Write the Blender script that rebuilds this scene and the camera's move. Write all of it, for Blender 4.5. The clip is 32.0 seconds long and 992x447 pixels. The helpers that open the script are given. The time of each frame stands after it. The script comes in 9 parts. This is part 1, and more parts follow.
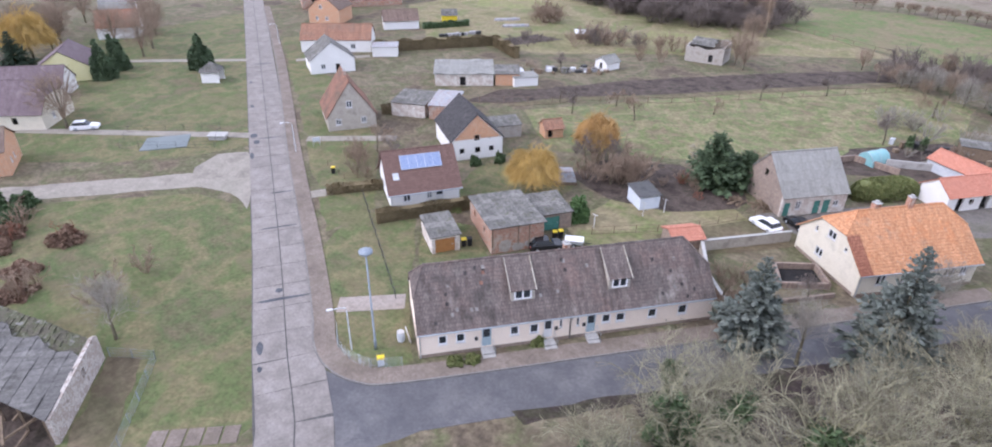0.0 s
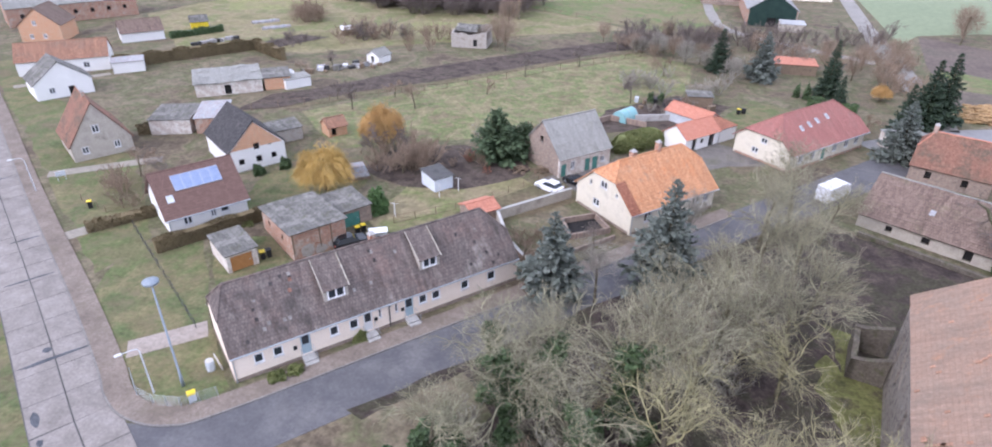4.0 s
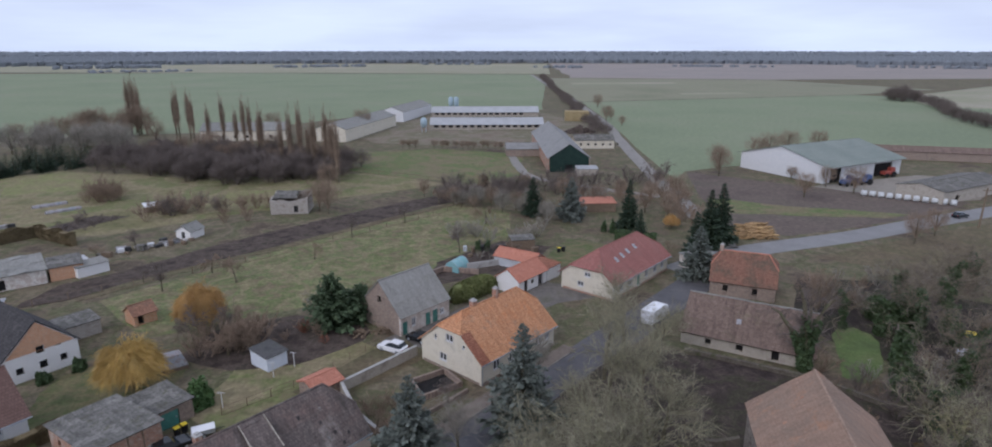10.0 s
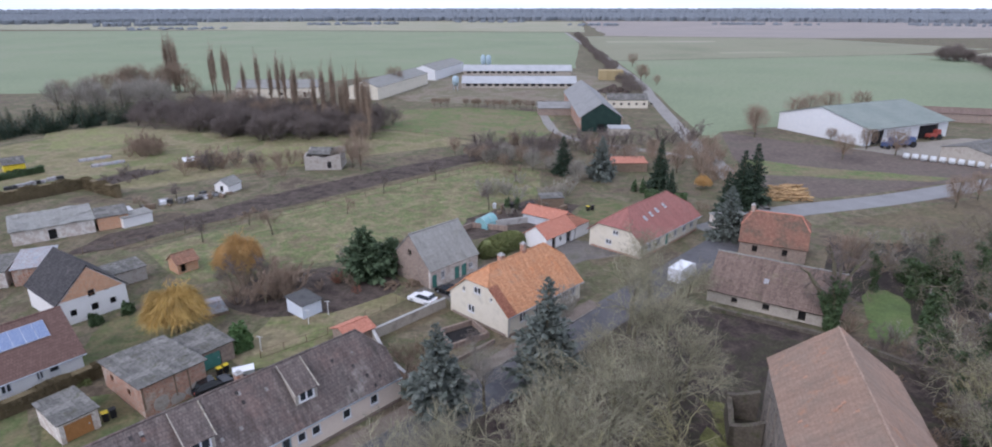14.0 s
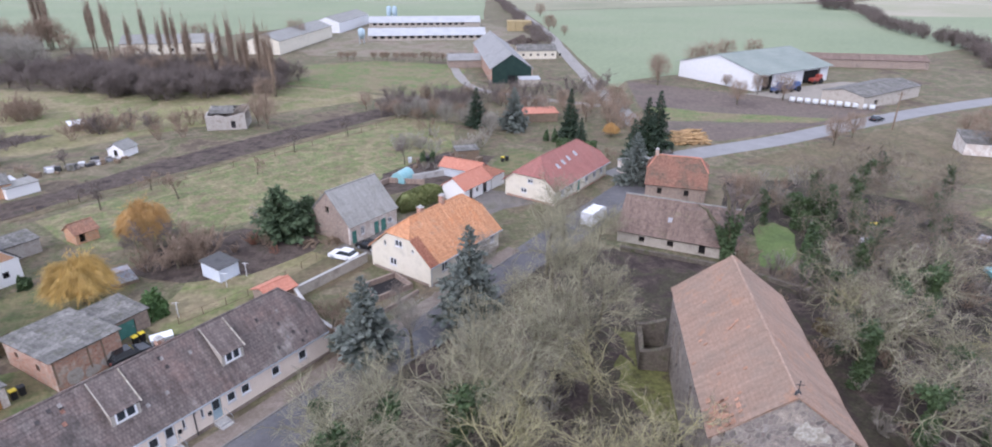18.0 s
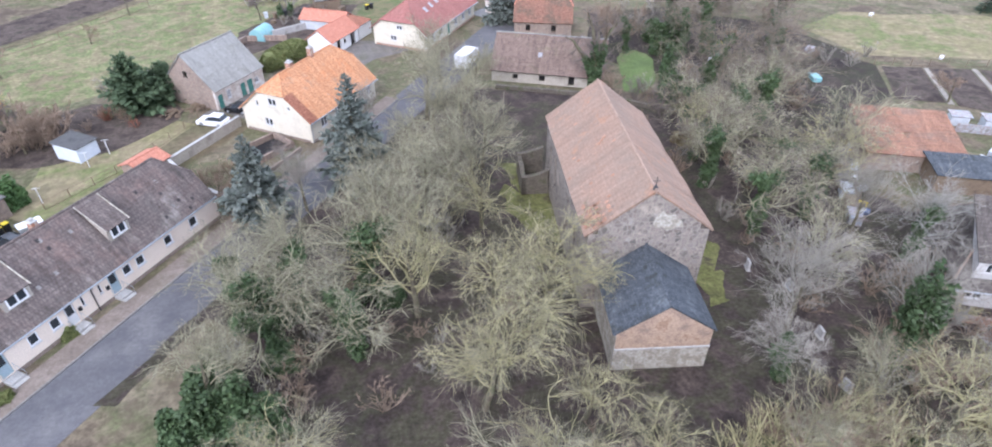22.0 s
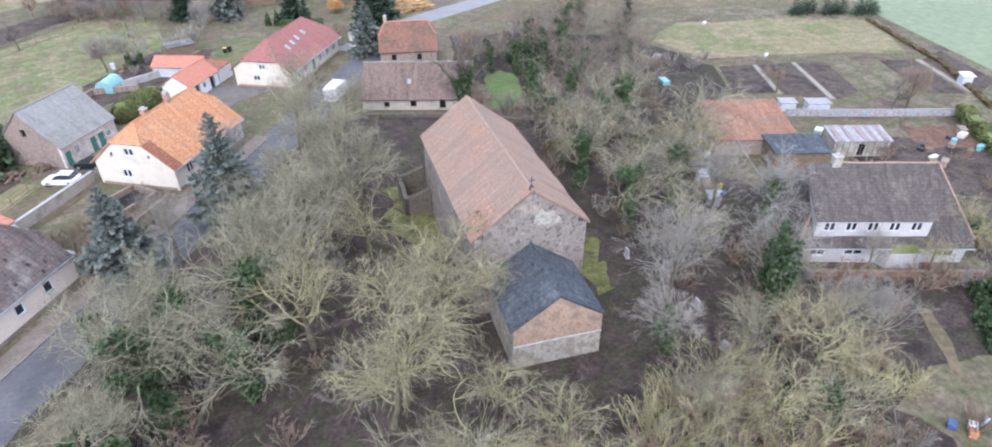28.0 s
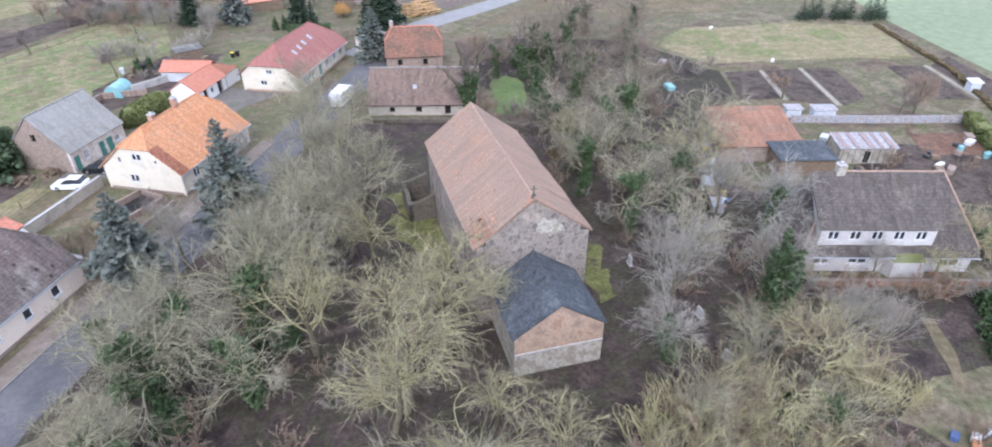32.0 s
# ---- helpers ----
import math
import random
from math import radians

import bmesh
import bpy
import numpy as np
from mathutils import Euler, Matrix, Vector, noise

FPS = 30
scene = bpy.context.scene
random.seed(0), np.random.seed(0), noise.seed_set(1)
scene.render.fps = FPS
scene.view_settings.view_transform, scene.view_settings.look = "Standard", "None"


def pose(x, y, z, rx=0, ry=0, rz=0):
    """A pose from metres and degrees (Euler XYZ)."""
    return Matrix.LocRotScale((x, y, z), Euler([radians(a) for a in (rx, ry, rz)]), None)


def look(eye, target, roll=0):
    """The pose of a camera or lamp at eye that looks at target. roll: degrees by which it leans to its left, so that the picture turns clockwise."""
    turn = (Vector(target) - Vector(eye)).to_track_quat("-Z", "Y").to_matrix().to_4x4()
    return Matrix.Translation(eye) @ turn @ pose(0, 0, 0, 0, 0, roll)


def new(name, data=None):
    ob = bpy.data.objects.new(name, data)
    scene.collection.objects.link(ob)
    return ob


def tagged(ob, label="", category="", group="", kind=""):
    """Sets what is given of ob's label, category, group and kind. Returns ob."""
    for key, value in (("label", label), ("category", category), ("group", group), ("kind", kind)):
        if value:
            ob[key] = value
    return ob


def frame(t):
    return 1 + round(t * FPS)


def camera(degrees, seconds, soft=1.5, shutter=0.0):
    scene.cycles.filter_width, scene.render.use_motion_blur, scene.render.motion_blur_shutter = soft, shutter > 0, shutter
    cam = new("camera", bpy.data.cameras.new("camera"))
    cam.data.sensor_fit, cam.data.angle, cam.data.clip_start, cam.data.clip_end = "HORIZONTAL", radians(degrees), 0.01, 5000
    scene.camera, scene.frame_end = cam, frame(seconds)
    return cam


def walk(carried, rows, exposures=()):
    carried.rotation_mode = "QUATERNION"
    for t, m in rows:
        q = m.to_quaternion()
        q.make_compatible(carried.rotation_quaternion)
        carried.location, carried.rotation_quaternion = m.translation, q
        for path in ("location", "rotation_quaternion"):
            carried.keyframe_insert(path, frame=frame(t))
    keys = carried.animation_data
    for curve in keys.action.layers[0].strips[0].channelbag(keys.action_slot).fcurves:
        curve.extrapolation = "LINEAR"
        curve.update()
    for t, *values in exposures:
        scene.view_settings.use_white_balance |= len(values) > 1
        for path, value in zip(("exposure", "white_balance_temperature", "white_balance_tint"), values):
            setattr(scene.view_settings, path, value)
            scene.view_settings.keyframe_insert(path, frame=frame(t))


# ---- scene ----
# ---- the flight: seconds, place, and yaw, pitch and roll in degrees ----
cam = camera(77.20, 32.0, soft=1.9)

def aim(x, y, z, yaw, pitch, roll):
    return pose(x, y, z, 90 + pitch, 0, yaw) @ pose(0, 0, 0, 0, 0, roll)

PATH = [
    (0, aim(0.763, 0.371, 39.382, 38.921, -29.578, 0.826)),
    (0.5, aim(0.848, 0.073, 39.350, 36.241, -29.939, 0.811)),
    (1, aim(1.001, -0.153, 39.100, 33.433, -29.834, 0.578)),
    (1.5, aim(1.160, -0.336, 39.107, 30.629, -29.489, 0.426)),
    (2, aim(1.113, -0.563, 39.194, 27.666, -29.265, 0.552)),
    (2.5, aim(1.302, -0.523, 39.212, 25.124, -29.038, 0.553)),
    (4.5, aim(1.272, -0.830, 38.638, 15.395, -29.712, 0.954)),
    (5, aim(1.119, -0.892, 38.529, 12.616, -29.682, 0.950)),
    (5.5, aim(0.994, -0.959, 38.608, 10.068, -29.657, 0.837)),
    (6, aim(0.788, -0.876, 38.662, 7.520, -29.556, 0.661)),
    (6.5, aim(0.820, -0.889, 38.739, 5.178, -29.250, 0.407)),
    (7, aim(0.553, -0.801, 38.828, 2.803, -27.003, 0.325)),
    (7.5, aim(0.368, -0.675, 39.012, 0.632, -25.789, 0.196)),
    (8, aim(0.189, -0.513, 39.088, -0.451, -24.756, 0.088)),
    (8.5, aim(0.128, -0.238, 39.091, -0.291, -16.135, 0.073)),
    (9, aim(0.002, 0.001, 39.194, 0.026, -15.934, -0.057)),
    (9.5, aim(0.003, 0.171, 39.122, 0.712, -15.835, -0.067)),
    (10, aim(-0.072, 0.182, 39.235, 1.453, -15.730, -0.012)),
    (10.5, aim(0.060, 0.196, 39.343, 2.067, -15.660, -0.129)),
    (11, aim(0.046, 0.106, 39.209, 2.629, -15.743, -0.125)),
    (11.5, aim(0.061, 0.030, 39.126, 3.320, -15.880, -0.044)),
    (12, aim(0.091, -0.197, 39.089, 3.739, -15.845, 0.000)),
    (12.5, aim(0.139, -0.314, 39.017, 3.984, -15.771, 0.006)),
    (13, aim(0.092, -0.466, 39.019, 4.163, -15.787, 0.047)),
    (13.5, aim(0.186, -0.746, 38.863, 4.484, -19.271, -0.073)),
    (15.5, aim(0.423, -1.401, 38.815, 2.763, -19.348, 0.323)),
    (16, aim(0.433, -1.557, 38.730, 1.290, -19.455, 0.351)),
    (16.5, aim(0.234, -1.826, 38.772, -0.244, -22.229, 0.180)),
    (17, aim(0.214, -2.059, 38.874, -1.262, -22.526, 0.222)),
    (17.5, aim(0.141, -2.483, 38.918, -2.489, -23.229, 0.199)),
    (18, aim(-0.009, -2.781, 38.945, -3.870, -23.440, 0.261)),
    (18.5, aim(-0.076, -3.267, 39.022, -5.643, -27.037, 0.258)),
    (19, aim(-0.143, -3.624, 39.087, -7.252, -29.261, 0.219)),
    (19.5, aim(-0.210, -4.141, 39.274, -8.893, -31.836, 0.109)),
    (20, aim(-0.314, -4.556, 39.301, -10.478, -33.269, 0.143)),
    (20.5, aim(-0.477, -5.083, 39.292, -12.170, -34.712, 0.144)),
    (21, aim(-0.540, -5.505, 38.926, -13.591, -36.183, 0.175)),
    (21.5, aim(-0.805, -5.738, 38.844, -15.099, -36.462, 0.186)),
    (22, aim(-1.037, -6.010, 38.693, -16.514, -36.493, 0.158)),
    (22.5, aim(-1.227, -6.310, 38.434, -17.995, -36.346, 0.203)),
    (23, aim(-1.355, -6.548, 38.418, -19.514, -36.217, 0.113)),
    (23.5, aim(-1.324, -6.884, 38.373, -20.793, -35.945, -0.145)),
    (24, aim(-1.415, -6.988, 38.538, -21.230, -36.023, -0.197)),
    (24.5, aim(-1.405, -7.199, 38.531, -21.093, -35.846, -0.345)),
    (25, aim(-1.446, -7.239, 38.618, -21.886, -36.034, -0.303)),
    (25.5, aim(-1.462, -7.402, 38.342, -22.877, -36.081, -0.169)),
    (27.5, aim(-1.227, -7.953, 37.520, -27.639, -33.182, -0.186)),
    (28, aim(-1.103, -7.816, 37.641, -28.528, -33.425, -0.306)),
    (28.5, aim(-1.045, -7.681, 37.708, -29.156, -33.230, -0.468)),
    (29, aim(-0.969, -7.617, 37.862, -29.639, -32.946, -0.575)),
    (29.5, aim(-0.886, -7.552, 38.108, -29.737, -32.928, -0.704)),
    (30, aim(-0.915, -7.555, 38.184, -28.873, -33.013, -0.638)),
    (30.5, aim(-0.921, -7.661, 38.284, -28.263, -32.953, -0.625)),
    (31, aim(-0.921, -7.728, 38.376, -27.858, -33.093, -0.575)),
    (31.5, aim(-0.875, -7.828, 38.251, -27.684, -33.196, -0.483)),
    (32, aim(-0.715, -7.916, 38.185, -27.757, -33.252, -0.459)),
]

EXPOSURE = [(0, 1.23, 6030, 24), (6.5, 1.38, 5980, 25), (8.0, 1.23, 5980, 24), (8.5, 0.73, 5980, 21), (9.0, 0.38, 5980, 21), (9.6, 0.1, 6020, 20), (13.0, 0.01, 5990, 20), (13.6, 0.48, 5930, 21), (16, 0.83, 6030, 24), (17, 0.93, 6030, 25), (18, 1.14, 5980, 24), (21, 1.54, 5880, 21), (24, 1.57, 5860, 20), (28, 1.51, 5830, 20), (32, 1.49, 5840, 20)]
walk(cam, PATH, EXPOSURE)

# ---- light: a bright overcast winter sky and a weak, wide sun behind cloud ----
SUN_AZ, SUN_EL = radians(215), radians(38)
world = bpy.data.worlds.new("world")
scene.world = world
world.use_nodes = True
wn = world.node_tree
sky = wn.nodes.new("ShaderNodeTexSky")
sky.sky_type, sky.sun_disc, sky.sun_elevation, sky.sun_rotation = "NISHITA", False, SUN_EL, SUN_AZ
sky.air_density, sky.dust_density, sky.ozone_density = 1.0, 4.0, 1.0
pale = wn.nodes.new("ShaderNodeHueSaturation")
pale.inputs["Saturation"].default_value = 0.22
# cloud: pale towards the horizon, greyer overhead
way = wn.nodes.new("ShaderNodeSeparateXYZ")
wn.links.new(wn.nodes.new("ShaderNodeTexCoord").outputs["Generated"], way.inputs[0])
rise = wn.nodes.new("ShaderNodeMapRange")
rise.inputs["From Max"].default_value = 0.75
wn.links.new(way.outputs["Z"], rise.inputs["Value"])
deck = wn.nodes.new("ShaderNodeMixRGB")
deck.inputs[1].default_value, deck.inputs[2].default_value = (7.25, 8.45, 9.95, 1), (5.5, 6.12, 6.9, 1)
wn.links.new(rise.outputs[0], deck.inputs[0])
cloud = wn.nodes.new("ShaderNodeMixRGB")
cloud.inputs[0].default_value = 0.82
wn.links.new(sky.outputs[0], pale.inputs["Color"])
wn.links.new(pale.outputs[0], cloud.inputs[1])
# soft cloud banks, stretched sideways
bank_at = wn.nodes.new("ShaderNodeMapping")
bank_at.inputs["Scale"].default_value = (1.0, 1.0, 7.0)
wn.links.new(wn.nodes["Texture Coordinate"].outputs["Generated"], bank_at.inputs["Vector"])
bank = wn.nodes.new("ShaderNodeTexNoise")
bank.inputs["Scale"].default_value, bank.inputs["Detail"].default_value = 2.6, 5
wn.links.new(bank_at.outputs[0], bank.inputs["Vector"])
depth = wn.nodes.new("ShaderNodeMapRange")
depth.inputs["From Min"].default_value, depth.inputs["From Max"].default_value = 0.35, 0.65
depth.inputs["To Min"].default_value, depth.inputs["To Max"].default_value = 0.88, 1.08
wn.links.new(bank.outputs["Fac"], depth.inputs["Value"])
banks = wn.nodes.new("ShaderNodeMixRGB")
banks.blend_type = "MULTIPLY"
banks.inputs[0].default_value = 1.0
wn.links.new(deck.outputs[0], banks.inputs[1])
wn.links.new(depth.outputs[0], banks.inputs[2])
wn.links.new(banks.outputs[0], cloud.inputs[2])
wn.links.new(cloud.outputs[0], wn.nodes["Background"].inputs[0])
wn.nodes["Background"].inputs[1].default_value = 0.11
sun = new("sun", bpy.data.lights.new("sun", "SUN"))
sun.data.energy, sun.data.angle, sun.data.color = 0.7, radians(25), (1.0, 0.96, 0.9)
sun.matrix_world = look((0, 0, 0), (-math.sin(SUN_AZ) * math.cos(SUN_EL), -math.cos(SUN_AZ) * math.cos(SUN_EL), -math.sin(SUN_EL)))

# ---- materials ----
def blank(name, rough=0.85, spec=0.3):
    m = bpy.data.materials.new(name)
    m.use_nodes = True
    nt = m.node_tree
    b = nt.nodes["Principled BSDF"]
    b.inputs["Roughness"].default_value = rough
    b.inputs["Specular IOR Level"].default_value = spec
    return m, nt, b


def rgb(c):
    return (*c, 1)


def coords(nt, kind):
    if kind == "world":
        return nt.nodes.new("ShaderNodeNewGeometry").outputs["Position"]
    return nt.nodes.new("ShaderNodeTexCoord").outputs["Object"]


def noise_of(nt, co, scale, detail=4, rough=0.6):
    n = nt.nodes.new("ShaderNodeTexNoise")
    n.inputs["Scale"].default_value, n.inputs["Detail"].default_value, n.inputs["Roughness"].default_value = scale, detail, rough
    nt.links.new(co, n.inputs["Vector"])
    return n.outputs["Fac"]


def ramp_of(nt, fac, stops):
    r = nt.nodes.new("ShaderNodeValToRGB")
    e = r.color_ramp.elements
    while len(e) < len(stops):
        e.new(0.5)
    for el, (p, c) in zip(e, stops):
        el.position, el.color = p, rgb(c)
    nt.links.new(fac, r.inputs[0])
    return r.outputs[0]


def mix_of(nt, fac, a, b, mode="MIX"):
    m = nt.nodes.new("ShaderNodeMixRGB")
    m.blend_type = mode
    for socket, v in zip(m.inputs, (fac, a, b)):
        if isinstance(v, (int, float)):
            socket.default_value = v
        elif isinstance(v, tuple):
            socket.default_value = rgb(v)
        else:
            nt.links.new(v, socket)
    return m.outputs[0]


def value_of(nt, fac, lo, hi):
    m = nt.nodes.new("ShaderNodeMapRange")
    m.inputs["From Min"].default_value, m.inputs["From Max"].default_value = 0.3, 0.7
    m.inputs["To Min"].default_value, m.inputs["To Max"].default_value = lo, hi
    nt.links.new(fac, m.inputs["Value"])
    return m.outputs[0]


def bump_of(nt, b, height, strength, dist=0.03):
    n = nt.nodes.new("ShaderNodeBump")
    n.inputs["Strength"].default_value, n.inputs["Distance"].default_value = strength, dist
    nt.links.new(height, n.inputs["Height"])
    nt.links.new(n.outputs[0], b.inputs["Normal"])


def surf(name, cols, scale=0.4, fine=9.0, rough=0.85, spec=0.25, vary=0.35, bump=0.3, co="object", metal=0.0, each=0.0, lo=0.32, hi=0.68, tuft=None):
    """A surface whose colour drifts over patches, with finer grain on top."""
    m, nt, b = blank(name, rough, spec)
    b.inputs["Metallic"].default_value = metal
    c = coords(nt, co)
    big = noise_of(nt, c, scale, 5, 0.62)
    n = len(cols)
    col = ramp_of(nt, big, [(lo + (hi - lo) * i / max(1, n - 1), k) for i, k in enumerate(cols)])
    grain = noise_of(nt, c, fine, 5, 0.7)
    col = mix_of(nt, 1.0, col, value_of(nt, grain, 1 - vary, 1 + vary), "MULTIPLY")
    if co == "world":
        mid = noise_of(nt, c, 0.55, 6, 0.7)
        col = mix_of(nt, 1.0, col, value_of(nt, mid, 1 - vary * 0.7, 1 + vary * 0.6), "MULTIPLY")
    if tuft:
        blot = noise_of(nt, c, 0.33, 9, 0.78)
        mt = nt.nodes.new("ShaderNodeMapRange")
        mt.inputs["From Min"].default_value, mt.inputs["From Max"].default_value, mt.inputs["To Max"].default_value = 0.5, 0.62, 0.7
        nt.links.new(blot, mt.inputs["Value"])
        col = mix_of(nt, mt.outputs[0], col, tuft)
    if each:
        info = nt.nodes.new("ShaderNodeObjectInfo").outputs["Random"]
        mr = nt.nodes.new("ShaderNodeMapRange")
        mr.inputs["To Min"].default_value, mr.inputs["To Max"].default_value = 1 - each, 1 + each
        nt.links.new(info, mr.inputs["Value"])
        col = mix_of(nt, 1.0, col, mr.outputs[0], "MULTIPLY")
    nt.links.new(col, b.inputs["Base Color"])
    if bump:
        bump_of(nt, b, grain, bump)
    return m


def masonry(name, c1, c2, mortar, w, h, gap, patches=(), rough=0.85, tint=0.3, offset=0.5, bump=0.5, patch_scale=0.35, streak=0.0):
    """Bricks or roof tiles in rows, over the local x and y of a wall or slope, with patches of other colours over them."""
    m, nt, b = blank(name, rough, 0.2)
    c = coords(nt, "object")
    t = nt.nodes.new("ShaderNodeTexBrick")
    t.offset = offset
    for k, v in (("Color1", rgb(c1)), ("Color2", rgb(c2)), ("Mortar", rgb(mortar)), ("Scale", 1.0), ("Mortar Size", gap), ("Mortar Smooth", 0.3), ("Bias", 0.0), ("Brick Width", w), ("Row Height", h)):
        t.inputs[k].default_value = v
    nt.links.new(c, t.inputs["Vector"])
    col = t.outputs["Color"]
    for i, (pc, lo, hi) in enumerate(patches):
        sh = nt.nodes.new("ShaderNodeVectorMath")
        sh.inputs[1].default_value = (17.3 * (i + 1), 5.1 * i, 3.0 * i)
        nt.links.new(c, sh.inputs[0])
        f = noise_of(nt, sh.outputs[0], patch_scale * (1 + 0.7 * i), 6, 0.7)
        mr = nt.nodes.new("ShaderNodeMapRange")
        mr.inputs["From Min"].default_value, mr.inputs["From Max"].default_value = lo, hi
        mr.inputs["To Max"].default_value = 0.85
        nt.links.new(f, mr.inputs["Value"])
        col = mix_of(nt, mr.outputs[0], col, pc)
    g = noise_of(nt, c, 3.0, 6, 0.75)
    col = mix_of(nt, 1.0, col, value_of(nt, g, 1 - tint, 1 + tint), "MULTIPLY")
    if streak:
        st = nt.nodes.new("ShaderNodeMapping")
        st.inputs["Scale"].default_value = (1.5, 0.16, 0.3)
        nt.links.new(c, st.inputs["Vector"])
        col = mix_of(nt, 1.0, col, value_of(nt, noise_of(nt, st.outputs[0], 1.0, 6, 0.72), 1 - streak, 1 + streak), "MULTIPLY")
    nt.links.new(col, b.inputs["Base Color"])
    bump_of(nt, b, t.outputs["Fac"], -bump, 0.03)
    return m


def rubble(name, cols, mortar, size, bump=0.8, patch=None):
    """Field stones of many colours in pale mortar."""
    m, nt, b = blank(name, 0.9, 0.2)
    c = coords(nt, "object")
    v = nt.nodes.new("ShaderNodeTexVoronoi")
    v.inputs["Scale"].default_value = 1 / size
    nt.links.new(c, v.inputs["Vector"])
    sep = nt.nodes.new("ShaderNodeSeparateColor")
    nt.links.new(v.outputs["Color"], sep.inputs[0])
    n = len(cols)
    col = ramp_of(nt, sep.outputs[0], [(i / (n - 1), k) for i, k in enumerate(cols)])
    e = nt.nodes.new("ShaderNodeTexVoronoi")
    e.feature = "DISTANCE_TO_EDGE"
    e.inputs["Scale"].default_value = 1 / size
    nt.links.new(c, e.inputs["Vector"])
    mr = nt.nodes.new("ShaderNodeMapRange")
    mr.inputs["From Min"].default_value, mr.inputs["From Max"].default_value = 0.03, 0.12
    nt.links.new(e.outputs["Distance"], mr.inputs["Value"])
    col = mix_of(nt, mr.outputs[0], mortar, col)
    if patch:
        f = noise_of(nt, c, 0.3, 5, 0.65)
        pr = nt.nodes.new("ShaderNodeMapRange")
        pr.inputs["From Min"].default_value, pr.inputs["From Max"].default_value = 0.56, 0.66
        nt.links.new(f, pr.inputs["Value"])
        col = mix_of(nt, pr.outputs[0], col, patch)
    g = noise_of(nt, c, 6.0, 5, 0.7)
    col = mix_of(nt, 1.0, col, value_of(nt, g, 0.75, 1.2), "MULTIPLY")
    nt.links.new(col, b.inputs["Base Color"])
    bump_of(nt, b, mr.outputs[0], bump, 0.05)
    return m


def leafy(name, c1, c2, c3, rough=0.6):
    """Foliage or bark whose colour differs from piece to piece."""
    m, nt, b = blank(name, rough, 0.2)
    isl = nt.nodes.new("ShaderNodeNewGeometry").outputs["Random Per Island"]
    col = ramp_of(nt, isl, [(0.0, c1), (0.5, c2), (1.0, c3)])
    g = noise_of(nt, coords(nt, "world"), 0.35, 4, 0.6)
    col = mix_of(nt, 1.0, col, value_of(nt, g, 0.75, 1.25), "MULTIPLY")
    nt.links.new(col, b.inputs["Base Color"])
    return m


M = {}
M["ground"] = surf("rough_grass", [(0.097, 0.076, 0.056), (0.160, 0.129, 0.087), (0.108, 0.112, 0.057), (0.188, 0.156, 0.107), (0.120, 0.108, 0.063)], 0.08, 1.7, 0.95, vary=0.4, bump=0.5, co="world", lo=0.36, hi=0.64, tuft=(0.114, 0.088, 0.063))
M["lawn"] = surf("lawn", [(0.115, 0.108, 0.058), (0.1, 0.118, 0.05), (0.165, 0.148, 0.082), (0.125, 0.13, 0.062)], 0.09, 2.3, 0.95, vary=0.36, bump=0.5, co="world", lo=0.36, hi=0.64, tuft=(0.135, 0.11, 0.07))
M["orchard"] = surf("orchard_grass", [(0.185, 0.155, 0.093), (0.135, 0.165, 0.064), (0.235, 0.2, 0.118), (0.142, 0.175, 0.07), (0.2, 0.17, 0.102)], 0.11, 2.0, 0.95, vary=0.42, bump=0.6, co="world", lo=0.36, hi=0.64, tuft=(0.14, 0.103, 0.068))
M["vlawn"] = surf("village_lawn", [(0.145, 0.122, 0.072), (0.095, 0.122, 0.05), (0.172, 0.15, 0.08), (0.1, 0.128, 0.05), (0.14, 0.135, 0.067)], 0.075, 2.3, 0.95, vary=0.3, bump=0.5, co="world", lo=0.36, hi=0.64, tuft=(0.155, 0.13, 0.08))
M["pasture"] = surf("pasture", [(0.19, 0.15, 0.09), (0.12, 0.165, 0.058), (0.2, 0.165, 0.1), (0.125, 0.165, 0.06)], 0.06, 1.2, 0.95, vary=0.3, bump=0.5, co="world", tuft=(0.18, 0.135, 0.088))
M["pasture2"] = surf("worn_farmyard", [(0.17, 0.135, 0.1), (0.22, 0.185, 0.14), (0.15, 0.14, 0.085), (0.26, 0.225, 0.18)], 0.06, 1.0, 0.95, vary=0.3, bump=0.4, co="world")
M["drymeadow"] = surf("brown_meadow", [(0.12, 0.095, 0.06), (0.155, 0.125, 0.078), (0.12, 0.108, 0.06), (0.18, 0.145, 0.092)], 0.05, 1.2, 0.95, vary=0.34, bump=0.5, co="world", lo=0.36, hi=0.64, tuft=(0.115, 0.085, 0.058))
M["lane"] = surf("worn_concrete_lane", [(0.22, 0.208, 0.19), (0.28, 0.266, 0.245), (0.25, 0.235, 0.21)], 0.2, 2.5, 0.9, vary=0.18, bump=0.3, co="world")
M["green"] = surf("bright_grass", [(0.1, 0.14, 0.055), (0.12, 0.17, 0.06), (0.15, 0.175, 0.075)], 0.15, 2.5, 0.95, vary=0.25, bump=0.5, co="world")
M["meadow"] = surf("dry_meadow", [(0.155, 0.15, 0.07), (0.21, 0.19, 0.098), (0.245, 0.205, 0.125), (0.145, 0.167, 0.065), (0.2, 0.18, 0.098)], 0.06, 1.2, 0.95, vary=0.34, bump=0.5, co="world", lo=0.36, hi=0.64, tuft=(0.185, 0.148, 0.09))
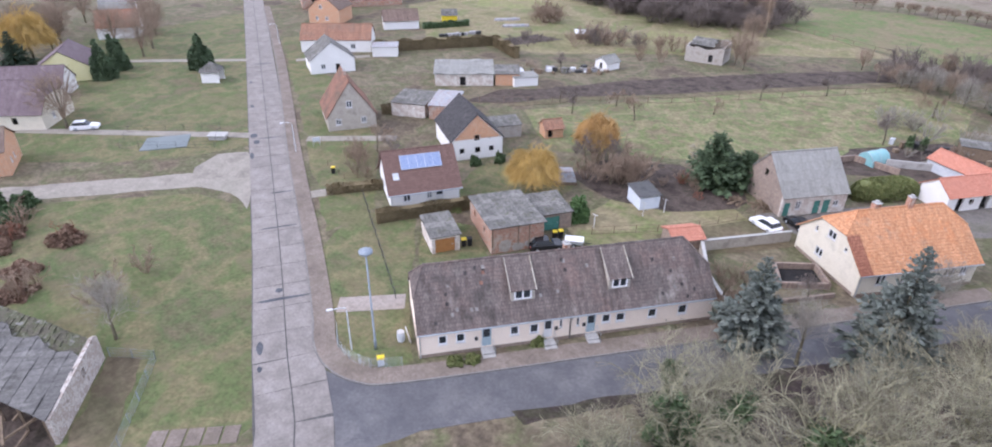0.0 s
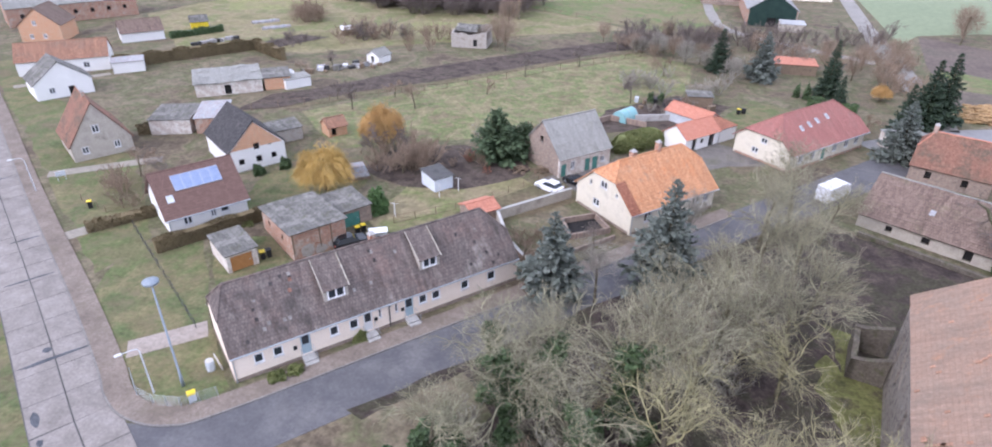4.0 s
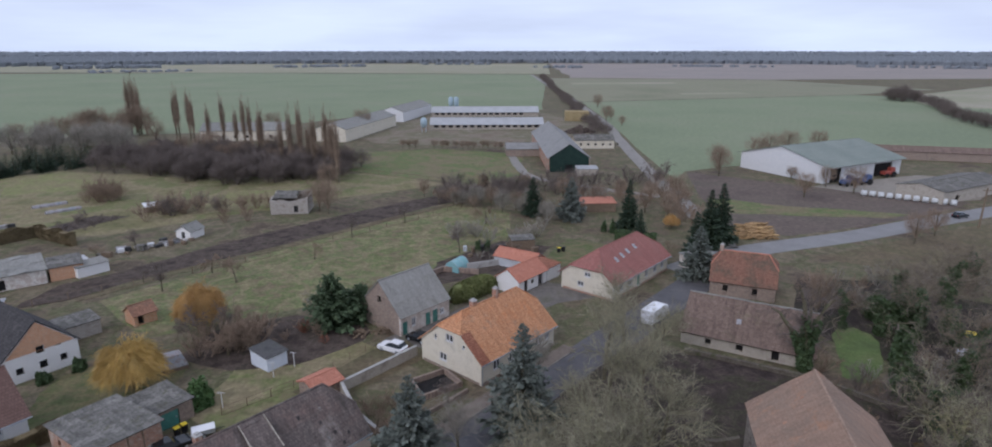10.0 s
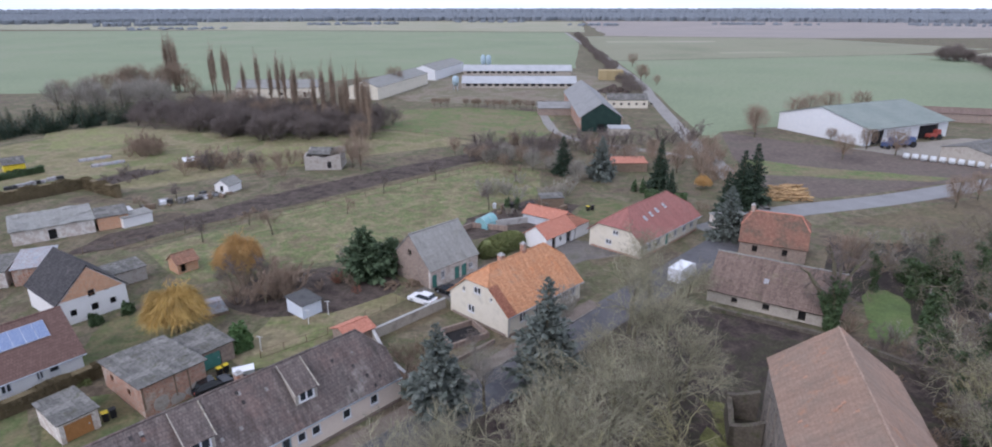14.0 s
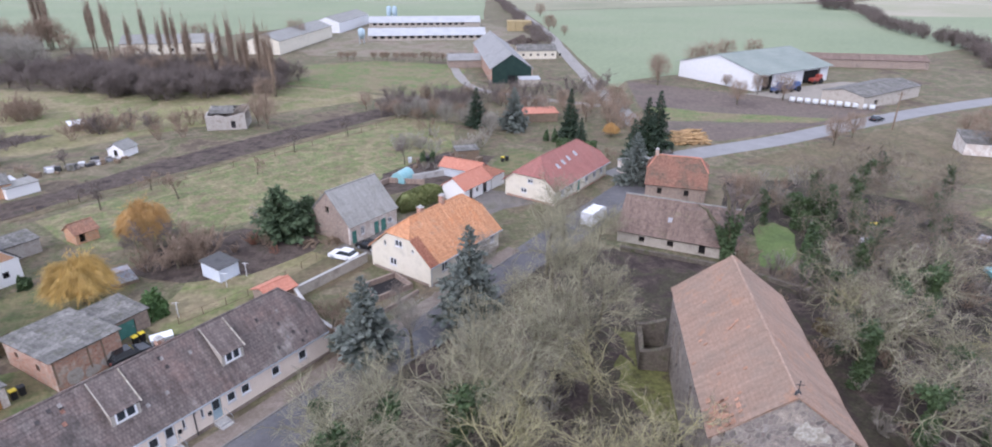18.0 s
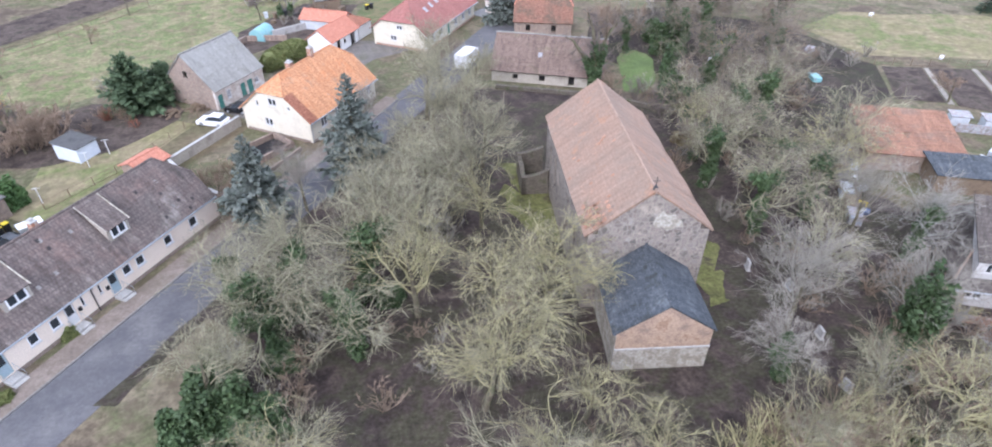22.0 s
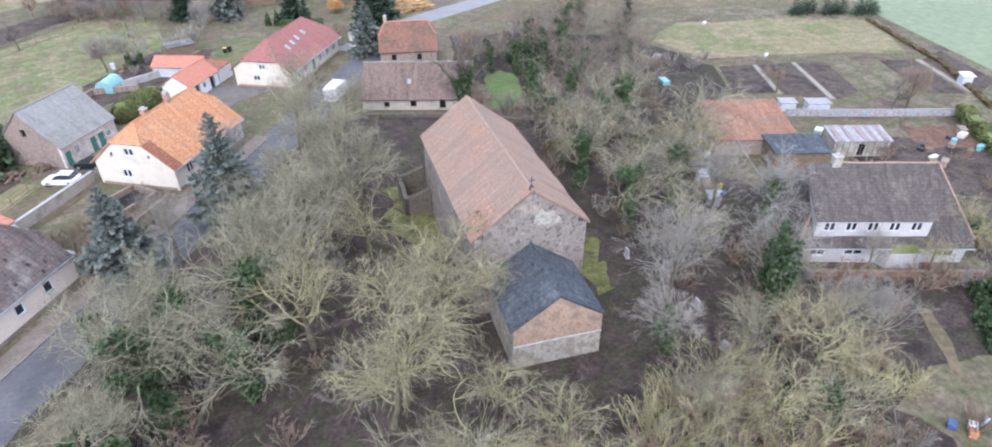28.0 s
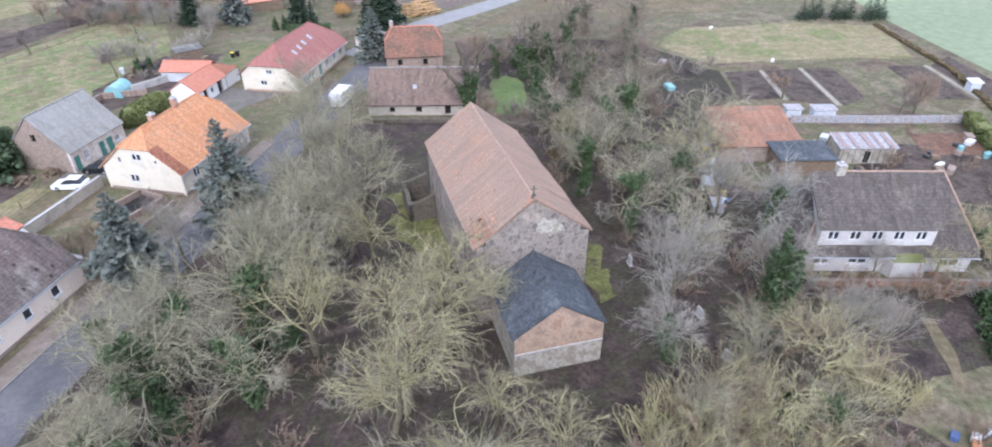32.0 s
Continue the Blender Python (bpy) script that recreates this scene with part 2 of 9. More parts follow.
M["soil"] = surf("dug_soil", [(0.042, 0.031, 0.027), (0.07, 0.053, 0.044), (0.1, 0.078, 0.065), (0.056, 0.047, 0.034)], 0.3, 2.8, 0.95, vary=0.4, bump=0.9, co="world", lo=0.36, hi=0.64)
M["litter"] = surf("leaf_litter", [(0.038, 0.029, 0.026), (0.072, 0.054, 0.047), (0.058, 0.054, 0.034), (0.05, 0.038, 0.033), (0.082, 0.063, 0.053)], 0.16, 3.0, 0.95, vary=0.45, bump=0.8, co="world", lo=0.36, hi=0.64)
# Wheat green, lifted paler so that the colour holds distance haze.
M["wheat"] = surf("hazed_winter_wheat", [(0.195, 0.235, 0.145), (0.215, 0.255, 0.157), (0.236, 0.257, 0.172)], 0.012, 0.5, 0.95, vary=0.16, bump=0.2, co="world")
# Pale straw colours, brightened further to paint the haze over far ground.
M["stubble"] = surf("hazed_pale_stubble", [(0.33, 0.3, 0.235), (0.28, 0.28, 0.19), (0.355, 0.32, 0.25)], 0.01, 0.4, 0.95, vary=0.12, bump=0.2, co="world")
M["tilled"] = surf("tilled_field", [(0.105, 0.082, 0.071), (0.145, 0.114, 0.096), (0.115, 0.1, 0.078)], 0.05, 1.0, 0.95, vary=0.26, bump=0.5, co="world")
# Fallow goes pale and bluish, catch crop pale: haze mixed into the base.
M["fallow"] = surf("hazed_fallow", [(0.265, 0.237, 0.218), (0.315, 0.275, 0.25)], 0.01, 0.3, 0.95, vary=0.12, co="world")
M["farcrop"] = surf("hazed_catch_crop", [(0.2, 0.21, 0.135), (0.245, 0.24, 0.165), (0.22, 0.235, 0.15)], 0.012, 0.4, 0.95, vary=0.15, bump=0.2, co="world")
M["asphalt"] = surf("old_asphalt", [(0.1, 0.098, 0.105), (0.122, 0.12, 0.126), (0.155, 0.15, 0.152)], 0.22, 3.0, 0.8, vary=0.16, bump=0.2, co="world", tuft=(0.088, 0.088, 0.098))
M["highway"] = surf("pale_asphalt", [(0.215, 0.212, 0.212), (0.265, 0.262, 0.26)], 0.2, 3.0, 0.8, vary=0.1, bump=0.2, co="world")
M["slab"] = surf("concrete_slab", [(0.2, 0.18, 0.164), (0.24, 0.216, 0.198), (0.272, 0.247, 0.23)], 0.5, 4.0, 0.85, vary=0.16, bump=0.15, co="world", each=0.06)
M["joint"] = surf("tar_joint", [(0.085, 0.082, 0.08), (0.13, 0.125, 0.12)], 0.6, 5, 0.8, co="world")
M["pave"] = surf("pavement", [(0.165, 0.135, 0.112), (0.21, 0.172, 0.145), (0.24, 0.203, 0.172)], 0.3, 4.5, 0.9, vary=0.26, bump=0.4, co="world", tuft=(0.15, 0.125, 0.095))
M["track"] = surf("sandy_track", [(0.22, 0.2, 0.17), (0.3, 0.27, 0.23), (0.26, 0.24, 0.2)], 0.25, 2.5, 0.95, vary=0.2, bump=0.4, co="world")
M["yard"] = surf("cobbled_yard", [(0.13, 0.12, 0.11), (0.17, 0.155, 0.14), (0.12, 0.115, 0.08)], 0.3, 5, 0.9, vary=0.3, bump=0.6, co="world")
M["kerb"] = surf("kerb", [(0.17, 0.16, 0.15), (0.23, 0.218, 0.2)], 0.8, 6, 0.9)
M["water"] = surf("pond_cover", [(0.1, 0.125, 0.125), (0.14, 0.165, 0.165)], 0.3, 3, 0.3, vary=0.1, co="world")
M["pink"] = surf("pink_render", [(0.8, 0.68, 0.57), (0.85, 0.735, 0.62), (0.77, 0.65, 0.545)], 0.35, 7, 0.9, vary=0.1, bump=0.1)
M["cream"] = surf("cream_render", [(0.6, 0.55, 0.44), (0.68, 0.63, 0.52), (0.55, 0.51, 0.42)], 0.4, 6, 0.9, vary=0.12, bump=0.15)
M["white"] = surf("white_render", [(0.74, 0.73, 0.71), (0.8, 0.79, 0.77)], 0.4, 8, 0.88, vary=0.07, bump=0.1)
M["dullwhite"] = surf("weathered_white_render", [(0.42, 0.41, 0.4), (0.53, 0.52, 0.505), (0.47, 0.445, 0.42)], 0.4, 6, 0.9, vary=0.2, bump=0.15)
M["greyren"] = surf("grey_render", [(0.36, 0.32, 0.28), (0.44, 0.4, 0.34), (0.3, 0.27, 0.23)], 0.5, 6, 0.92, vary=0.2, bump=0.3)
M["annexren"] = surf("pale_old_render", [(0.3, 0.275, 0.23), (0.43, 0.4, 0.345), (0.27, 0.24, 0.19), (0.36, 0.335, 0.29)], 0.7, 5, 0.95, vary=0.28, bump=0.4, lo=0.36, hi=0.64)
# Grey of the boards behind the windows, set so the panes look mid-grey.
M["curtain"] = surf("grey_pane_backing", [(0.26, 0.265, 0.275), (0.4, 0.4, 0.4)], 2.0, 8, 0.8)
M["yellow"] = surf("yellow_render", [(0.66, 0.62, 0.33), (0.72, 0.68, 0.4)], 0.4, 8, 0.9, vary=0.08)
M["plaster"] = surf("peeling_plaster", [(0.62, 0.58, 0.53), (0.5, 0.42, 0.36), (0.7, 0.67, 0.62), (0.4, 0.33, 0.28)], 0.8, 6, 0.95, vary=0.25, bump=0.5)
M["oldplaster"] = surf("grey_old_plaster", [(0.3, 0.27, 0.24), (0.4, 0.37, 0.33), (0.24, 0.2, 0.17)], 0.7, 6, 0.95, vary=0.28, bump=0.4)
M["paintw"] = surf("white_paint", [(0.64, 0.65, 0.66), (0.7, 0.7, 0.7)], 1, 12, 0.5, vary=0.05, bump=0.05)
M["upvc"] = surf("white_plastic_frame", [(0.84, 0.85, 0.86), (0.87, 0.87, 0.88)], 1, 12, 0.4, vary=0.03, bump=0.0)
M["sheet"] = surf("grey_sheet", [(0.42, 0.46, 0.5), (0.54, 0.57, 0.6), (0.6, 0.62, 0.63)], 0.5, 5, 0.5, vary=0.12)
M["polyc"] = surf("pale_corrugated", [(0.24, 0.265, 0.29), (0.34, 0.36, 0.385), (0.27, 0.215, 0.2), (0.4, 0.42, 0.44), (0.22, 0.2, 0.19)], 0.9, 5, 0.45, vary=0.2, lo=0.36, hi=0.64)
M["felt"] = masonry("roofing_felt", (0.13, 0.126, 0.116), (0.19, 0.183, 0.168), (0.08, 0.077, 0.07), 1.0, 1.1, 0.02, [((0.26, 0.25, 0.23), 0.52, 0.64), ((0.1, 0.1, 0.066), 0.54, 0.66), ((0.09, 0.087, 0.08), 0.55, 0.66)], tint=0.4, patch_scale=0.5, streak=0.25)
M["asbest"] = masonry("fibre_cement", (0.25, 0.248, 0.23), (0.285, 0.282, 0.262), (0.2, 0.196, 0.182), 0.9, 1.2, 0.015, [((0.19, 0.186, 0.155), 0.56, 0.72), ((0.33, 0.326, 0.305), 0.58, 0.74)], tint=0.22, streak=0.16)
M["stableroof"] = surf("pale_sheet_roof", [(0.36, 0.37, 0.38), (0.46, 0.47, 0.48)], 0.2, 2, 0.7, vary=0.15)
M["hallroof"] = surf("green_grey_sheeting", [(0.2, 0.235, 0.21), (0.25, 0.28, 0.25)], 0.1, 2, 0.7, vary=0.1, co="world")
M["darkgreen"] = surf("dark_green_boards", [(0.012, 0.03, 0.025), (0.02, 0.045, 0.036)], 0.5, 5, 0.7, vary=0.2)
M["wood"] = surf("weathered_wood", [(0.16, 0.12, 0.085), (0.22, 0.165, 0.115), (0.12, 0.09, 0.07)], 1.2, 9, 0.85, vary=0.25, bump=0.3)
M["woodoor"] = surf("brown_wood_door", [(0.36, 0.17, 0.06), (0.43, 0.21, 0.08)], 1.5, 10, 0.6, vary=0.2)
M["greendoor"] = surf("green_door", [(0.06, 0.2, 0.17), (0.09, 0.26, 0.22)], 1.5, 8, 0.6, vary=0.2)
M["bluedoor"] = surf("pale_blue_door", [(0.32, 0.42, 0.47), (0.38, 0.48, 0.53)], 1.5, 8, 0.5, vary=0.1)
# Near-black, painted in for unlit insides and depths.
M["dark"] = surf("painted_void_black", [(0.015, 0.015, 0.016), (0.03, 0.028, 0.028)], 1, 5, 0.9)
M["metal"] = surf("galvanised_steel", [(0.42, 0.46, 0.5), (0.5, 0.54, 0.57)], 1.5, 8, 0.45, metal=0.6, vary=0.1)
M["mast"] = surf("blue_grey_steel", [(0.22, 0.26, 0.3), (0.28, 0.32, 0.36)], 1.5, 8, 0.55, metal=0.2, vary=0.1)
M["iron"] = surf("dark_iron", [(0.05, 0.05, 0.052), (0.08, 0.08, 0.082)], 1.5, 8, 0.6, metal=0.4)
M["concrete"] = surf("concrete", [(0.34, 0.335, 0.32), (0.44, 0.43, 0.41), (0.3, 0.29, 0.27)], 0.7, 6, 0.92, vary=0.18, bump=0.25)
M["bin"] = surf("black_plastic", [(0.02, 0.02, 0.022), (0.03, 0.03, 0.032)], 2, 10, 0.5)
M["yel"] = surf("yellow_plastic", [(0.75, 0.55, 0.03), (0.8, 0.62, 0.05)], 2, 10, 0.45)
M["turq"] = surf("turquoise_sheet", [(0.19, 0.4, 0.42), (0.27, 0.48, 0.49)], 0.8, 5, 0.4, vary=0.12)
M["blue"] = surf("blue_paint", [(0.06, 0.095, 0.2), (0.09, 0.13, 0.25)], 1, 6, 0.55)
M["redp"] = surf("red_paint", [(0.27, 0.06, 0.05), (0.34, 0.085, 0.06)], 1, 6, 0.55)
M["carwhite"] = surf("white_car_paint", [(0.8, 0.81, 0.83), (0.83, 0.84, 0.85)], 1, 12, 0.25, spec=0.5, vary=0.02, bump=0)
M["carblack"] = surf("black_car_paint", [(0.012, 0.013, 0.016), (0.018, 0.02, 0.024)], 1, 12, 0.2, spec=0.5, vary=0.05, bump=0)
M["tyre"] = surf("rubber", [(0.018, 0.018, 0.018), (0.03, 0.03, 0.03)], 4, 20, 0.8)
M["rowtile"] = masonry("old_dark_tiles", (0.147, 0.119, 0.109), (0.17, 0.14, 0.128), (0.106, 0.086, 0.078), 0.3, 0.36, 0.028, [((0.182, 0.125, 0.108), 0.5, 0.68), ((0.27, 0.245, 0.222), 0.56, 0.72), ((0.085, 0.074, 0.068), 0.5, 0.64)], tint=0.32, patch_scale=0.16, offset=0.5, streak=0.4)
M["ortile"] = masonry("orange_tiles", (0.5, 0.245, 0.125), (0.57, 0.3, 0.165), (0.36, 0.16, 0.08), 0.28, 0.36, 0.025, [((0.5, 0.2, 0.085), 0.54, 0.68), ((0.38, 0.25, 0.17), 0.56, 0.7), ((0.62, 0.36, 0.2), 0.58, 0.72)], tint=0.32, streak=0.22)
M["brtile"] = masonry("brown_red_tiles", (0.27, 0.11, 0.07), (0.36, 0.16, 0.1), (0.15, 0.06, 0.04), 0.28, 0.36, 0.02, tint=0.3)
M["redtile"] = masonry("red_tiles", (0.312, 0.136, 0.117), (0.35, 0.16, 0.139), (0.225, 0.092, 0.077), 0.28, 0.36, 0.02, [((0.28, 0.15, 0.13), 0.52, 0.7)], tint=0.24, streak=0.18)
M["salmon"] = masonry("bright_red_tiles", (0.48, 0.2, 0.135), (0.54, 0.245, 0.17), (0.36, 0.14, 0.1), 0.28, 0.36, 0.018, [((0.42, 0.2, 0.15), 0.54, 0.7)], tint=0.2)
M["chtile"] = masonry("church_tiles", (0.288, 0.193, 0.142), (0.31, 0.211, 0.157), (0.246, 0.162, 0.117), 0.26, 0.34, 0.02, [((0.236, 0.18, 0.14), 0.43, 0.68), ((0.4, 0.208, 0.122), 0.58, 0.76), ((0.168, 0.135, 0.107), 0.6, 0.76)], tint=0.18, patch_scale=0.27, streak=0.18)
M["ridgepale"] = surf("pale_ridge_tiles", [(0.31, 0.218, 0.165), (0.35, 0.25, 0.19), (0.26, 0.18, 0.135)], 1.2, 6, 0.9, vary=0.35)
M["mosstile"] = masonry("mossy_brown_tiles", (0.175, 0.125, 0.102), (0.235, 0.172, 0.142), (0.115, 0.083, 0.068), 0.28, 0.36, 0.024, [((0.19, 0.16, 0.11), 0.55, 0.72), ((0.29, 0.22, 0.185), 0.6, 0.75)], tint=0.32, streak=0.3)
M["mossrust"] = masonry("mossy_rust_tiles", (0.225, 0.115, 0.082), (0.28, 0.145, 0.1), (0.13, 0.075, 0.056), 0.28, 0.36, 0.024, [((0.12, 0.095, 0.07), 0.46, 0.62), ((0.3, 0.14, 0.09), 0.6, 0.7)], tint=0.4)
M["rusttile"] = masonry("rust_tiles", (0.295, 0.158, 0.105), (0.35, 0.195, 0.13), (0.185, 0.1, 0.072), 0.28, 0.36, 0.024, [((0.21, 0.145, 0.11), 0.5, 0.66), ((0.38, 0.2, 0.125), 0.6, 0.74)], tint=0.34, streak=0.25)
M["soltile"] = masonry("brown_concrete_tiles", (0.155, 0.095, 0.08), (0.19, 0.12, 0.1), (0.1, 0.06, 0.05), 0.3, 0.36, 0.02, tint=0.12)
M["greytile"] = masonry("grey_brown_tiles", (0.092, 0.078, 0.07), (0.126, 0.109, 0.098), (0.07, 0.06, 0.054), 0.28, 0.36, 0.024, [((0.215, 0.187, 0.155), 0.55, 0.72), ((0.085, 0.07, 0.058), 0.55, 0.68), ((0.15, 0.125, 0.105), 0.6, 0.75)], tint=0.32, streak=0.3, patch_scale=0.2)
M["slate"] = masonry("dark_slates", (0.066, 0.075, 0.086), (0.095, 0.107, 0.12), (0.045, 0.05, 0.056), 0.25, 0.22, 0.014, [((0.135, 0.15, 0.165), 0.52, 0.66), ((0.05, 0.055, 0.053), 0.55, 0.66), ((0.17, 0.17, 0.145), 0.62, 0.7)], tint=0.34, streak=0.26)
M["purptile"] = masonry("purple_brown_tiles", (0.17, 0.128, 0.138), (0.205, 0.16, 0.168), (0.11, 0.08, 0.085), 0.3, 0.36, 0.02, [((0.23, 0.19, 0.19), 0.55, 0.7)], tint=0.25, streak=0.25)
M["barnroof"] = surf("pale_barn_roof", [(0.2, 0.2, 0.195), (0.27, 0.268, 0.26), (0.23, 0.228, 0.22)], 0.15, 1.5, 0.8, vary=0.2)
M["rustsheet"] = surf("rusty_sheet", [(0.24, 0.19, 0.19), (0.3, 0.24, 0.235), (0.2, 0.14, 0.125)], 0.8, 5, 0.7, vary=0.3)
M["silage"] = surf("silage_wrap", [(0.5, 0.52, 0.52), (0.6, 0.62, 0.62)], 0.6, 4, 0.4, vary=0.1)
M["redbush"] = leafy("red_brown_leaves", (0.165, 0.105, 0.075), (0.235, 0.15, 0.105), (0.195, 0.128, 0.088), 0.8)
M["blacktile"] = masonry("black_tiles", (0.05, 0.048, 0.05), (0.085, 0.08, 0.08), (0.03, 0.03, 0.03), 0.3, 0.36, 0.02, [((0.13, 0.12, 0.11), 0.6, 0.72)], tint=0.3)
M["brick"] = masonry("red_brick", (0.34, 0.165, 0.105), (0.44, 0.235, 0.16), (0.4, 0.36, 0.31), 0.26, 0.085, 0.012, [((0.42, 0.36, 0.3), 0.53, 0.6), ((0.2, 0.13, 0.1), 0.54, 0.68)], tint=0.38, patch_scale=0.7)
M["orbrick"] = masonry("orange_brick", (0.55, 0.27, 0.15), (0.62, 0.34, 0.2), (0.5, 0.4, 0.3), 0.26, 0.085, 0.012, tint=0.2)
M["oldbrick"] = masonry("weathered_brick", (0.24, 0.18, 0.15), (0.33, 0.25, 0.2), (0.3, 0.26, 0.22), 0.26, 0.085, 0.012, [((0.18, 0.15, 0.13), 0.52, 0.68)], tint=0.35)
M["stone"] = rubble("field_stone", [(0.14, 0.125, 0.115), (0.24, 0.21, 0.185), (0.3, 0.255, 0.22), (0.18, 0.15, 0.135), (0.33, 0.3, 0.27)], (0.3, 0.265, 0.225), 0.42, patch=(0.4, 0.34, 0.28))
M["bark"] = surf("bark", [(0.1, 0.085, 0.06), (0.15, 0.13, 0.09), (0.12, 0.125, 0.07)], 1.5, 8, 0.95, vary=0.3, bump=0.6, co="world")
M["twig"] = leafy("lichened_limbs", (0.27, 0.256, 0.168), (0.418, 0.396, 0.26), (0.338, 0.317, 0.21), 0.9)
M["twigf"] = leafy("fine_twigs", (0.165, 0.15, 0.112), (0.24, 0.218, 0.158), (0.2, 0.18, 0.133), 0.9)
M["twigg"] = leafy("grey_twigs", (0.24, 0.222, 0.188), (0.345, 0.318, 0.272), (0.283, 0.26, 0.22), 0.9)
M["twigy"] = leafy("mossy_yellow_twigs", (0.31, 0.285, 0.155), (0.455, 0.418, 0.228), (0.378, 0.345, 0.198), 0.9)
M["twigb"] = leafy("brown_twigs", (0.22, 0.163, 0.12), (0.315, 0.238, 0.175), (0.262, 0.197, 0.145), 0.9)
M["thicket"] = leafy("dark_thicket_twigs", (0.135, 0.113, 0.102), (0.2, 0.166, 0.148), (0.165, 0.138, 0.122), 0.9)
M["twigo"] = leafy("dark_olive_twigs", (0.19, 0.16, 0.115), (0.26, 0.22, 0.155), (0.225, 0.188, 0.135), 0.9)
M["willow"] = leafy("yellow_willow_rods", (0.42, 0.275, 0.085), (0.52, 0.35, 0.11), (0.46, 0.32, 0.13), 0.8)
M["willowr"] = leafy("orange_willow_rods", (0.42, 0.25, 0.09), (0.52, 0.32, 0.12), (0.44, 0.28, 0.13), 0.8)
M["silver"] = surf("silver_bark", [(0.3, 0.29, 0.26), (0.42, 0.41, 0.375), (0.22, 0.21, 0.185)], 1.5, 6, 0.9, vary=0.3, co="world")
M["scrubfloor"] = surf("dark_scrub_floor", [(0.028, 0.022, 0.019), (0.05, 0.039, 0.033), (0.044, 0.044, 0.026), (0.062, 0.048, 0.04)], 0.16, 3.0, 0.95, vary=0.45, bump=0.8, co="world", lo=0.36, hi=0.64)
M["moss"] = surf("moss_and_grass", [(0.085, 0.085, 0.035), (0.125, 0.13, 0.045), (0.15, 0.15, 0.058), (0.075, 0.066, 0.04)], 0.35, 3.0, 0.95, vary=0.4, bump=0.6, co="world", lo=0.36, hi=0.64)
M["palepath"] = surf("pale_sandy_path", [(0.29, 0.245, 0.215), (0.34, 0.295, 0.26), (0.25, 0.21, 0.18)], 0.4, 3, 0.95, vary=0.2, co="world")
M["mossywall"] = surf("mossy_field_wall", [(0.09, 0.08, 0.062), (0.14, 0.12, 0.098), (0.085, 0.09, 0.05)], 0.9, 5, 0.95, vary=0.35, bump=0.5)
M["redtwig"] = leafy("red_brown_twigs", (0.2, 0.085, 0.055), (0.27, 0.12, 0.08), (0.22, 0.12, 0.08), 0.9)
M["ivy"] = leafy("ivy_leaves", (0.04, 0.066, 0.03), (0.066, 0.104, 0.045), (0.095, 0.138, 0.064), 0.5)
M["spruce"] = leafy("blue_spruce", (0.12, 0.142, 0.122), (0.175, 0.195, 0.172), (0.085, 0.102, 0.082), 0.7)
M["fir"] = leafy("dark_fir", (0.03, 0.05, 0.03), (0.05, 0.075, 0.042), (0.04, 0.06, 0.045), 0.7)
M["cypress"] = leafy("green_conifer", (0.055, 0.086, 0.045), (0.09, 0.128, 0.068), (0.07, 0.104, 0.055), 0.7)
M["thuja"] = leafy("bright_evergreen", (0.065, 0.12, 0.042), (0.095, 0.165, 0.06), (0.075, 0.14, 0.052), 0.7)
M["hedge"] = leafy("hedge_leaves", (0.106, 0.131, 0.045), (0.156, 0.177, 0.065), (0.188, 0.198, 0.081), 0.7)
M["brownhedge"] = leafy("brown_beech_hedge", (0.115, 0.088, 0.048), (0.165, 0.128, 0.072), (0.135, 0.11, 0.06), 0.8)
# Leafless woods with the blue-grey of distance haze put into their colour.
M["wood_hazed"] = leafy("far_wood", (0.175, 0.195, 0.215), (0.185, 0.205, 0.225), (0.18, 0.2, 0.22), 0.95)
glass, gnt, gb = blank("window_glass", 0.06, 0.5)
gb.inputs["Base Color"].default_value = (0.05, 0.06, 0.07, 1)
gb.inputs["Transmission Weight"].default_value = 0.3
M["glass"] = glass
solar, snt, sb = blank("solar_glass", 0.1, 0.6)
sbr = snt.nodes.new("ShaderNodeTexBrick")
sbr.offset = 0.0
for k, v in (("Color1", (0.16, 0.22, 0.38, 1)), ("Color2", (0.19, 0.25, 0.42, 1)), ("Mortar", (0.36, 0.42, 0.52, 1)), ("Scale", 1.0), ("Mortar Size", 0.012), ("Brick Width", 0.16), ("Row Height", 0.16)):
    sbr.inputs[k].default_value = v
snt.links.new(snt.nodes.new("ShaderNodeTexCoord").outputs["Object"], sbr.inputs["Vector"])
snt.links.new(sbr.outputs[0], sb.inputs["Base Color"])
M["solar"] = solar
lampm, lnt, lb = blank("lamp_glow", 0.3)
lb.inputs["Emission Color"].default_value = (1, 0.98, 0.92, 1)
lb.inputs["Emission Strength"].default_value = 4.0

# ---- builders ----
from mathutils import geometry


def mesh_of(name, verts, faces, material, smooth=False):
    me = bpy.data.meshes.new(name)
    me.from_pydata([tuple(v) for v in verts], [], [tuple(f) for f in faces])
    me.materials.append(material)
    if smooth:
        me.polygons.foreach_set("use_smooth", [True] * len(me.polygons))
    me.update()
    return me


def part(name, me, parent, m=None, label=""):
    ob = new(name, me)
    ob.parent = parent
    if m is not None:
        ob.matrix_basis = m
    return tagged(ob, label)


def thing(name, m, label, category, group="", kind=""):
    ob = new(name)
    ob.empty_display_size = 0.2
    ob.matrix_basis = m
    return tagged(ob, label, category, group, kind)


def lone(name, me, m, label, category, group="", kind=""):
    ob = new(name, me)
    ob.matrix_basis = m
    return tagged(ob, label, category, group, kind)


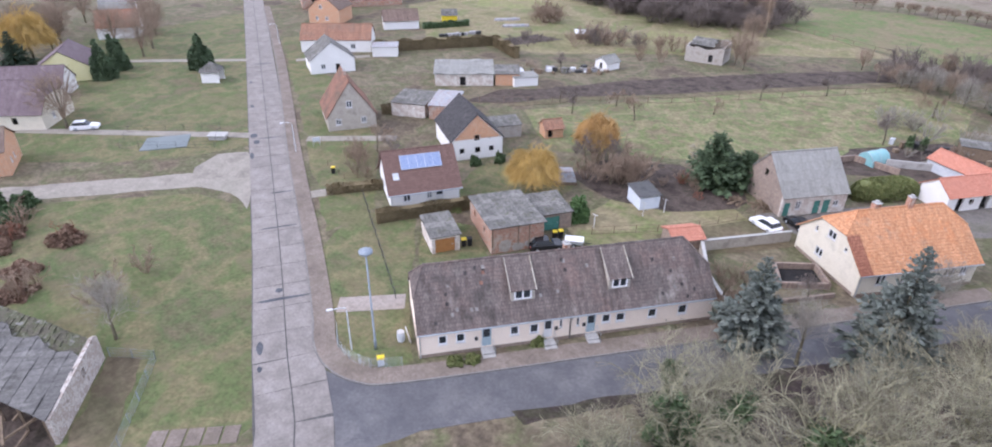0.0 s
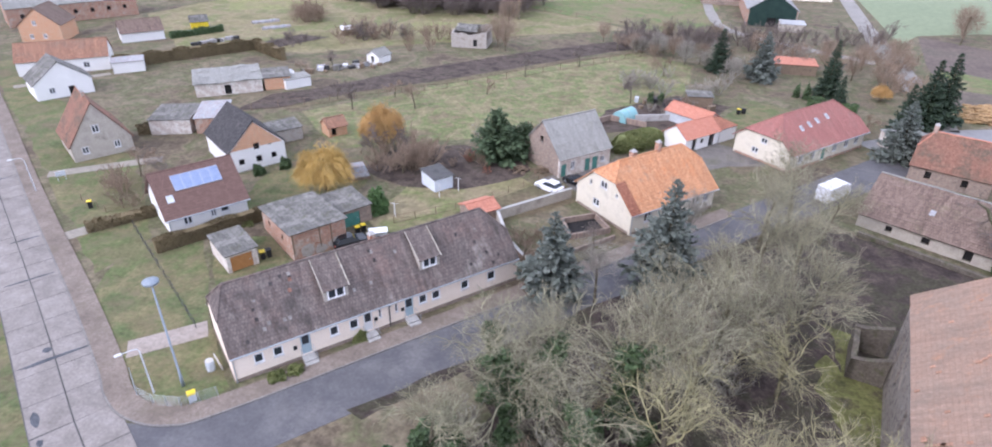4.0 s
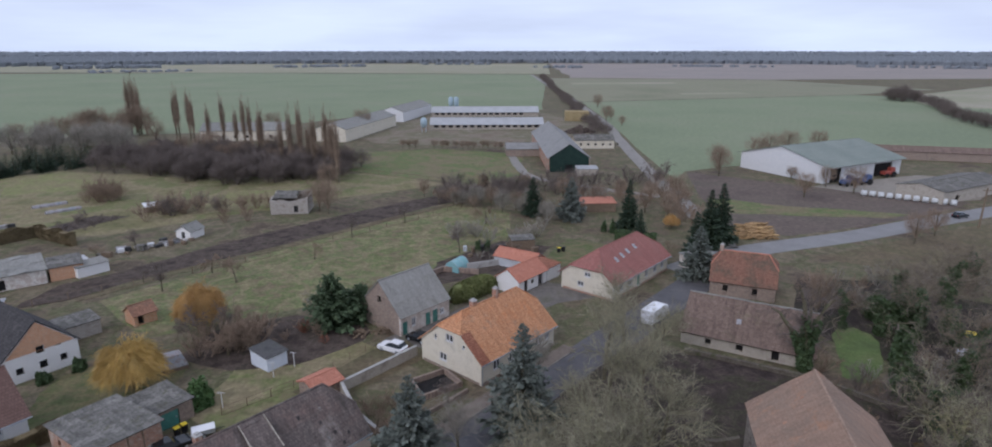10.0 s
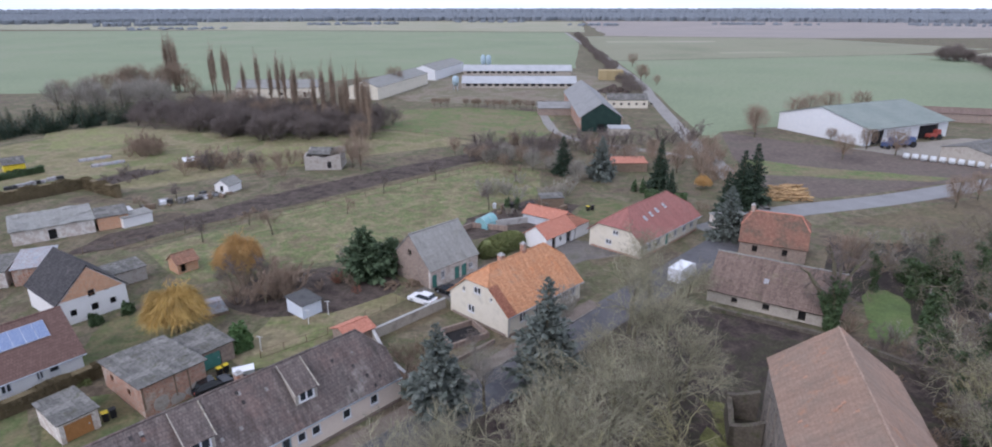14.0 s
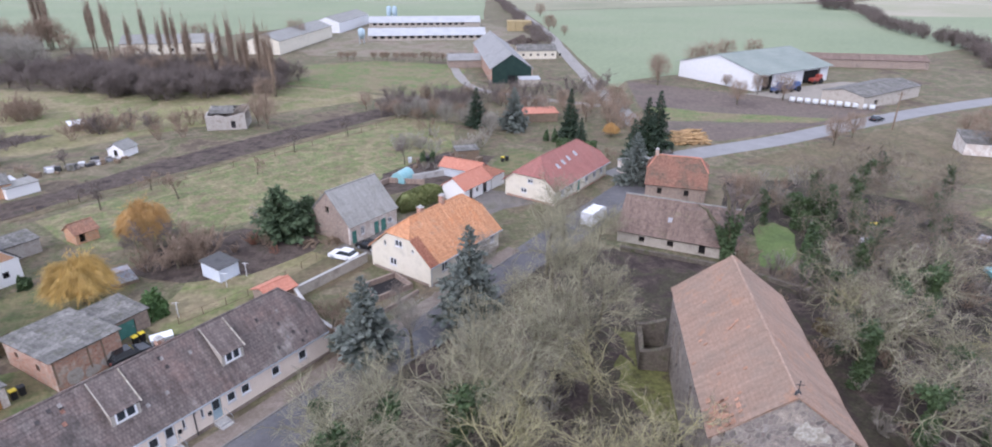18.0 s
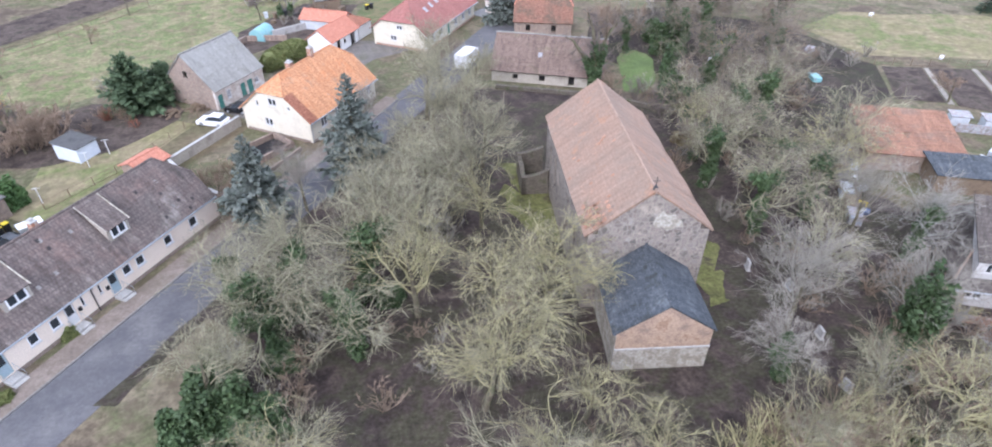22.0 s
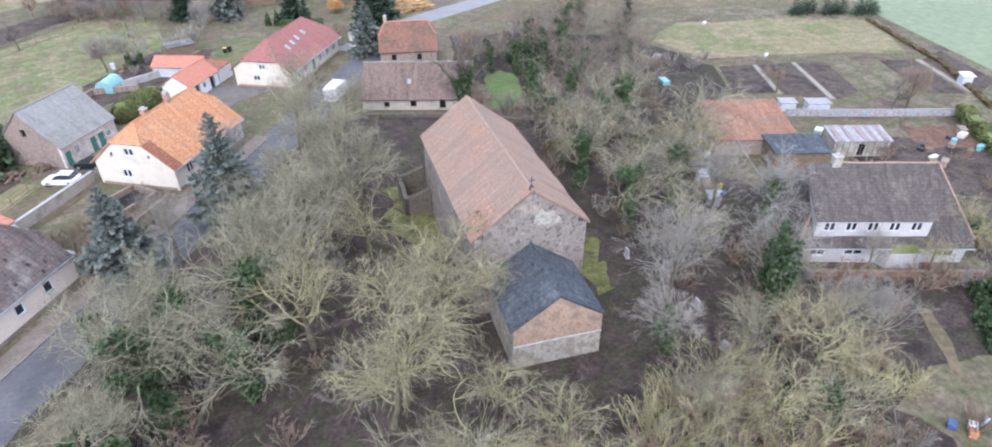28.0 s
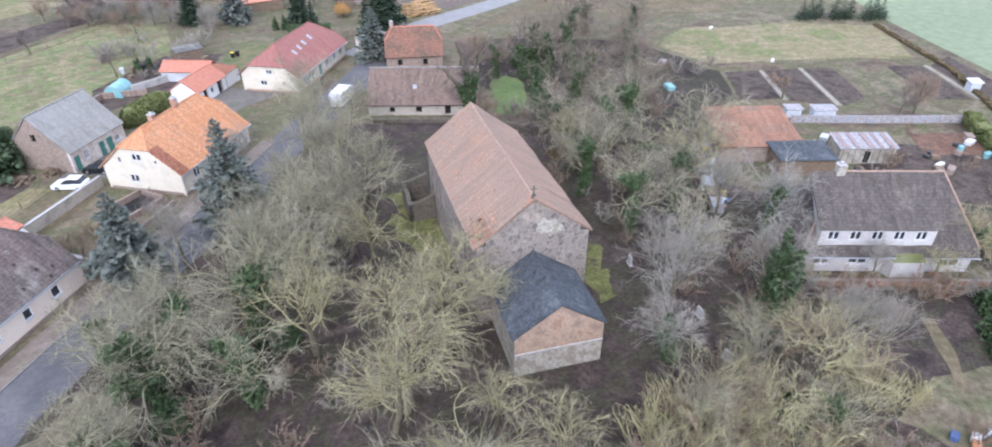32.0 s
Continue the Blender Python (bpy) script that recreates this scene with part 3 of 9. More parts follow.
def axes_m(p, x, y):
    x, y = Vector(x).normalized(), Vector(y).normalized()
    z = x.cross(y).normalized()
    m = Matrix((x, y, z)).transposed().to_4x4()
    m.translation = Vector(p)
    return m


class Bag:
    """Collects faces for one mesh."""

    def __init__(self):
        self.v, self.f = [], []

    def poly(self, pts):
        n = len(self.v)
        self.v += [tuple(p) for p in pts]
        self.f.append(range(n, n + len(pts)))
        return self

    def box(self, x0, y0, z0, x1, y1, z1, bev=0.0):
        n = len(self.v)
        if bev:
            b = bev
            for z, i in ((z0, b), (z0 + b, 0), (z1 - b, 0), (z1, b)):
                self.v += [(x0 + i, y0 + i, z), (x1 - i, y0 + i, z), (x1 - i, y1 - i, z), (x0 + i, y1 - i, z)]
            self.f.append((n + 3, n + 2, n + 1, n))
            for k in (0, 4, 8):
                self.f += [(n + k + i, n + k + (i + 1) % 4, n + k + 4 + (i + 1) % 4, n + k + 4 + i) for i in range(4)]
            self.f.append((n + 12, n + 13, n + 14, n + 15))
        else:
            self.v += [(x, y, z) for z in (z0, z1) for x, y in ((x0, y0), (x1, y0), (x1, y1), (x0, y1))]
            self.f += [(n + 3, n + 2, n + 1, n), (n + 4, n + 5, n + 6, n + 7)]
            self.f += [(n + i, n + (i + 1) % 4, n + 4 + (i + 1) % 4, n + 4 + i) for i in range(4)]
        return self

    def prism(self, outline, z0, z1, inset=0.0):
        """An outline in x and y, drawn up from z0 to z1."""
        n, k = len(self.v), len(outline)
        cx, cy = sum(p[0] for p in outline) / k, sum(p[1] for p in outline) / k
        self.v += [(x, y, z0) for x, y in outline]
        self.v += [(x + (cx - x) * inset, y + (cy - y) * inset, z1) for x, y in outline]
        self.f += [tuple(range(n + k - 1, n - 1, -1)), tuple(range(n + k, n + 2 * k))]
        self.f += [(n + i, n + (i + 1) % k, n + k + (i + 1) % k, n + k + i) for i in range(k)]
        return self

    def tube(self, pts, radii, sides=8, cap=True):
        n = len(self.v)
        pts = [Vector(p) for p in pts]
        for i, p in enumerate(pts):
            d = (pts[min(i + 1, len(pts) - 1)] - pts[max(i - 1, 0)]).normalized()
            a = d.cross(Vector((0, 0, 1)) if abs(d.z) < 0.9 else Vector((1, 0, 0))).normalized()
            b = d.cross(a)
            r = radii[i] if isinstance(radii, (list, tuple)) else radii
            self.v += [tuple(p + (a * math.cos(k * math.tau / sides) + b * math.sin(k * math.tau / sides)) * r) for k in range(sides)]
        for i in range(len(pts) - 1):
            self.f += [(n + i * sides + k, n + (i + 1) * sides + k, n + (i + 1) * sides + (k + 1) % sides, n + i * sides + (k + 1) % sides) for k in range(sides)]
        if cap:
            self.f += [tuple(range(n, n + sides)), tuple(range(n + len(pts) * sides - 1, n + (len(pts) - 1) * sides - 1, -1))]
        return self

    def mesh(self, name, material, smooth=False):
        return mesh_of(name, self.v, self.f, material, smooth)


def clip(poly, outline):
    """poly cut to a convex outline, both anticlockwise in 2D."""
    for i in range(len(outline)):
        a, b = outline[i], outline[(i + 1) % len(outline)]
        side = lambda p: (b[0] - a[0]) * (p[1] - a[1]) - (b[1] - a[1]) * (p[0] - a[0])
        out = []
        for k in range(len(poly)):
            p, q = poly[k], poly[(k + 1) % len(poly)]
            sp, sq = side(p), side(q)
            if sp >= -1e-9:
                out.append(p)
            if (sp > 1e-9 and sq < -1e-9) or (sp < -1e-9 and sq > 1e-9):
                t = sp / (sp - sq)
                out.append((p[0] + (q[0] - p[0]) * t, p[1] + (q[1] - p[1]) * t))
        poly = out
        if len(poly) < 3:
            return []
    return poly


def wall_bag(outline, holes, thick):
    """A wall in local x (along) and y (up), its face at z = 0, with holes (x, y, w, h) right through it."""
    bag = Bag()
    xs = sorted({p[0] for p in outline} | {v for h in holes for v in (h[0], h[0] + h[2])})
    ys = sorted({p[1] for p in outline} | {v for h in holes for v in (h[1], h[1] + h[3])})
    for x0, x1 in zip(xs, xs[1:]):
        for y0, y1 in zip(ys, ys[1:]):
            cx, cy = (x0 + x1) / 2, (y0 + y1) / 2
            if any(h[0] < cx < h[0] + h[2] and h[1] < cy < h[1] + h[3] for h in holes):
                continue
            cell = clip([(x0, y0), (x1, y0), (x1, y1), (x0, y1)], outline)
            if cell:
                bag.poly([(x, y, 0) for x, y in cell])
                bag.poly([(x, y, -thick) for x, y in reversed(cell)])
    rings = [list(outline)] + [[(x, y), (x, y + h), (x + w, y + h), (x + w, y)] for x, y, w, h in holes]
    for ring in rings:
        for a, b in zip(ring, ring[1:] + ring[:1]):
            bag.poly([(*a, 0), (*a, -thick), (*b, -thick), (*b, 0)])
    return bag


def window_in(parent, m, x, y, w, h, frame_mat, bars=1, sill=True, cross=False):
    f = Bag()
    b, z0, z1 = min(0.11, w * 0.15), -0.14, -0.04
    f.box(x, y, z0, x + b, y + h, z1).box(x + w - b, y, z0, x + w, y + h, z1)
    f.box(x + b, y, z0, x + w - b, y + b, z1).box(x + b, y + h - b, z0, x + w - b, y + h, z1)
    for k in range(bars):
        cx = x + w * (k + 1) / (bars + 1)
        f.box(cx - b * 0.6, y + b, z0, cx + b * 0.6, y + h - b, z1 + 0.01)
    if cross:
        f.box(x + b, y + h * 0.62, z0, x + w - b, y + h * 0.62 + b * 0.7, z1 + 0.005)
    win = part("window", f.mesh("window", frame_mat), parent, m)
    part("pane", Bag().box(x + b * 0.5, y + b * 0.5, -0.13, x + w - b * 0.5, y + h - b * 0.5, -0.115).mesh("pane", M["glass"]), win)
    # Flat board added behind the glass to grey the pane.
    part("curtain", Bag().box(x, y, -0.34, x + w, y + h, -0.32).mesh("curtain", M["curtain"]), win)
    if sill:
        part("sill", Bag().box(x - 0.06, y - 0.07, -0.1, x + w + 0.06, y, 0.06, 0.015).mesh("sill", M["paintw"]), win)
    return win


def door_in(parent, m, x, y, w, h, door_mat, panels=2, glazed=False):
    d = Bag()
    d.box(x, y, -0.2, x + w, y + h, -0.13)
    n = max(1, panels)
    for k in range(n):
        a, b = x + w * k / n + 0.06, x + w * (k + 1) / n - 0.06
        d.box(a, y + 0.12, -0.13, b, y + h * 0.45, -0.115).box(a, y + h * 0.52, -0.13, b, y + h - 0.1, -0.115)
    door = part("door", d.mesh("door", door_mat), parent, m)
    part("handle", Bag().box(x + w * 0.85, y + h * 0.48, -0.13, x + w * 0.9, y + h * 0.54, -0.05).mesh("handle", M["metal"]), door)
    if glazed:
        part("pane", Bag().box(x + 0.15, y + h * 0.5, -0.115, x + w - 0.15, y + h - 0.12, -0.105).mesh("pane", M["glass"]), door)
    return door


def slope_mesh(name, s, xl, xr, material, course=0.36, th=0.1, sag=0.015, step=0.03, col=1.1, seed=0):
    """A roof slope in local x (along the eave) and y (up the slope), laid in overlapping courses. xl, xr: its edges at y."""
    rnd = random.Random(seed)
    bag = Bag()
    n = max(1, round(s / course))
    wid = max(xr(s * k / 8) - xl(s * k / 8) for k in range(9))
    nc = max(1, round(wid / col))
    wob = lambda x, y: sag * (noise.noise(Vector((x * 0.35 + seed * 3.1, y * 0.35, seed))) * 2.2 + rnd.uniform(-0.4, 0.4))
    for i in range(n):
        y0, y1 = s * i / n, s * (i + 1) / n
        a, b = len(bag.v), nc + 1
        lift = step + rnd.uniform(-0.3, 0.3) * step
        if i == 0:
            bag.v += [(xl(y0) + (xr(y0) - xl(y0)) * k / nc, y0 - 0.02, 0.0) for k in range(nc + 1)]
        else:
            a -= b
        for k in range(nc + 1):
            x = xl(y0) + (xr(y0) - xl(y0)) * k / nc
            bag.v.append((x, y0 - 0.02, lift + wob(x, y0)))
        for k in range(nc + 1):
            x = xl(y1) + (xr(y1) - xl(y1)) * k / nc
            bag.v.append((x, y1, max(0.004, wob(x, y1))))
        for r in (0, 1):
            bag.f += [(a + r * b + k, a + r * b + k + 1, a + (r + 1) * b + k + 1, a + (r + 1) * b + k) for k in range(nc)]
    ks = [s * k / 12 for k in range(13)]
    ring = [(xl(y), y) for y in ks]
    ring2 = [(xr(y), y) for y in reversed(ks)]
    out = ring2 + ring
    bag.poly([(x, y, -th) for x, y in ring + ring2])
    for p, q in zip(out, out[1:] + out[:1]):
        bag.poly([(*q, -th), (*p, -th), (*p, 0.012), (*q, 0.012)])
    return bag.mesh(name, material)


def house(name, label, cat, ox, oy, rz, L, D, eave, ridge, wall, roof, h0=1.0, sl=0.0, sr=0.0, oh=0.35, ohg=0.2, holes=None, gable=None, gutter=True, chimneys=(), course=0.36, sag=0.015, step=0.03, frame_mat=None, hip=None, plinth=None, group="", caps=None, thick=0.3):
    """A house with a pitched roof. holes: side -> rows (kind, x, y, w, h, extra). Sides f, r, b, l run clockwise seen from outside, left to right."""
    root = thing(name, pose(ox, oy, 0, 0, 0, rz), label, cat, group)
    holes = holes or {}
    frame_mat = frame_mat or M["paintw"]
    rise = ridge - eave
    tan = rise / (D / 2)
    ang = math.atan(tan)
    hz = eave + rise * h0
    y1 = D / 2 * h0
    t = thick
    gab = [(t, -0.3), (D - t, -0.3), (D - t, eave + t * tan - 0.02)]
    gab += [(D / 2, ridge - 0.06)] if h0 >= 1 else [(D - y1, hz - 0.06), (y1, hz - 0.06)]
    gab += [(t, eave + t * tan - 0.02)]
    sides = {"f": (axes_m((0, 0, 0), (1, 0, 0), (0, 0, 1)), [(0, -0.3), (L, -0.3), (L, eave), (0, eave)]), "r": (axes_m((L, 0, 0), (0, 1, 0), (0, 0, 1)), gab),
             "b": (axes_m((L, D, 0), (-1, 0, 0), (0, 0, 1)), [(0, -0.3), (L, -0.3), (L, eave), (0, eave)]), "l": (axes_m((0, D, 0), (0, -1, 0), (0, 0, 1)), gab)}
    for key, (m, outline) in sides.items():
        rows = holes.get(key, [])
        w = gable if gable and key in "lr" else wall
        part("wall", wall_bag(outline, [r[1:5] for r in rows], t).mesh("wall", w), root, m)
        if plinth and key in "fl":
            x0, x1 = outline[0][0], outline[1][0]
            cuts = sorted([(r[1], r[1] + r[3]) for r in rows if r[2] < 0.3])
            pb, at = Bag(), x0
            for c0, c1 in cuts + [(x1, x1)]:
                if c0 > at:
                    pb.box(at, -0.1, 0, c0, 0.35, 0.05)
                at = c1
            part("plinth", pb.mesh("plinth", plinth), root, m)
        for kind, x, y, wd, h, *extra in rows:
            if kind == "w":
                window_in(root, m, x, y, wd, h, frame_mat, *(extra or [1]))
            elif kind == "d":
                door_in(root, m, x, y, wd, h, extra[0] if extra else M["wood"], extra[1] if len(extra) > 1 else 2, len(extra) > 2)
            else:
                # A near-black board behind the hole paints the unlit inside.
                part("opening", Bag().box(x, y, -0.6, x + wd, y + h, -0.55).mesh("opening", M["dark"]), root, m)
    s = (D / 2 + oh) / math.cos(ang)
    vh = (y1 + oh) / math.cos(ang)
    c, sn = math.cos(ang), math.sin(ang)
    W = L + 2 * ohg
    lf = (lambda v: 0.0) if h0 >= 1 else (lambda v: max(0.0, (v - vh) / (s - vh)) * (sl + ohg))
    rt = (lambda v: W) if h0 >= 1 else (lambda v: W - max(0.0, (v - vh) / (s - vh)) * (sr + ohg))
    lift = 0.1
    z0 = eave - oh * tan + lift
    seed = int(abs(ox * 7 + oy * 13)) % 97
    part("roof_slope", slope_mesh("roof_slope", s, lf, rt, roof, course, sag=sag, step=step, seed=seed), root, axes_m((-ohg, -oh, z0), (1, 0, 0), (0, c, sn)))
    part("roof_slope", slope_mesh("roof_slope", s, lambda v: W - rt(v), lambda v: W - lf(v), roof, course, sag=sag, step=step, seed=seed + 1), root, axes_m((L + ohg, D + oh, z0), (-1, 0, 0), (0, -c, sn)))
    zr, zh = ridge + lift, hz + lift
    cap = caps or roof
    if h0 < 1:
        half = D / 2 - y1
        for sb, x0, xd, yy in ((sl, -ohg, (0, -1, 0), D - y1), (sr, L + ohg, (0, 1, 0), y1)):
            run = sb + ohg
            d = 1 if x0 < 0 else -1
            ln = math.hypot(run, ridge - hz)
            part("roof_hip", slope_mesh("roof_hip", ln, lambda v, ln=ln: half * v / ln, lambda v, ln=ln: 2 * half - half * v / ln, hip or roof, course, sag=sag, step=step, seed=seed + 2), root, axes_m((x0, yy, zh), xd, (run * d, 0, ridge - hz)))
            ax = x0 + run * d
            for yy2 in (y1, D - y1):
                part("hip_cap", Bag().tube([(x0, yy2, zh + 0.02), (ax, D / 2, zr + 0.03)], 0.1, 6).mesh("hip_cap", cap), root)
    xa, xb = (-ohg, L + ohg) if h0 >= 1 else (sl, L - sr)
    nseg = max(2, int((xb - xa) / 1.2))
    rr = random.Random(seed)
    part("ridge_cap", Bag().tube([(xa + (xb - xa) * k / nseg, D / 2, zr + 0.02 + rr.uniform(-sag, sag)) for k in range(nseg + 1)], 0.11, 6).mesh("ridge_cap", cap), root)
    if gutter:
        for yy, zz in ((-oh - 0.05, z0 - 0.06), (D + oh + 0.05, z0 - 0.06)):
            part("gutter", Bag().tube([(-ohg, yy, zz), (L + ohg, yy, zz - 0.03)], 0.075, 6).mesh("gutter", M["metal"]), root)
        part("downpipe", Bag().tube([(0.12, -0.08, 0.05), (0.12, -0.08, eave - 0.25), (0.12, -oh, z0 - 0.1)], 0.05, 6).mesh("downpipe", M["metal"]), root)
    for x, y, h, w in chimneys:
        zb = eave + (rise * (1 - abs(y - D / 2) / (D / 2)))
        ch = part("chimney", Bag().box(x - w / 2, y - w / 2, zb - 0.6, x + w / 2, y + w / 2, zb + h, 0.02).mesh("chimney", M["brick"]), root)
        part("chimney_cap", Bag().box(x - w / 2 - 0.05, y - w / 2 - 0.05, zb + h, x + w / 2 + 0.05, y + w / 2 + 0.05, zb + h + 0.1, 0.02).box(x - w / 4, y - w / 4, zb + h + 0.1, x + w / 4, y + w / 4, zb + h + 0.3).mesh("chimney_cap", M["concrete"]), ch)
    return root


def shed(name, label, cat, ox, oy, rz, L, D, hf, hb, wall, roof, oh=0.2, holes=None, group="", rough_roof=0.02, step=0.012, course=0.9, over=None):
    """A hut with one roof that falls from the back (hb) to the front (hf), or the other way."""
    root = thing(name, pose(ox, oy, 0, 0, 0, rz), label, cat, group)
    holes = holes or {}
    t = 0.16
    g1 = [(t, -0.2), (D - t, -0.2), (D - t, hb - 0.02), (t, hf - 0.02)]
    g2 = [(t, -0.2), (D - t, -0.2), (D - t, hf - 0.02), (t, hb - 0.02)]
    sides = {"f": (axes_m((0, 0, 0), (1, 0, 0), (0, 0, 1)), [(0, -0.2), (L, -0.2), (L, hf), (0, hf)]), "r": (axes_m((L, 0, 0), (0, 1, 0), (0, 0, 1)), g1),
             "b": (axes_m((L, D, 0), (-1, 0, 0), (0, 0, 1)), [(0, -0.2), (L, -0.2), (L, hb), (0, hb)]), "l": (axes_m((0, D, 0), (0, -1, 0), (0, 0, 1)), g2)}
    for key, (m, outline) in sides.items():
        rows = holes.get(key, [])
        part("wall", wall_bag(outline, [r[1:5] for r in rows], t).mesh("wall", wall), root, m)
        for kind, x, y, wd, h, *extra in rows:
            if kind == "w":
                window_in(root, m, x, y, wd, h, M["paintw"], *(extra or [1]))
            elif kind == "d":
                door_in(root, m, x, y, wd, h, extra[0] if extra else M["wood"])
            else:
                # The dark of the hut's inside is a near-black board.
                part("opening", Bag().box(x, y, -0.5, x + wd, y + h, -0.45).mesh("opening", M["dark"]), root, m)
    ang = math.atan2(hb - hf, D)
    s = (D + 2 * oh) / math.cos(ang)
    part("roof", slope_mesh("roof", s, lambda v: 0.0, lambda v: L + 2 * oh, roof, course, th=0.08, sag=rough_roof, step=step, seed=int(abs(ox * 5 + oy)) % 89), root, axes_m((-oh, -oh, hf - oh * math.tan(ang) + 0.09), (1, 0, 0), (0, math.cos(ang), math.sin(ang))))
    return root


def patch(name, label, pts, material, z, jitter=0.25, step=2.0, category="ground"):
    """A flat piece of ground with an uneven edge."""
    rnd = random.Random(len(name) * 31 + int(abs(pts[0][0]) * 3))
    ring = []
    for (ax, ay), (bx, by) in zip(pts, pts[1:] + pts[:1]):
        d = math.hypot(bx - ax, by - ay)
        n = max(1, int(d / step))
        for k in range(n):
            t = k / n
            o = (noise.noise(Vector((ax + (bx - ax) * t, ay + (by - ay) * t, 3.0)) * 0.4) * 1.6 + rnd.uniform(-0.4, 0.4)) * jitter
            ring.append((ax + (bx - ax) * t + o, ay + (by - ay) * t + o * 0.7, z))
    tris = geometry.tessellate_polygon([[Vector(p) for p in ring]])
    up = lambda t: (ring[t[1]][0] - ring[t[0]][0]) * (ring[t[2]][1] - ring[t[0]][1]) - (ring[t[1]][1] - ring[t[0]][1]) * (ring[t[2]][0] - ring[t[0]][0]) > 0
    me = bpy.data.meshes.new(name)
    me.from_pydata(ring, [], [t if up(t) else t[::-1] for t in tris])
    me.materials.append(material)
    return tagged(new(name, me), label, category, kind="structure")


def smooth_line(pts, n=8):
    """A curve through points (Catmull-Rom)."""
    p = [Vector(q) for q in pts]
    p = [p[0] * 2 - p[1]] + p + [p[-1] * 2 - p[-2]]
    out = []
    for i in range(1, len(p) - 2):
        for k in range(n):
            t = k / n
            a, b, c, d = p[i - 1], p[i], p[i + 1], p[i + 2]
            out.append(0.5 * (2 * b + (c - a) * t + (2 * a - 5 * b + 4 * c - d) * t * t + (3 * b - a - 3 * c + d) * t ** 3))
    return out + [p[-2]]


def ribbon(name, label, line, left, right, z0, z1, material, kind="structure", category="road", wob=0.0):
    """A strip along a line, from left to right of it, with a skirt down to z0."""
    bag = Bag()
    pts = [Vector((*q[:2], 0)) for q in line]
    rows = []
    for i, p in enumerate(pts):
        d = (pts[min(i + 1, len(pts) - 1)] - pts[max(i - 1, 0)]).normalized()
        nrm = Vector((d.y, -d.x, 0))
        w = wob * noise.noise(p * 0.3)
        rows.append((p + nrm * (left + w), p + nrm * (right - w)))
    for (a, b), (c, d) in zip(rows, rows[1:]):
        bag.poly([(*a.xy, z1), (*b.xy, z1), (*d.xy, z1), (*c.xy, z1)])
        bag.poly([(*a.xy, z0), (*a.xy, z1), (*c.xy, z1), (*c.xy, z0)])
        bag.poly([(*b.xy, z1), (*b.xy, z0), (*d.xy, z0), (*d.xy, z1)])
    return tagged(new(name, bag.mesh(name, material)), label, category, kind=kind)

# ---- the ground and the roads ----
def ground_sheet():
    bag = Bag()
    rad = [0, 20, 40, 60, 80, 110, 150, 200, 280, 400, 600, 900, 1400, 2200, 3300, 4700]
    n = 64
    bag.v.append((0, 60, 0))
    for r in rad[1:]:
        for k in range(n):
            x, y = r * math.cos(k * math.tau / n), 60 + r * math.sin(k * math.tau / n)
            bag.v.append((x, y, 0.0))
    bag.f += [(0, 1 + k, 1 + (k + 1) % n) for k in range(n)]
    for i in range(len(rad) - 2):
        a, b = 1 + i * n, 1 + (i + 1) * n
        bag.f += [(a + k, b + k, b + (k + 1) % n, a + (k + 1) % n) for k in range(n)]
    return tagged(new("ground", bag.mesh("ground", M["ground"])), "rough winter grass and bare earth between the gardens", "ground", kind="structure")


ground_sheet()
U = Vector((0.618, 0.786))
N = Vector((0.786, -0.618))
# fields; the far ones carry haze in their crop colours
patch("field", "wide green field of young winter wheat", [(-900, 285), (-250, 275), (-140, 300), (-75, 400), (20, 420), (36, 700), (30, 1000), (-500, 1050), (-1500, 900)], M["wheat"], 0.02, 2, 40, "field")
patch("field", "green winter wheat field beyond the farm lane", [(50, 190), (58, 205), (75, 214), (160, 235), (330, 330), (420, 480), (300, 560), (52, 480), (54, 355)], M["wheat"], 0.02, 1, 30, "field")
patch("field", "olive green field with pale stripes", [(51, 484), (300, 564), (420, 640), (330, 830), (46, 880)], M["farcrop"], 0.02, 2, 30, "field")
patch("field", "brown fallow field far off, paled with haze colour", [(80, 890), (330, 840), (900, 900), (1900, 900), (1900, 1700), (100, 1750)], M["fallow"], 0.02, 4, 60, "field")
patch("field", "pale stubble field far off, haze in its colour", [(-1500, 1080), (-300, 1065), (60, 1020), (90, 1700), (-1600, 1700)], M["stubble"], 0.02, 4, 60, "field")
patch("field", "pale sandy strip in the fields", [(70, 720), (190, 740), (196, 775), (68, 760)], M["stubble"], 0.05, 2, 30, "field")
patch("field", "pale sandy strip in the fields", [(150, 560), (215, 575), (210, 595), (152, 580)], M["stubble"], 0.05, 2, 20, "field")
patch("field", "tilled brown field beside the road", [(50, 140), (52, 172), (58, 204), (92, 178), (122, 163), (104, 150.5), (75, 136.5), (60, 131)], M["tilled"], 0.02, 0.8, 6, "field")
patch("field", "green strip across the tilled field", [(52, 150), (53, 166), (72, 158), (98, 150), (90, 146)], M["pasture"], 0.045, 1.0, 5, "field")
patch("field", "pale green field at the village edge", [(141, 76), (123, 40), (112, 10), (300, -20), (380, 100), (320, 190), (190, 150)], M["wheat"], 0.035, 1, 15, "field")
# meadows and gardens
patch("meadow", "dry yellowish meadow by the old grey building", [(-160, 150), (-120, 120), (-88, 128), (-52, 160), (-20, 182), (-40, 200), (-100, 190), (-150, 200)], M["meadow"], 0.02, 1.2, 5)
patch("meadow", "green pasture in front of the farm", [(-60, 205), (-12, 182), (6, 200), (2, 240), (-30, 250), (-62, 240)], M["pasture"], 0.034, 1.2, 5)
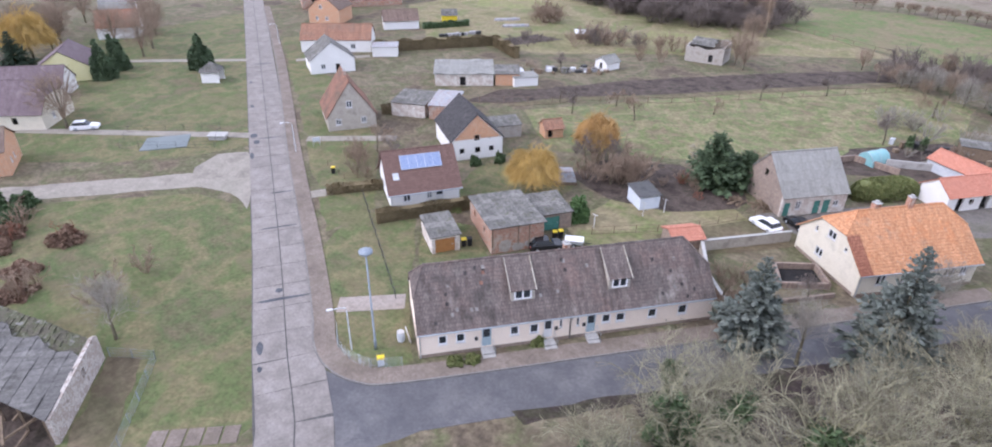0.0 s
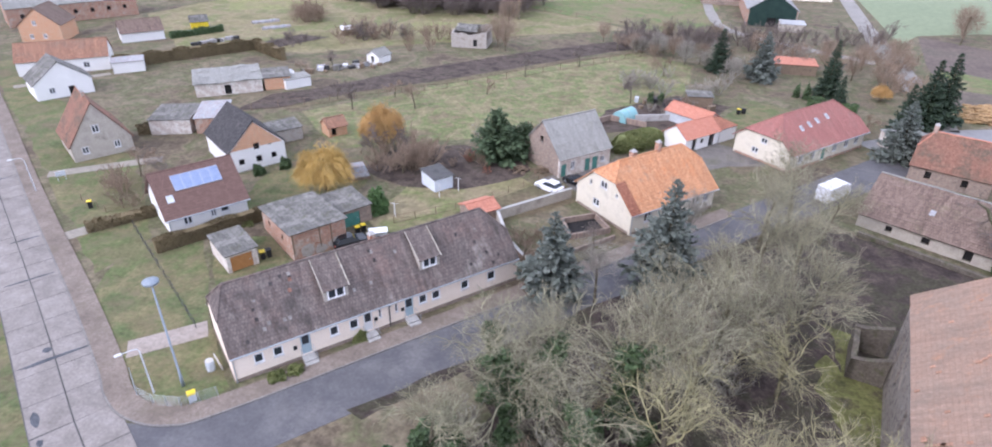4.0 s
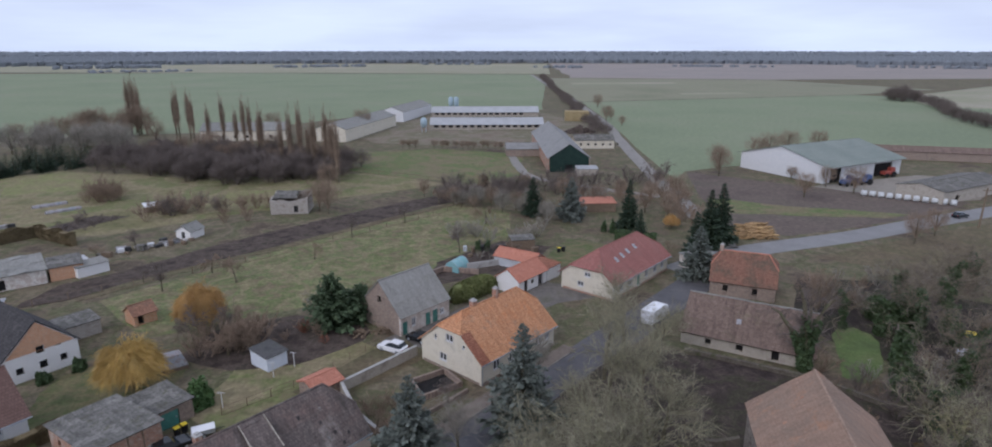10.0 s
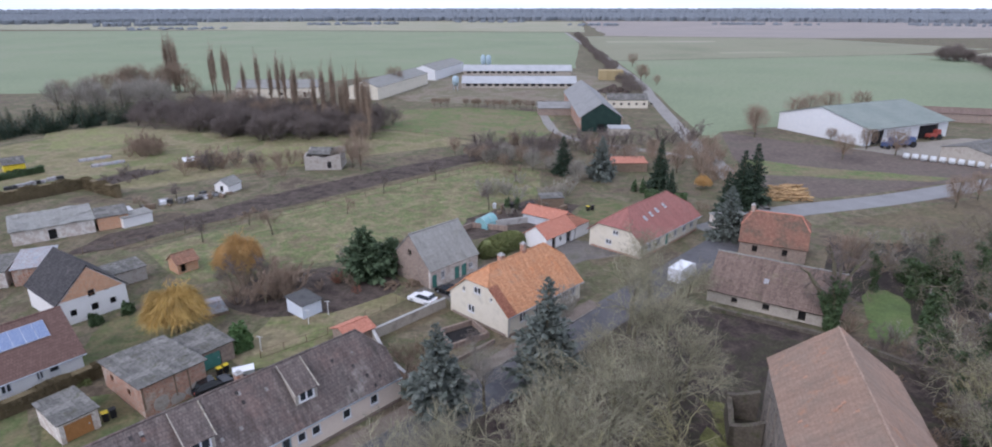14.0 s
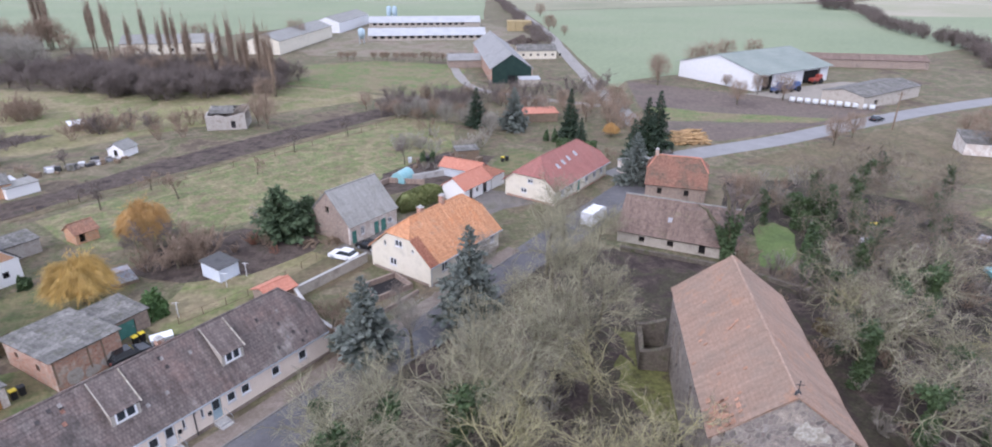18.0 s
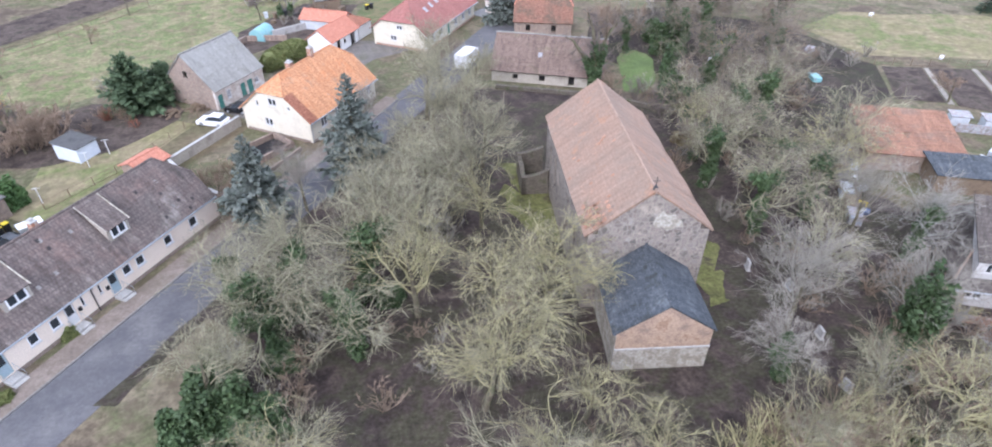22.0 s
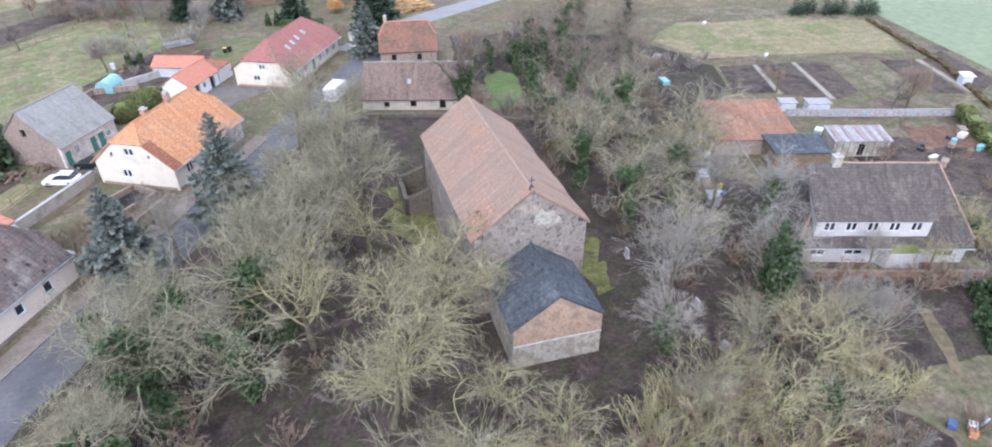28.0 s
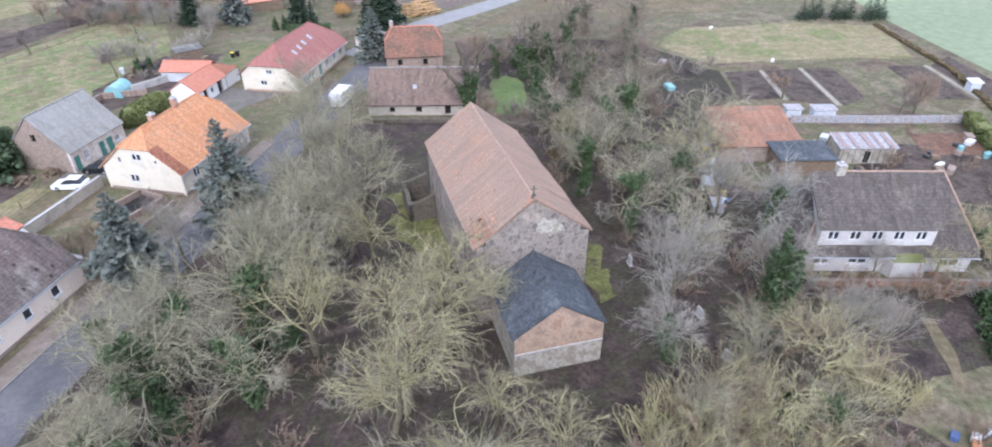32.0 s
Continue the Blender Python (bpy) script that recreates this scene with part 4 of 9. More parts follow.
patch("meadow", "dry brown meadow beyond the road", [(58, 116), (76, 125.5), (106, 140), (150, 158), (170, 140), (146, 112), (118, 98), (92, 102), (72, 110)], M["drymeadow"], 0.02, 1.0, 5)
patch("meadow", "orchard grass with worn places", [(-66, 92), (-40, 128), (-14, 158), (0, 150), (-2, 112), (-14, 100), (-36, 88), (-52, 78)], M["orchard"], 0.02, 0.8, 4)
patch("soil", "long dark strip of dug garden soil", [(-78, 88), (-72, 91.5), (-62.5, 105.7), (-49.3, 119.5), (-34.1, 138.4), (-19.8, 156), (-12, 163), (-16, 171), (-22.8, 165.5), (-36.8, 151), (-53.5, 131.5), (-63.7, 117.5), (-71, 105), (-78, 98)], M["soil"], 0.05, 0.8, 2.5)
GRASSY = surf("yellow_green_grass", [(0.17, 0.185, 0.075), (0.215, 0.22, 0.095), (0.235, 0.205, 0.115), (0.19, 0.2, 0.085)], 0.08, 1.4, 0.95, vary=0.3, bump=0.5, co="world", tuft=(0.2, 0.165, 0.1))
patch("meadow", "yellow-green grass beyond the gardens", [(-164, 192), (-140, 163), (-124, 172), (-122, 180), (-138, 196)], GRASSY, 0.03, 1.0, 4)
patch("meadow", "yellow-green grass behind the old grey building", [(-75, 150), (-61, 150), (-54, 166), (-60, 176), (-73, 173), (-81, 171)], GRASSY, 0.03, 1.0, 4)
patch("field", "pale sandy field beyond the hedgerow", [(292, 440), (314, 505), (332, 545), (520, 700), (640, 640), (420, 420)], M["stubble"], 0.045, 2, 25, "field")
patch("soil", "dark dug bed by the hedge", [(-99.8, 127.6), (-92.8, 143.8), (-101.7, 144), (-106.1, 132.6)], M["soil"], 0.05, 0.6, 2.5)
patch("lawn", "village green with yellowish grass", [(-37.5, 18), (-45, 22.6), (-68.5, 36.6), (-79.5, 34), (-97, 14), (-104, -20), (-60, -30), (-32, -4)], M["vlawn"], 0.02, 0.3, 2)
patch("lawn", "village green along the concrete road", [(-89.5, 49), (-92.5, 40), (-99, 31), (-112, 20), (-150, 20), (-185, 60), (-186, 107), (-133.5, 75.2)], M["vlawn"], 0.02, 0.3, 2)
patch("lawn", "roadside verge and front gardens beyond the footway", [(-57.5, 39.0), (-82, 54.0), (-110, 71.0), (-150, 95), (-146, 101), (-108, 79), (-92, 72), (-80, 66), (-66, 54.5), (-58, 47.0)], M["vlawn"], 0.022, 0.5, 2.5)
patch("lawn", "front lawn by the corner", [(-54.5, 35.2), (-40.6, 27.3), (-37.6, 26.2), (-33, 27.4), (-32.4, 29.5), (-41, 37.2), (-46, 43), (-52, 49), (-59, 45)], M["vlawn"], 0.03, 0.15, 1.5)
patch("lawn", "back lawn behind the row house", [(-46, 43.5), (-40, 38.5), (-36, 42.5), (-34, 50), (-38, 47.6), (-44.5, 52), (-50, 50)], M["vlawn"], 0.03, 0.3, 1.5)
patch("lawn", "garden lawn with worn paths", [(-36, 60), (-28, 56), (-20, 66), (-18, 76), (-26, 84), (-34, 76)], M["meadow"], 0.03, 0.6, 2)
patch("garden", "dark garden soil with brushwood", [(-44, 73), (-36, 69.5), (-27, 72), (-20, 79), (-22, 85), (-33, 87), (-43, 81)], M["soil"], 0.038, 0.8, 2)
patch("lawn", "green garden between the houses", [(-54, 58), (-46, 55), (-40, 62), (-42, 72), (-50, 74), (-56, 68)], M["vlawn"], 0.03, 0.5, 2)
patch("lawn", "bright green lawn by the church wall", [(40.9, 70.2), (42.6, 68.6), (45.2, 70), (47.2, 72.2), (49.2, 76), (50.8, 79.7), (51.4, 82.6), (50, 84.6), (47.4, 84.2), (45.6, 82.2), (44.4, 78.6), (43.1, 74.6)], M["green"], 0.05, 0.25, 1.0)
patch("lawn", "garden lawn behind the farmhouse", [(6, 113), (12, 109), (20, 124), (12, 128)], M["vlawn"], 0.03, 0.5, 2)
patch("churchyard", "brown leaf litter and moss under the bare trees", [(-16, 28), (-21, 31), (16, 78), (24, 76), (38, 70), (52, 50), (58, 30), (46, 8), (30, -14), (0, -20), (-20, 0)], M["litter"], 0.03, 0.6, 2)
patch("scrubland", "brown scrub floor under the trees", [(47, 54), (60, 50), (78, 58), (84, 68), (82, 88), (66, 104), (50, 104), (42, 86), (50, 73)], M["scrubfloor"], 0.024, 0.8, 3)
patch("lawn", "mossy green grass under the churchyard trees", [(-24, 26), (-20, 30), (-14, 38), (-10, 34), (-14, 22), (-20, 14), (-28, 20)], M["ground"], 0.045, 0.6, 2)
patch("lawn", "mossy grass by the church wall", [(18.2, 41), (21, 40), (21.6, 54), (18, 56.5)], M["moss"], 0.045, 0.9, 1.2)
patch("lawn", "yellow-green moss round the ruined porch", [(16.2, 42), (19.5, 38.5), (23.6, 40), (24.4, 46.5), (19, 47), (17.4, 51.5), (15.4, 49)], M["moss"], 0.05, 0.9, 1.2)
patch("yard", "grey paved yard between the farm buildings", [(-12, 76.5), (-2, 84), (8, 93), (14, 95), (10, 100), (4, 103), (-8, 90), (-18, 79)], M["yard"], 0.035, 0.3, 2)
patch("yard", "sandy drive by the white car", [(-26, 65), (-21, 62.5), (-11, 74), (-14, 79), (-18, 77)], M["drymeadow"], 0.05, 0.4, 2)
patch("garden", "dark garden beds beyond the barn", [(-16, 98), (-6, 104), (4, 110), (8, 122), (-2, 126), (-14, 112)], M["soil"], 0.028, 0.6, 2)
patch("shrubbery_floor", "brown leaf litter in the garden of the white house", [(43, 17), (48, 18.6), (62.6, 10.2), (65.5, 12), (66.5, 16), (65, 21), (68, 25.5), (75, 21), (81, 16.5), (75, 4), (60, -6), (46, 4)], M["litter"], 0.045, 0.7, 2)
patch("lawn", "mossy grass strip along the church wall", [(28.2, 26.6), (29.8, 26.4), (33.4, 34), (34.6, 43), (33, 46), (31.4, 38)], M["moss"], 0.045, 0.9, 0.9)
patch("garden", "red-brown leaf bed beyond the white house", [(84, 30.5), (95, 26), (98, 31), (89, 36)], surf("red_brown_leaf_bed", [(0.13, 0.075, 0.052), (0.17, 0.1, 0.07), (0.1, 0.07, 0.05)], 0.3, 3, 0.95, vary=0.4, co="world"), 0.06, 0.5, 1.5)
patch("garden", "kitchen garden soil by the white house", [(66, 27), (80, 18), (93, 24), (84, 36), (74, 33)], M["soil"], 0.035, 1.2, 2)
for bed in ([(84.8, 67.3), (90.4, 65.0), (83.4, 53.7), (77.6, 56.8)], [(91.6, 64.4), (97.4, 62.4), (88.6, 47.9), (84.4, 52.6)], [(98.6, 61.9), (103.0, 59.4), (95.6, 47.6), (90.0, 47.2)], [(112.5, 55.6), (118.0, 52.8), (109.8, 39.0), (104.6, 42.4)], [(119.6, 52.0), (127.5, 53.5), (120.0, 39.6), (111.6, 37.8)]):
    patch("garden_bed", "rectangular dark soil bed of the allotment", bed, M["soil"], 0.06, 0.15, 1.5)
for a, b in (((91, 64.8), (83.8, 53.2)), ((98.0, 62.3), (89.2, 47.5)), ((118.8, 52.4), (110.7, 38.4))):
    ribbon("path", "narrow pale path between the allotment beds", [a, ((a[0] + b[0]) / 2, (a[1] + b[1]) / 2), b], -0.4, 0.4, -0.05, 0.075, M["track"], category="path", wob=0.1)
patch("meadow", "pale dry grass beyond the allotments", [(86, 72), (106, 64), (121, 56), (136, 72), (122, 82), (98, 92), (84, 86)], M["meadow"], 0.022, 0.8, 4)
patch("farmyard", "sandy farmyard round the hall", [(88, 182), (130, 200), (150, 190), (126, 166), (112, 162)], M["track"], 0.03, 0.6, 3)
patch("farmyard", "worn farm tracks and gravel round the stables", [(-60, 268), (-40, 260), (30, 262), (44, 330), (20, 400), (-70, 400), (-82, 300)], M["pasture2"], 0.03, 1, 5)
patch("sand_heap_bed", "ochre heap of wood chips beside the road", [(47, 128.5), (57, 129), (60, 137), (52, 139), (47, 135)], surf("wood_chips", [(0.36, 0.26, 0.13), (0.16, 0.12, 0.08), (0.24, 0.18, 0.1)], 0.5, 3, 0.95, co="world"), 0.06, 0.5, 1.2)

chips = surf("split_logs", [(0.42, 0.29, 0.14), (0.34, 0.22, 0.11), (0.28, 0.19, 0.1)], 0.6, 4, 0.95, vary=0.3, co="world", each=0.3)
log_me = Bag().tube([(-0.9, 0, 0), (-0.3, 0.03, 0.02), (0.3, -0.02, 0), (0.9, 0, 0.01)], [0.2, 0.22, 0.21, 0.19], 7).mesh("log", chips)
LR = random.Random(13)
for k in range(6):
    heap = thing("log_heap", pose(48.2 + 0.3 * k, 128.6 + 1.75 * k, 0, 0, 0, 2 + 4 * (k % 2)), "ochre ridge of cut logs beside the road", "wood heap", "wood heaps")
    for i in range(26):
        part("log", log_me, heap, pose(LR.uniform(0, 8.4), LR.uniform(-0.55, 0.55), 0.2 + 0.3 * (i % 3), LR.uniform(-6, 6), LR.uniform(-8, 8), LR.uniform(-25, 25)))

patch("lawn", "strip of lawn below the white house", [(40.5, 5.6), (46.4, 6.6), (52.5, 4.6), (56, 1.5), (50, -2.5), (42, 0.5)], M["ground"], 0.052, 0.4, 1.5)
ribbon("path", "grey garden path below the white house", smooth_line([(53.2, 11.2, 0), (50.2, 7.4, 0), (47.4, 4.6, 0)], 5), -0.5, 0.5, -0.05, 0.07, M["drymeadow"], category="path", wob=0.3)
patch("worn_grass", "brown leaf-strewn grass beside the ruined shed", [(-54.2, 11.8), (-51.8, 13.8), (-42.9, 7.4), (-41.6, 5.4), (-46.0, 5.4)], M["drymeadow"], 0.05, 0.3, 1.0)
ribbon("verge", "brown tufted edge along the dug soil", smooth_line([(-70.5, 91.5, 0), (-61, 105.3, 0), (-48, 119.2, 0), (-33, 138.2, 0), (-11, 162, 0)], 8), -0.9, 1.3, -0.05, 0.058, M["drymeadow"], category="ground", wob=1.6)

# the concrete road: two rows of slabs with dark joints
R1 = [(-21.5, 8.1), (-33.2, 17.3), (-42.7, 23.1), (-57.6, 32.4), (-82.5, 47.4), (-131.6, 76.9), (-184, 108.2), (-240, 141.6), (-330, 195)]
road = ribbon("road", "concrete slab road with dark tar joints", R1, -3.15, 3.15, -0.05, 0.03, M["joint"])
R1s = smooth_line([(x, y, 0) for x, y in R1], 4)
path_len = [0.0]
for a, b in zip(R1s, R1s[1:]):
    path_len.append(path_len[-1] + (b - a).length)


def on_road(s):
    k = max(0, min(len(R1s) - 2, int(np.searchsorted(path_len, s)) - 1))
    a, b = R1s[k], R1s[k + 1]
    d = (b - a).normalized()
    return a + d * (s - path_len[k]), d


SLAB = 4.1
slab_me = Bag().box(-SLAB / 2 + 0.035, -1.5, 0, SLAB / 2 - 0.035, 1.5, 0.03, 0.012).mesh("road_slab", M["slab"])
rnd = random.Random(4)
for k in range(int(path_len[-1] / SLAB)):
    p, d = on_road((k + 0.5) * SLAB)
    for side in (-1, 1):
        c = p + Vector((d.y, -d.x, 0)) * side * 1.56
        part("road_slab", slab_me, road, Matrix.Translation((c.x, c.y, 0.024 + rnd.uniform(0, 0.006))) @ pose(0, 0, 0, rnd.uniform(-0.15, 0.15), rnd.uniform(-0.15, 0.15), math.degrees(math.atan2(d.y, d.x))))
tar = surf("tar_patch", [(0.06, 0.065, 0.075), (0.09, 0.095, 0.105)], 0.5, 4, 0.6, co="world")
for k, (s, off, ln, wd) in enumerate([(34.2, 0.0, 0.5, 5.9), (35.8, -0.4, 0.9, 0.8), (26.7, -2.4, 2.0, 0.7), (23.8, -2.5, 0.8, 0.5), (83.2, -2.3, 2.2, 1.2), (80.1, -1.9, 2.0, 1.0), (74.5, -2.7, 2.5, 0.7), (99, -2.3, 1.8, 0.7), (115, -2.3, 1.5, 0.6), (60, 1.0, 0.35, 3.0), (129.4, 0.5, 0.5, 4.5), (81.5, 0.3, 0.35, 3.6), (50, 0.1, 0.3, 5.0)]):
    p, d = on_road(s)
    c = p + Vector((d.y, -d.x, 0)) * off
    n = 14
    ring = [(ln / 2 * math.cos(a) * rnd.uniform(0.75, 1.15), wd / 2 * math.sin(a) * rnd.uniform(0.8, 1.1)) for a in (i * math.tau / n for i in range(n))]
    part("tar_patch", Bag().prism(ring, 0, 0.012).mesh("tar_patch", tar), road, Matrix.Translation((c.x, c.y, 0.058)) @ pose(0, 0, 0, 0, 0, math.degrees(math.atan2(d.y, d.x))))
ribbon("side_road", "pale sandy side road across the green", smooth_line([(-76, 40.5, 0), (-82, 38, 0), (-90, 28, 0), (-99, 16.6, 0), (-110, 2, 0), (-130, -25, 0)], 6), -2.4, 2.4, -0.05, 0.035, M["track"], wob=0.6)
patch("side_road_mouth", "worn sandy mouth of the side road", [(-70.5, 35.8), (-76, 37), (-83, 34.5), (-88, 38), (-90, 43), (-87.5, 46.5), (-80, 43)], M["track"], 0.04, 0.3, 1.5)
for a, b in (((-93, 51), (-125, 26)), ((-136, 77), (-170, 44)), ((-128, 84), (-118, 98)), ((-85, 56), (-74, 66)), ((-68, 43), (-61.5, 54.5))):
    ribbon("path", "narrow sandy drive off the road", [a, ((a[0] + b[0]) / 2, (a[1] + b[1]) / 2), b], -1.1, 1.1, -0.05, 0.042, M["track"], category="path", wob=0.3)

# the asphalt street past the row house, and the road out of the village
R2 = smooth_line([(-44, 14, 0), (-37, 17.5, 0), (-31, 23, 0), (-24.5, 31, 0), (-12, 46.8, 0), (0, 62, 0), (12, 77.2, 0), (26, 94.5, 0), (36, 107, 0), (46, 119, 0)], 8)
ribbon("street", "worn grey asphalt village street", R2[12:], -3.1, 3.1, -0.05, 0.026, M["asphalt"])
patch("street_mouth", "asphalt mouth of the street at the junction", [(-31.2, 19.3), (-40.2, 25), (-37.5, 23.6), (-34.5, 24.2), (-32, 26.2), (-28.4, 30.6), (-25, 26.5), (-27, 21.5), (-26, 16.4), (-22, 9)], M["asphalt"], 0.018, 0.05, 1.0, "road")
ribbon("main_road", "grey asphalt road out of the village", smooth_line([(30, 108, 0), (46, 119.5, 0), (75, 131.5, 0), (105, 146.5, 0), (150, 166, 0), (260, 205, 0), (420, 270, 0)], 6), -3.2, 3.2, -0.05, 0.05, M["highway"])
lane = smooth_line([(44, 122, 0), (45, 140, 0), (45.3, 165, 0), (45.5, 205, 0), (48, 280, 0), (51, 355, 0), (46, 550, 0), (38, 760, 0), (30, 1000, 0)], 6)
ribbon("farm_lane", "pale concrete farm lane", lane, -2.4, 2.4, -0.05, 0.05, M["lane"], wob=0.4)
ribbon("farm_lane", "pale farm lane to the stables", smooth_line([(41, 168, 0), (28, 176, 0), (8, 192, 0), (2, 215, 0), (-2, 262, 0)], 6), -1.6, 1.6, -0.05, 0.055, M["lane"], wob=0.4)
# pavement and kerbs
PV = smooth_line([(-190.5, 116.6, 0), (-131.5, 82.1, 0), (-81.7, 51.3, 0), (-56.5, 36.2, 0), (-44.4, 28.6, 0), (-41.0, 26.2, 0), (-38, 25, 0), (-34.6, 25.4, 0), (-31.4, 28.2, 0), (-20, 42.4, 0), (-11, 53.6, 0), (1, 68.6, 0), (8, 77.5, 0)], 7)
ribbon("pavement", "reddish brown paved footway", PV, -1.0, 1.0, -0.05, 0.11, M["pave"], category="pavement")
kerb = ribbon("kerb", "grey stone kerb along the footway", PV, 1.0, 1.16, -0.05, 0.125, M["kerb"], category="kerb")
patch("path", "pale sandy path to the garden gate", [(-45.2, 31.4), (-43.5, 29.5), (-38.7, 34.4), (-40.4, 36.3)], M["palepath"], 0.06, 0.06, 1.0, "pavement")

# ---- houses of the village ----
ROWH = dict(ox=-32.17, oy=30.16, rz=51.64, L=29.5, D=8.6, eave=2.92, ridge=7.34)
fw = [("w", 1.8, 1.25, 0.84, 1.05, 0), ("w", 3.45, 1.25, 0.87, 1.05, 0), ("d", 5.9, 0.35, 0.92, 2.15, M["bluedoor"], 1, True), ("w", 8.6, 1.25, 0.87, 1.10, 0), ("w", 10.5, 1.2, 0.90, 1.10, 0),
      ("d", 11.9, 0.35, 0.9, 2.1, M["paintw"], 1, True), ("w", 13.45, 1.45, 0.28, 0.95, 0), ("w", 15.15, 1.4, 0.28, 0.95, 0), ("d", 16.2, 0.35, 0.92, 2.15, M["bluedoor"], 1, True),
      ("w", 17.7, 1.3, 0.92, 1.05, 0), ("w", 19.15, 1.25, 0.97, 1.05, 0), ("w", 22.5, 1.2, 0.97, 1.10, 0), ("w", 25.7, 1.15, 1.02, 1.15, 0)]
row = house("row_house", "long single-storey pink-rendered row house with a dark old tiled roof", "house", wall=M["pink"], roof=M["rowtile"], h0=0.49, sl=1.1, sr=2.1, oh=0.2, ohg=0.12,
            holes={"f": fw, "b": [("w", 4, 1.2, 0.8, 1.1), ("w", 9, 1.2, 0.8, 1.1), ("w", 15, 1.2, 0.8, 1.1), ("w", 22, 1.2, 0.8, 1.1)]}, sag=0.028, step=0.032, frame_mat=M["upvc"], plinth=M["oldbrick"], chimneys=[(15.2, 4.6, 0.9, 0.6)], **ROWH)
for x in (6.36, 12.35, 16.66):
    st = part("entrance_steps", Bag().box(x - 0.6, -0.95, 0, x + 0.6, 0, 0.34, 0.02).box(x - 0.6, -1.35, 0, x + 0.6, -0.95, 0.17, 0.02).mesh("entrance_steps", M["concrete"]), row)
    for dx in (-0.56, 0.56):
        part("railing", Bag().tube([(x + dx, -1.3, 0.1), (x + dx, -1.3, 0.95), (x + dx, -0.05, 1.25), (x + dx, -0.05, 0.34)], 0.02, 5).mesh("railing", M["metal"]), st)
for x in (5.2, 12.95, 15.75):
    part("letter_box", Bag().box(x, -0.12, 1.3, x + 0.3, 0, 1.7, 0.02).mesh("letter_box", M["bin"]), row)
part("downpipe", Bag().tube([(14.5, -0.1, 0.05), (14.5, -0.1, 2.5), (14.5, -0.5, 2.72)], 0.055, 6).mesh("downpipe", M["iron"]), row)


def dormer(parent, x, w, y0, D, eave, ridge):
    """A shed dormer with pale side boards, its roof running up almost to the ridge."""
    tan = (ridge - eave) / (D / 2)
    zf = eave + y0 * tan + 0.1
    h = 1.42
    yt = D / 2 - 0.25
    zt = eave + yt * tan + 0.12
    front = axes_m((x, y0, zf - 0.15), (1, 0, 0), (0, 0, 1))
    base = part("dormer", wall_bag([(0, 0), (w, 0), (w, h + 0.1), (0, h + 0.1)], [(0.3, 0.3, w - 0.6, 1.08)], 0.15).mesh("dormer", M["greyren"]), parent, front)
    f = Bag()
    x0, x1, b = 0.3, w - 0.3, 0.15
    f.box(x0, 0.27, -0.1, x1, 0.4, 0.03).box(x0, 1.26, -0.1, x1, 1.38, 0.03)
    for k in range(3):
        xx = x0 + (x1 - x0 - b) * k / 2
        f.box(xx, 0.4, -0.1, xx + b, 1.26, 0.03)
    part("window_frame", f.mesh("window_frame", M["upvc"]), base)
    part("pane", Bag().box(x0, 0.34, -0.07, x1, 1.34, -0.055).mesh("pane", M["glass"]), base)
    inv = front.inverted()
    for xx in (x, x + w - 0.1):
        ring = [Vector((xx, y0 + 0.02, zf - 0.1)), Vector((xx, yt, zt)), Vector((xx, y0 + 0.02, zf + h - 0.02))]
        g = Bag()
        p = [inv @ q for q in ring]
        off = Vector((0.1, 0, 0))
        g.poly(p).poly([q + off for q in reversed(p)])
        for a, c in zip(p, p[1:] + p[:1]):
            g.poly([c, a, a + off, c + off])
        part("cheek", g.mesh("cheek", M["greyren"]), base)
    rise, run = zt + 0.12 - (zf + h), yt - y0
    ln = math.hypot(rise, run)
    cs, sn = run / ln, rise / ln
    part("dormer_roof", slope_mesh("dormer_roof", ln + 0.3, lambda v: 0, lambda v: w + 0.24, M["rowtile"], 0.34, sag=0.02, step=0.035, seed=int(x)), base, inv @ axes_m((x - 0.12, y0 - 0.3 * cs, zf + h - 0.3 * sn), (1, 0, 0), (0, cs, sn)))
    for xx in (x - 0.14, x + w + 0.08):
        part("barge_board", Bag().tube([inv @ Vector((xx, y0 - 0.32, zf + h - 0.17)), inv @ Vector((xx + 0.03, yt, zt + 0.19))], 0.075 if xx > x else 0.05, 4).mesh("barge_board", M["annexren"]), base)
    return base


rh = {k: ROWH[k] for k in ("D", "eave", "ridge")}
dormer(row, 8.9, 2.3, 1.25, **rh)
dormer(row, 18.6, 2.2, 1.25, **rh)
# slipped, replaced and lichen-grey tiles scattered over the front slope
row_tiles = {k: Bag().box(-0.15, -0.18, 0, 0.15, 0.18, 0.03, 0.01).mesh("roof_tile", m) for k, m in (("pale", surf("lichened_tile", [(0.21, 0.195, 0.182), (0.26, 0.242, 0.225)], 1.5, 8, 0.9, each=0.25)), ("red", surf("red_brown_tile", [(0.23, 0.12, 0.09), (0.28, 0.15, 0.11)], 1.5, 8, 0.9, each=0.2)), ("dark", surf("dark_slipped_tile", [(0.05, 0.045, 0.044), (0.075, 0.066, 0.064)], 1.5, 8, 0.9, each=0.2)))}
RT = random.Random(9)
row_tan = (ROWH["ridge"] - ROWH["eave"]) / (ROWH["D"] / 2)
row_ang = math.atan(row_tan)
for k in range(34):
    x, y = RT.uniform(1.5, 27.5), RT.uniform(0.1, 3.9)
    if 8.6 < x < 11.4 or 18.3 < x < 21.0:
        continue
    part("roof_tile", row_tiles[RT.choice(("pale", "pale", "red", "dark", "dark"))], row, axes_m((x, y, ROWH["eave"] + y * row_tan + 0.145), (1, 0, 0), (0, math.cos(row_ang), math.sin(row_ang))))

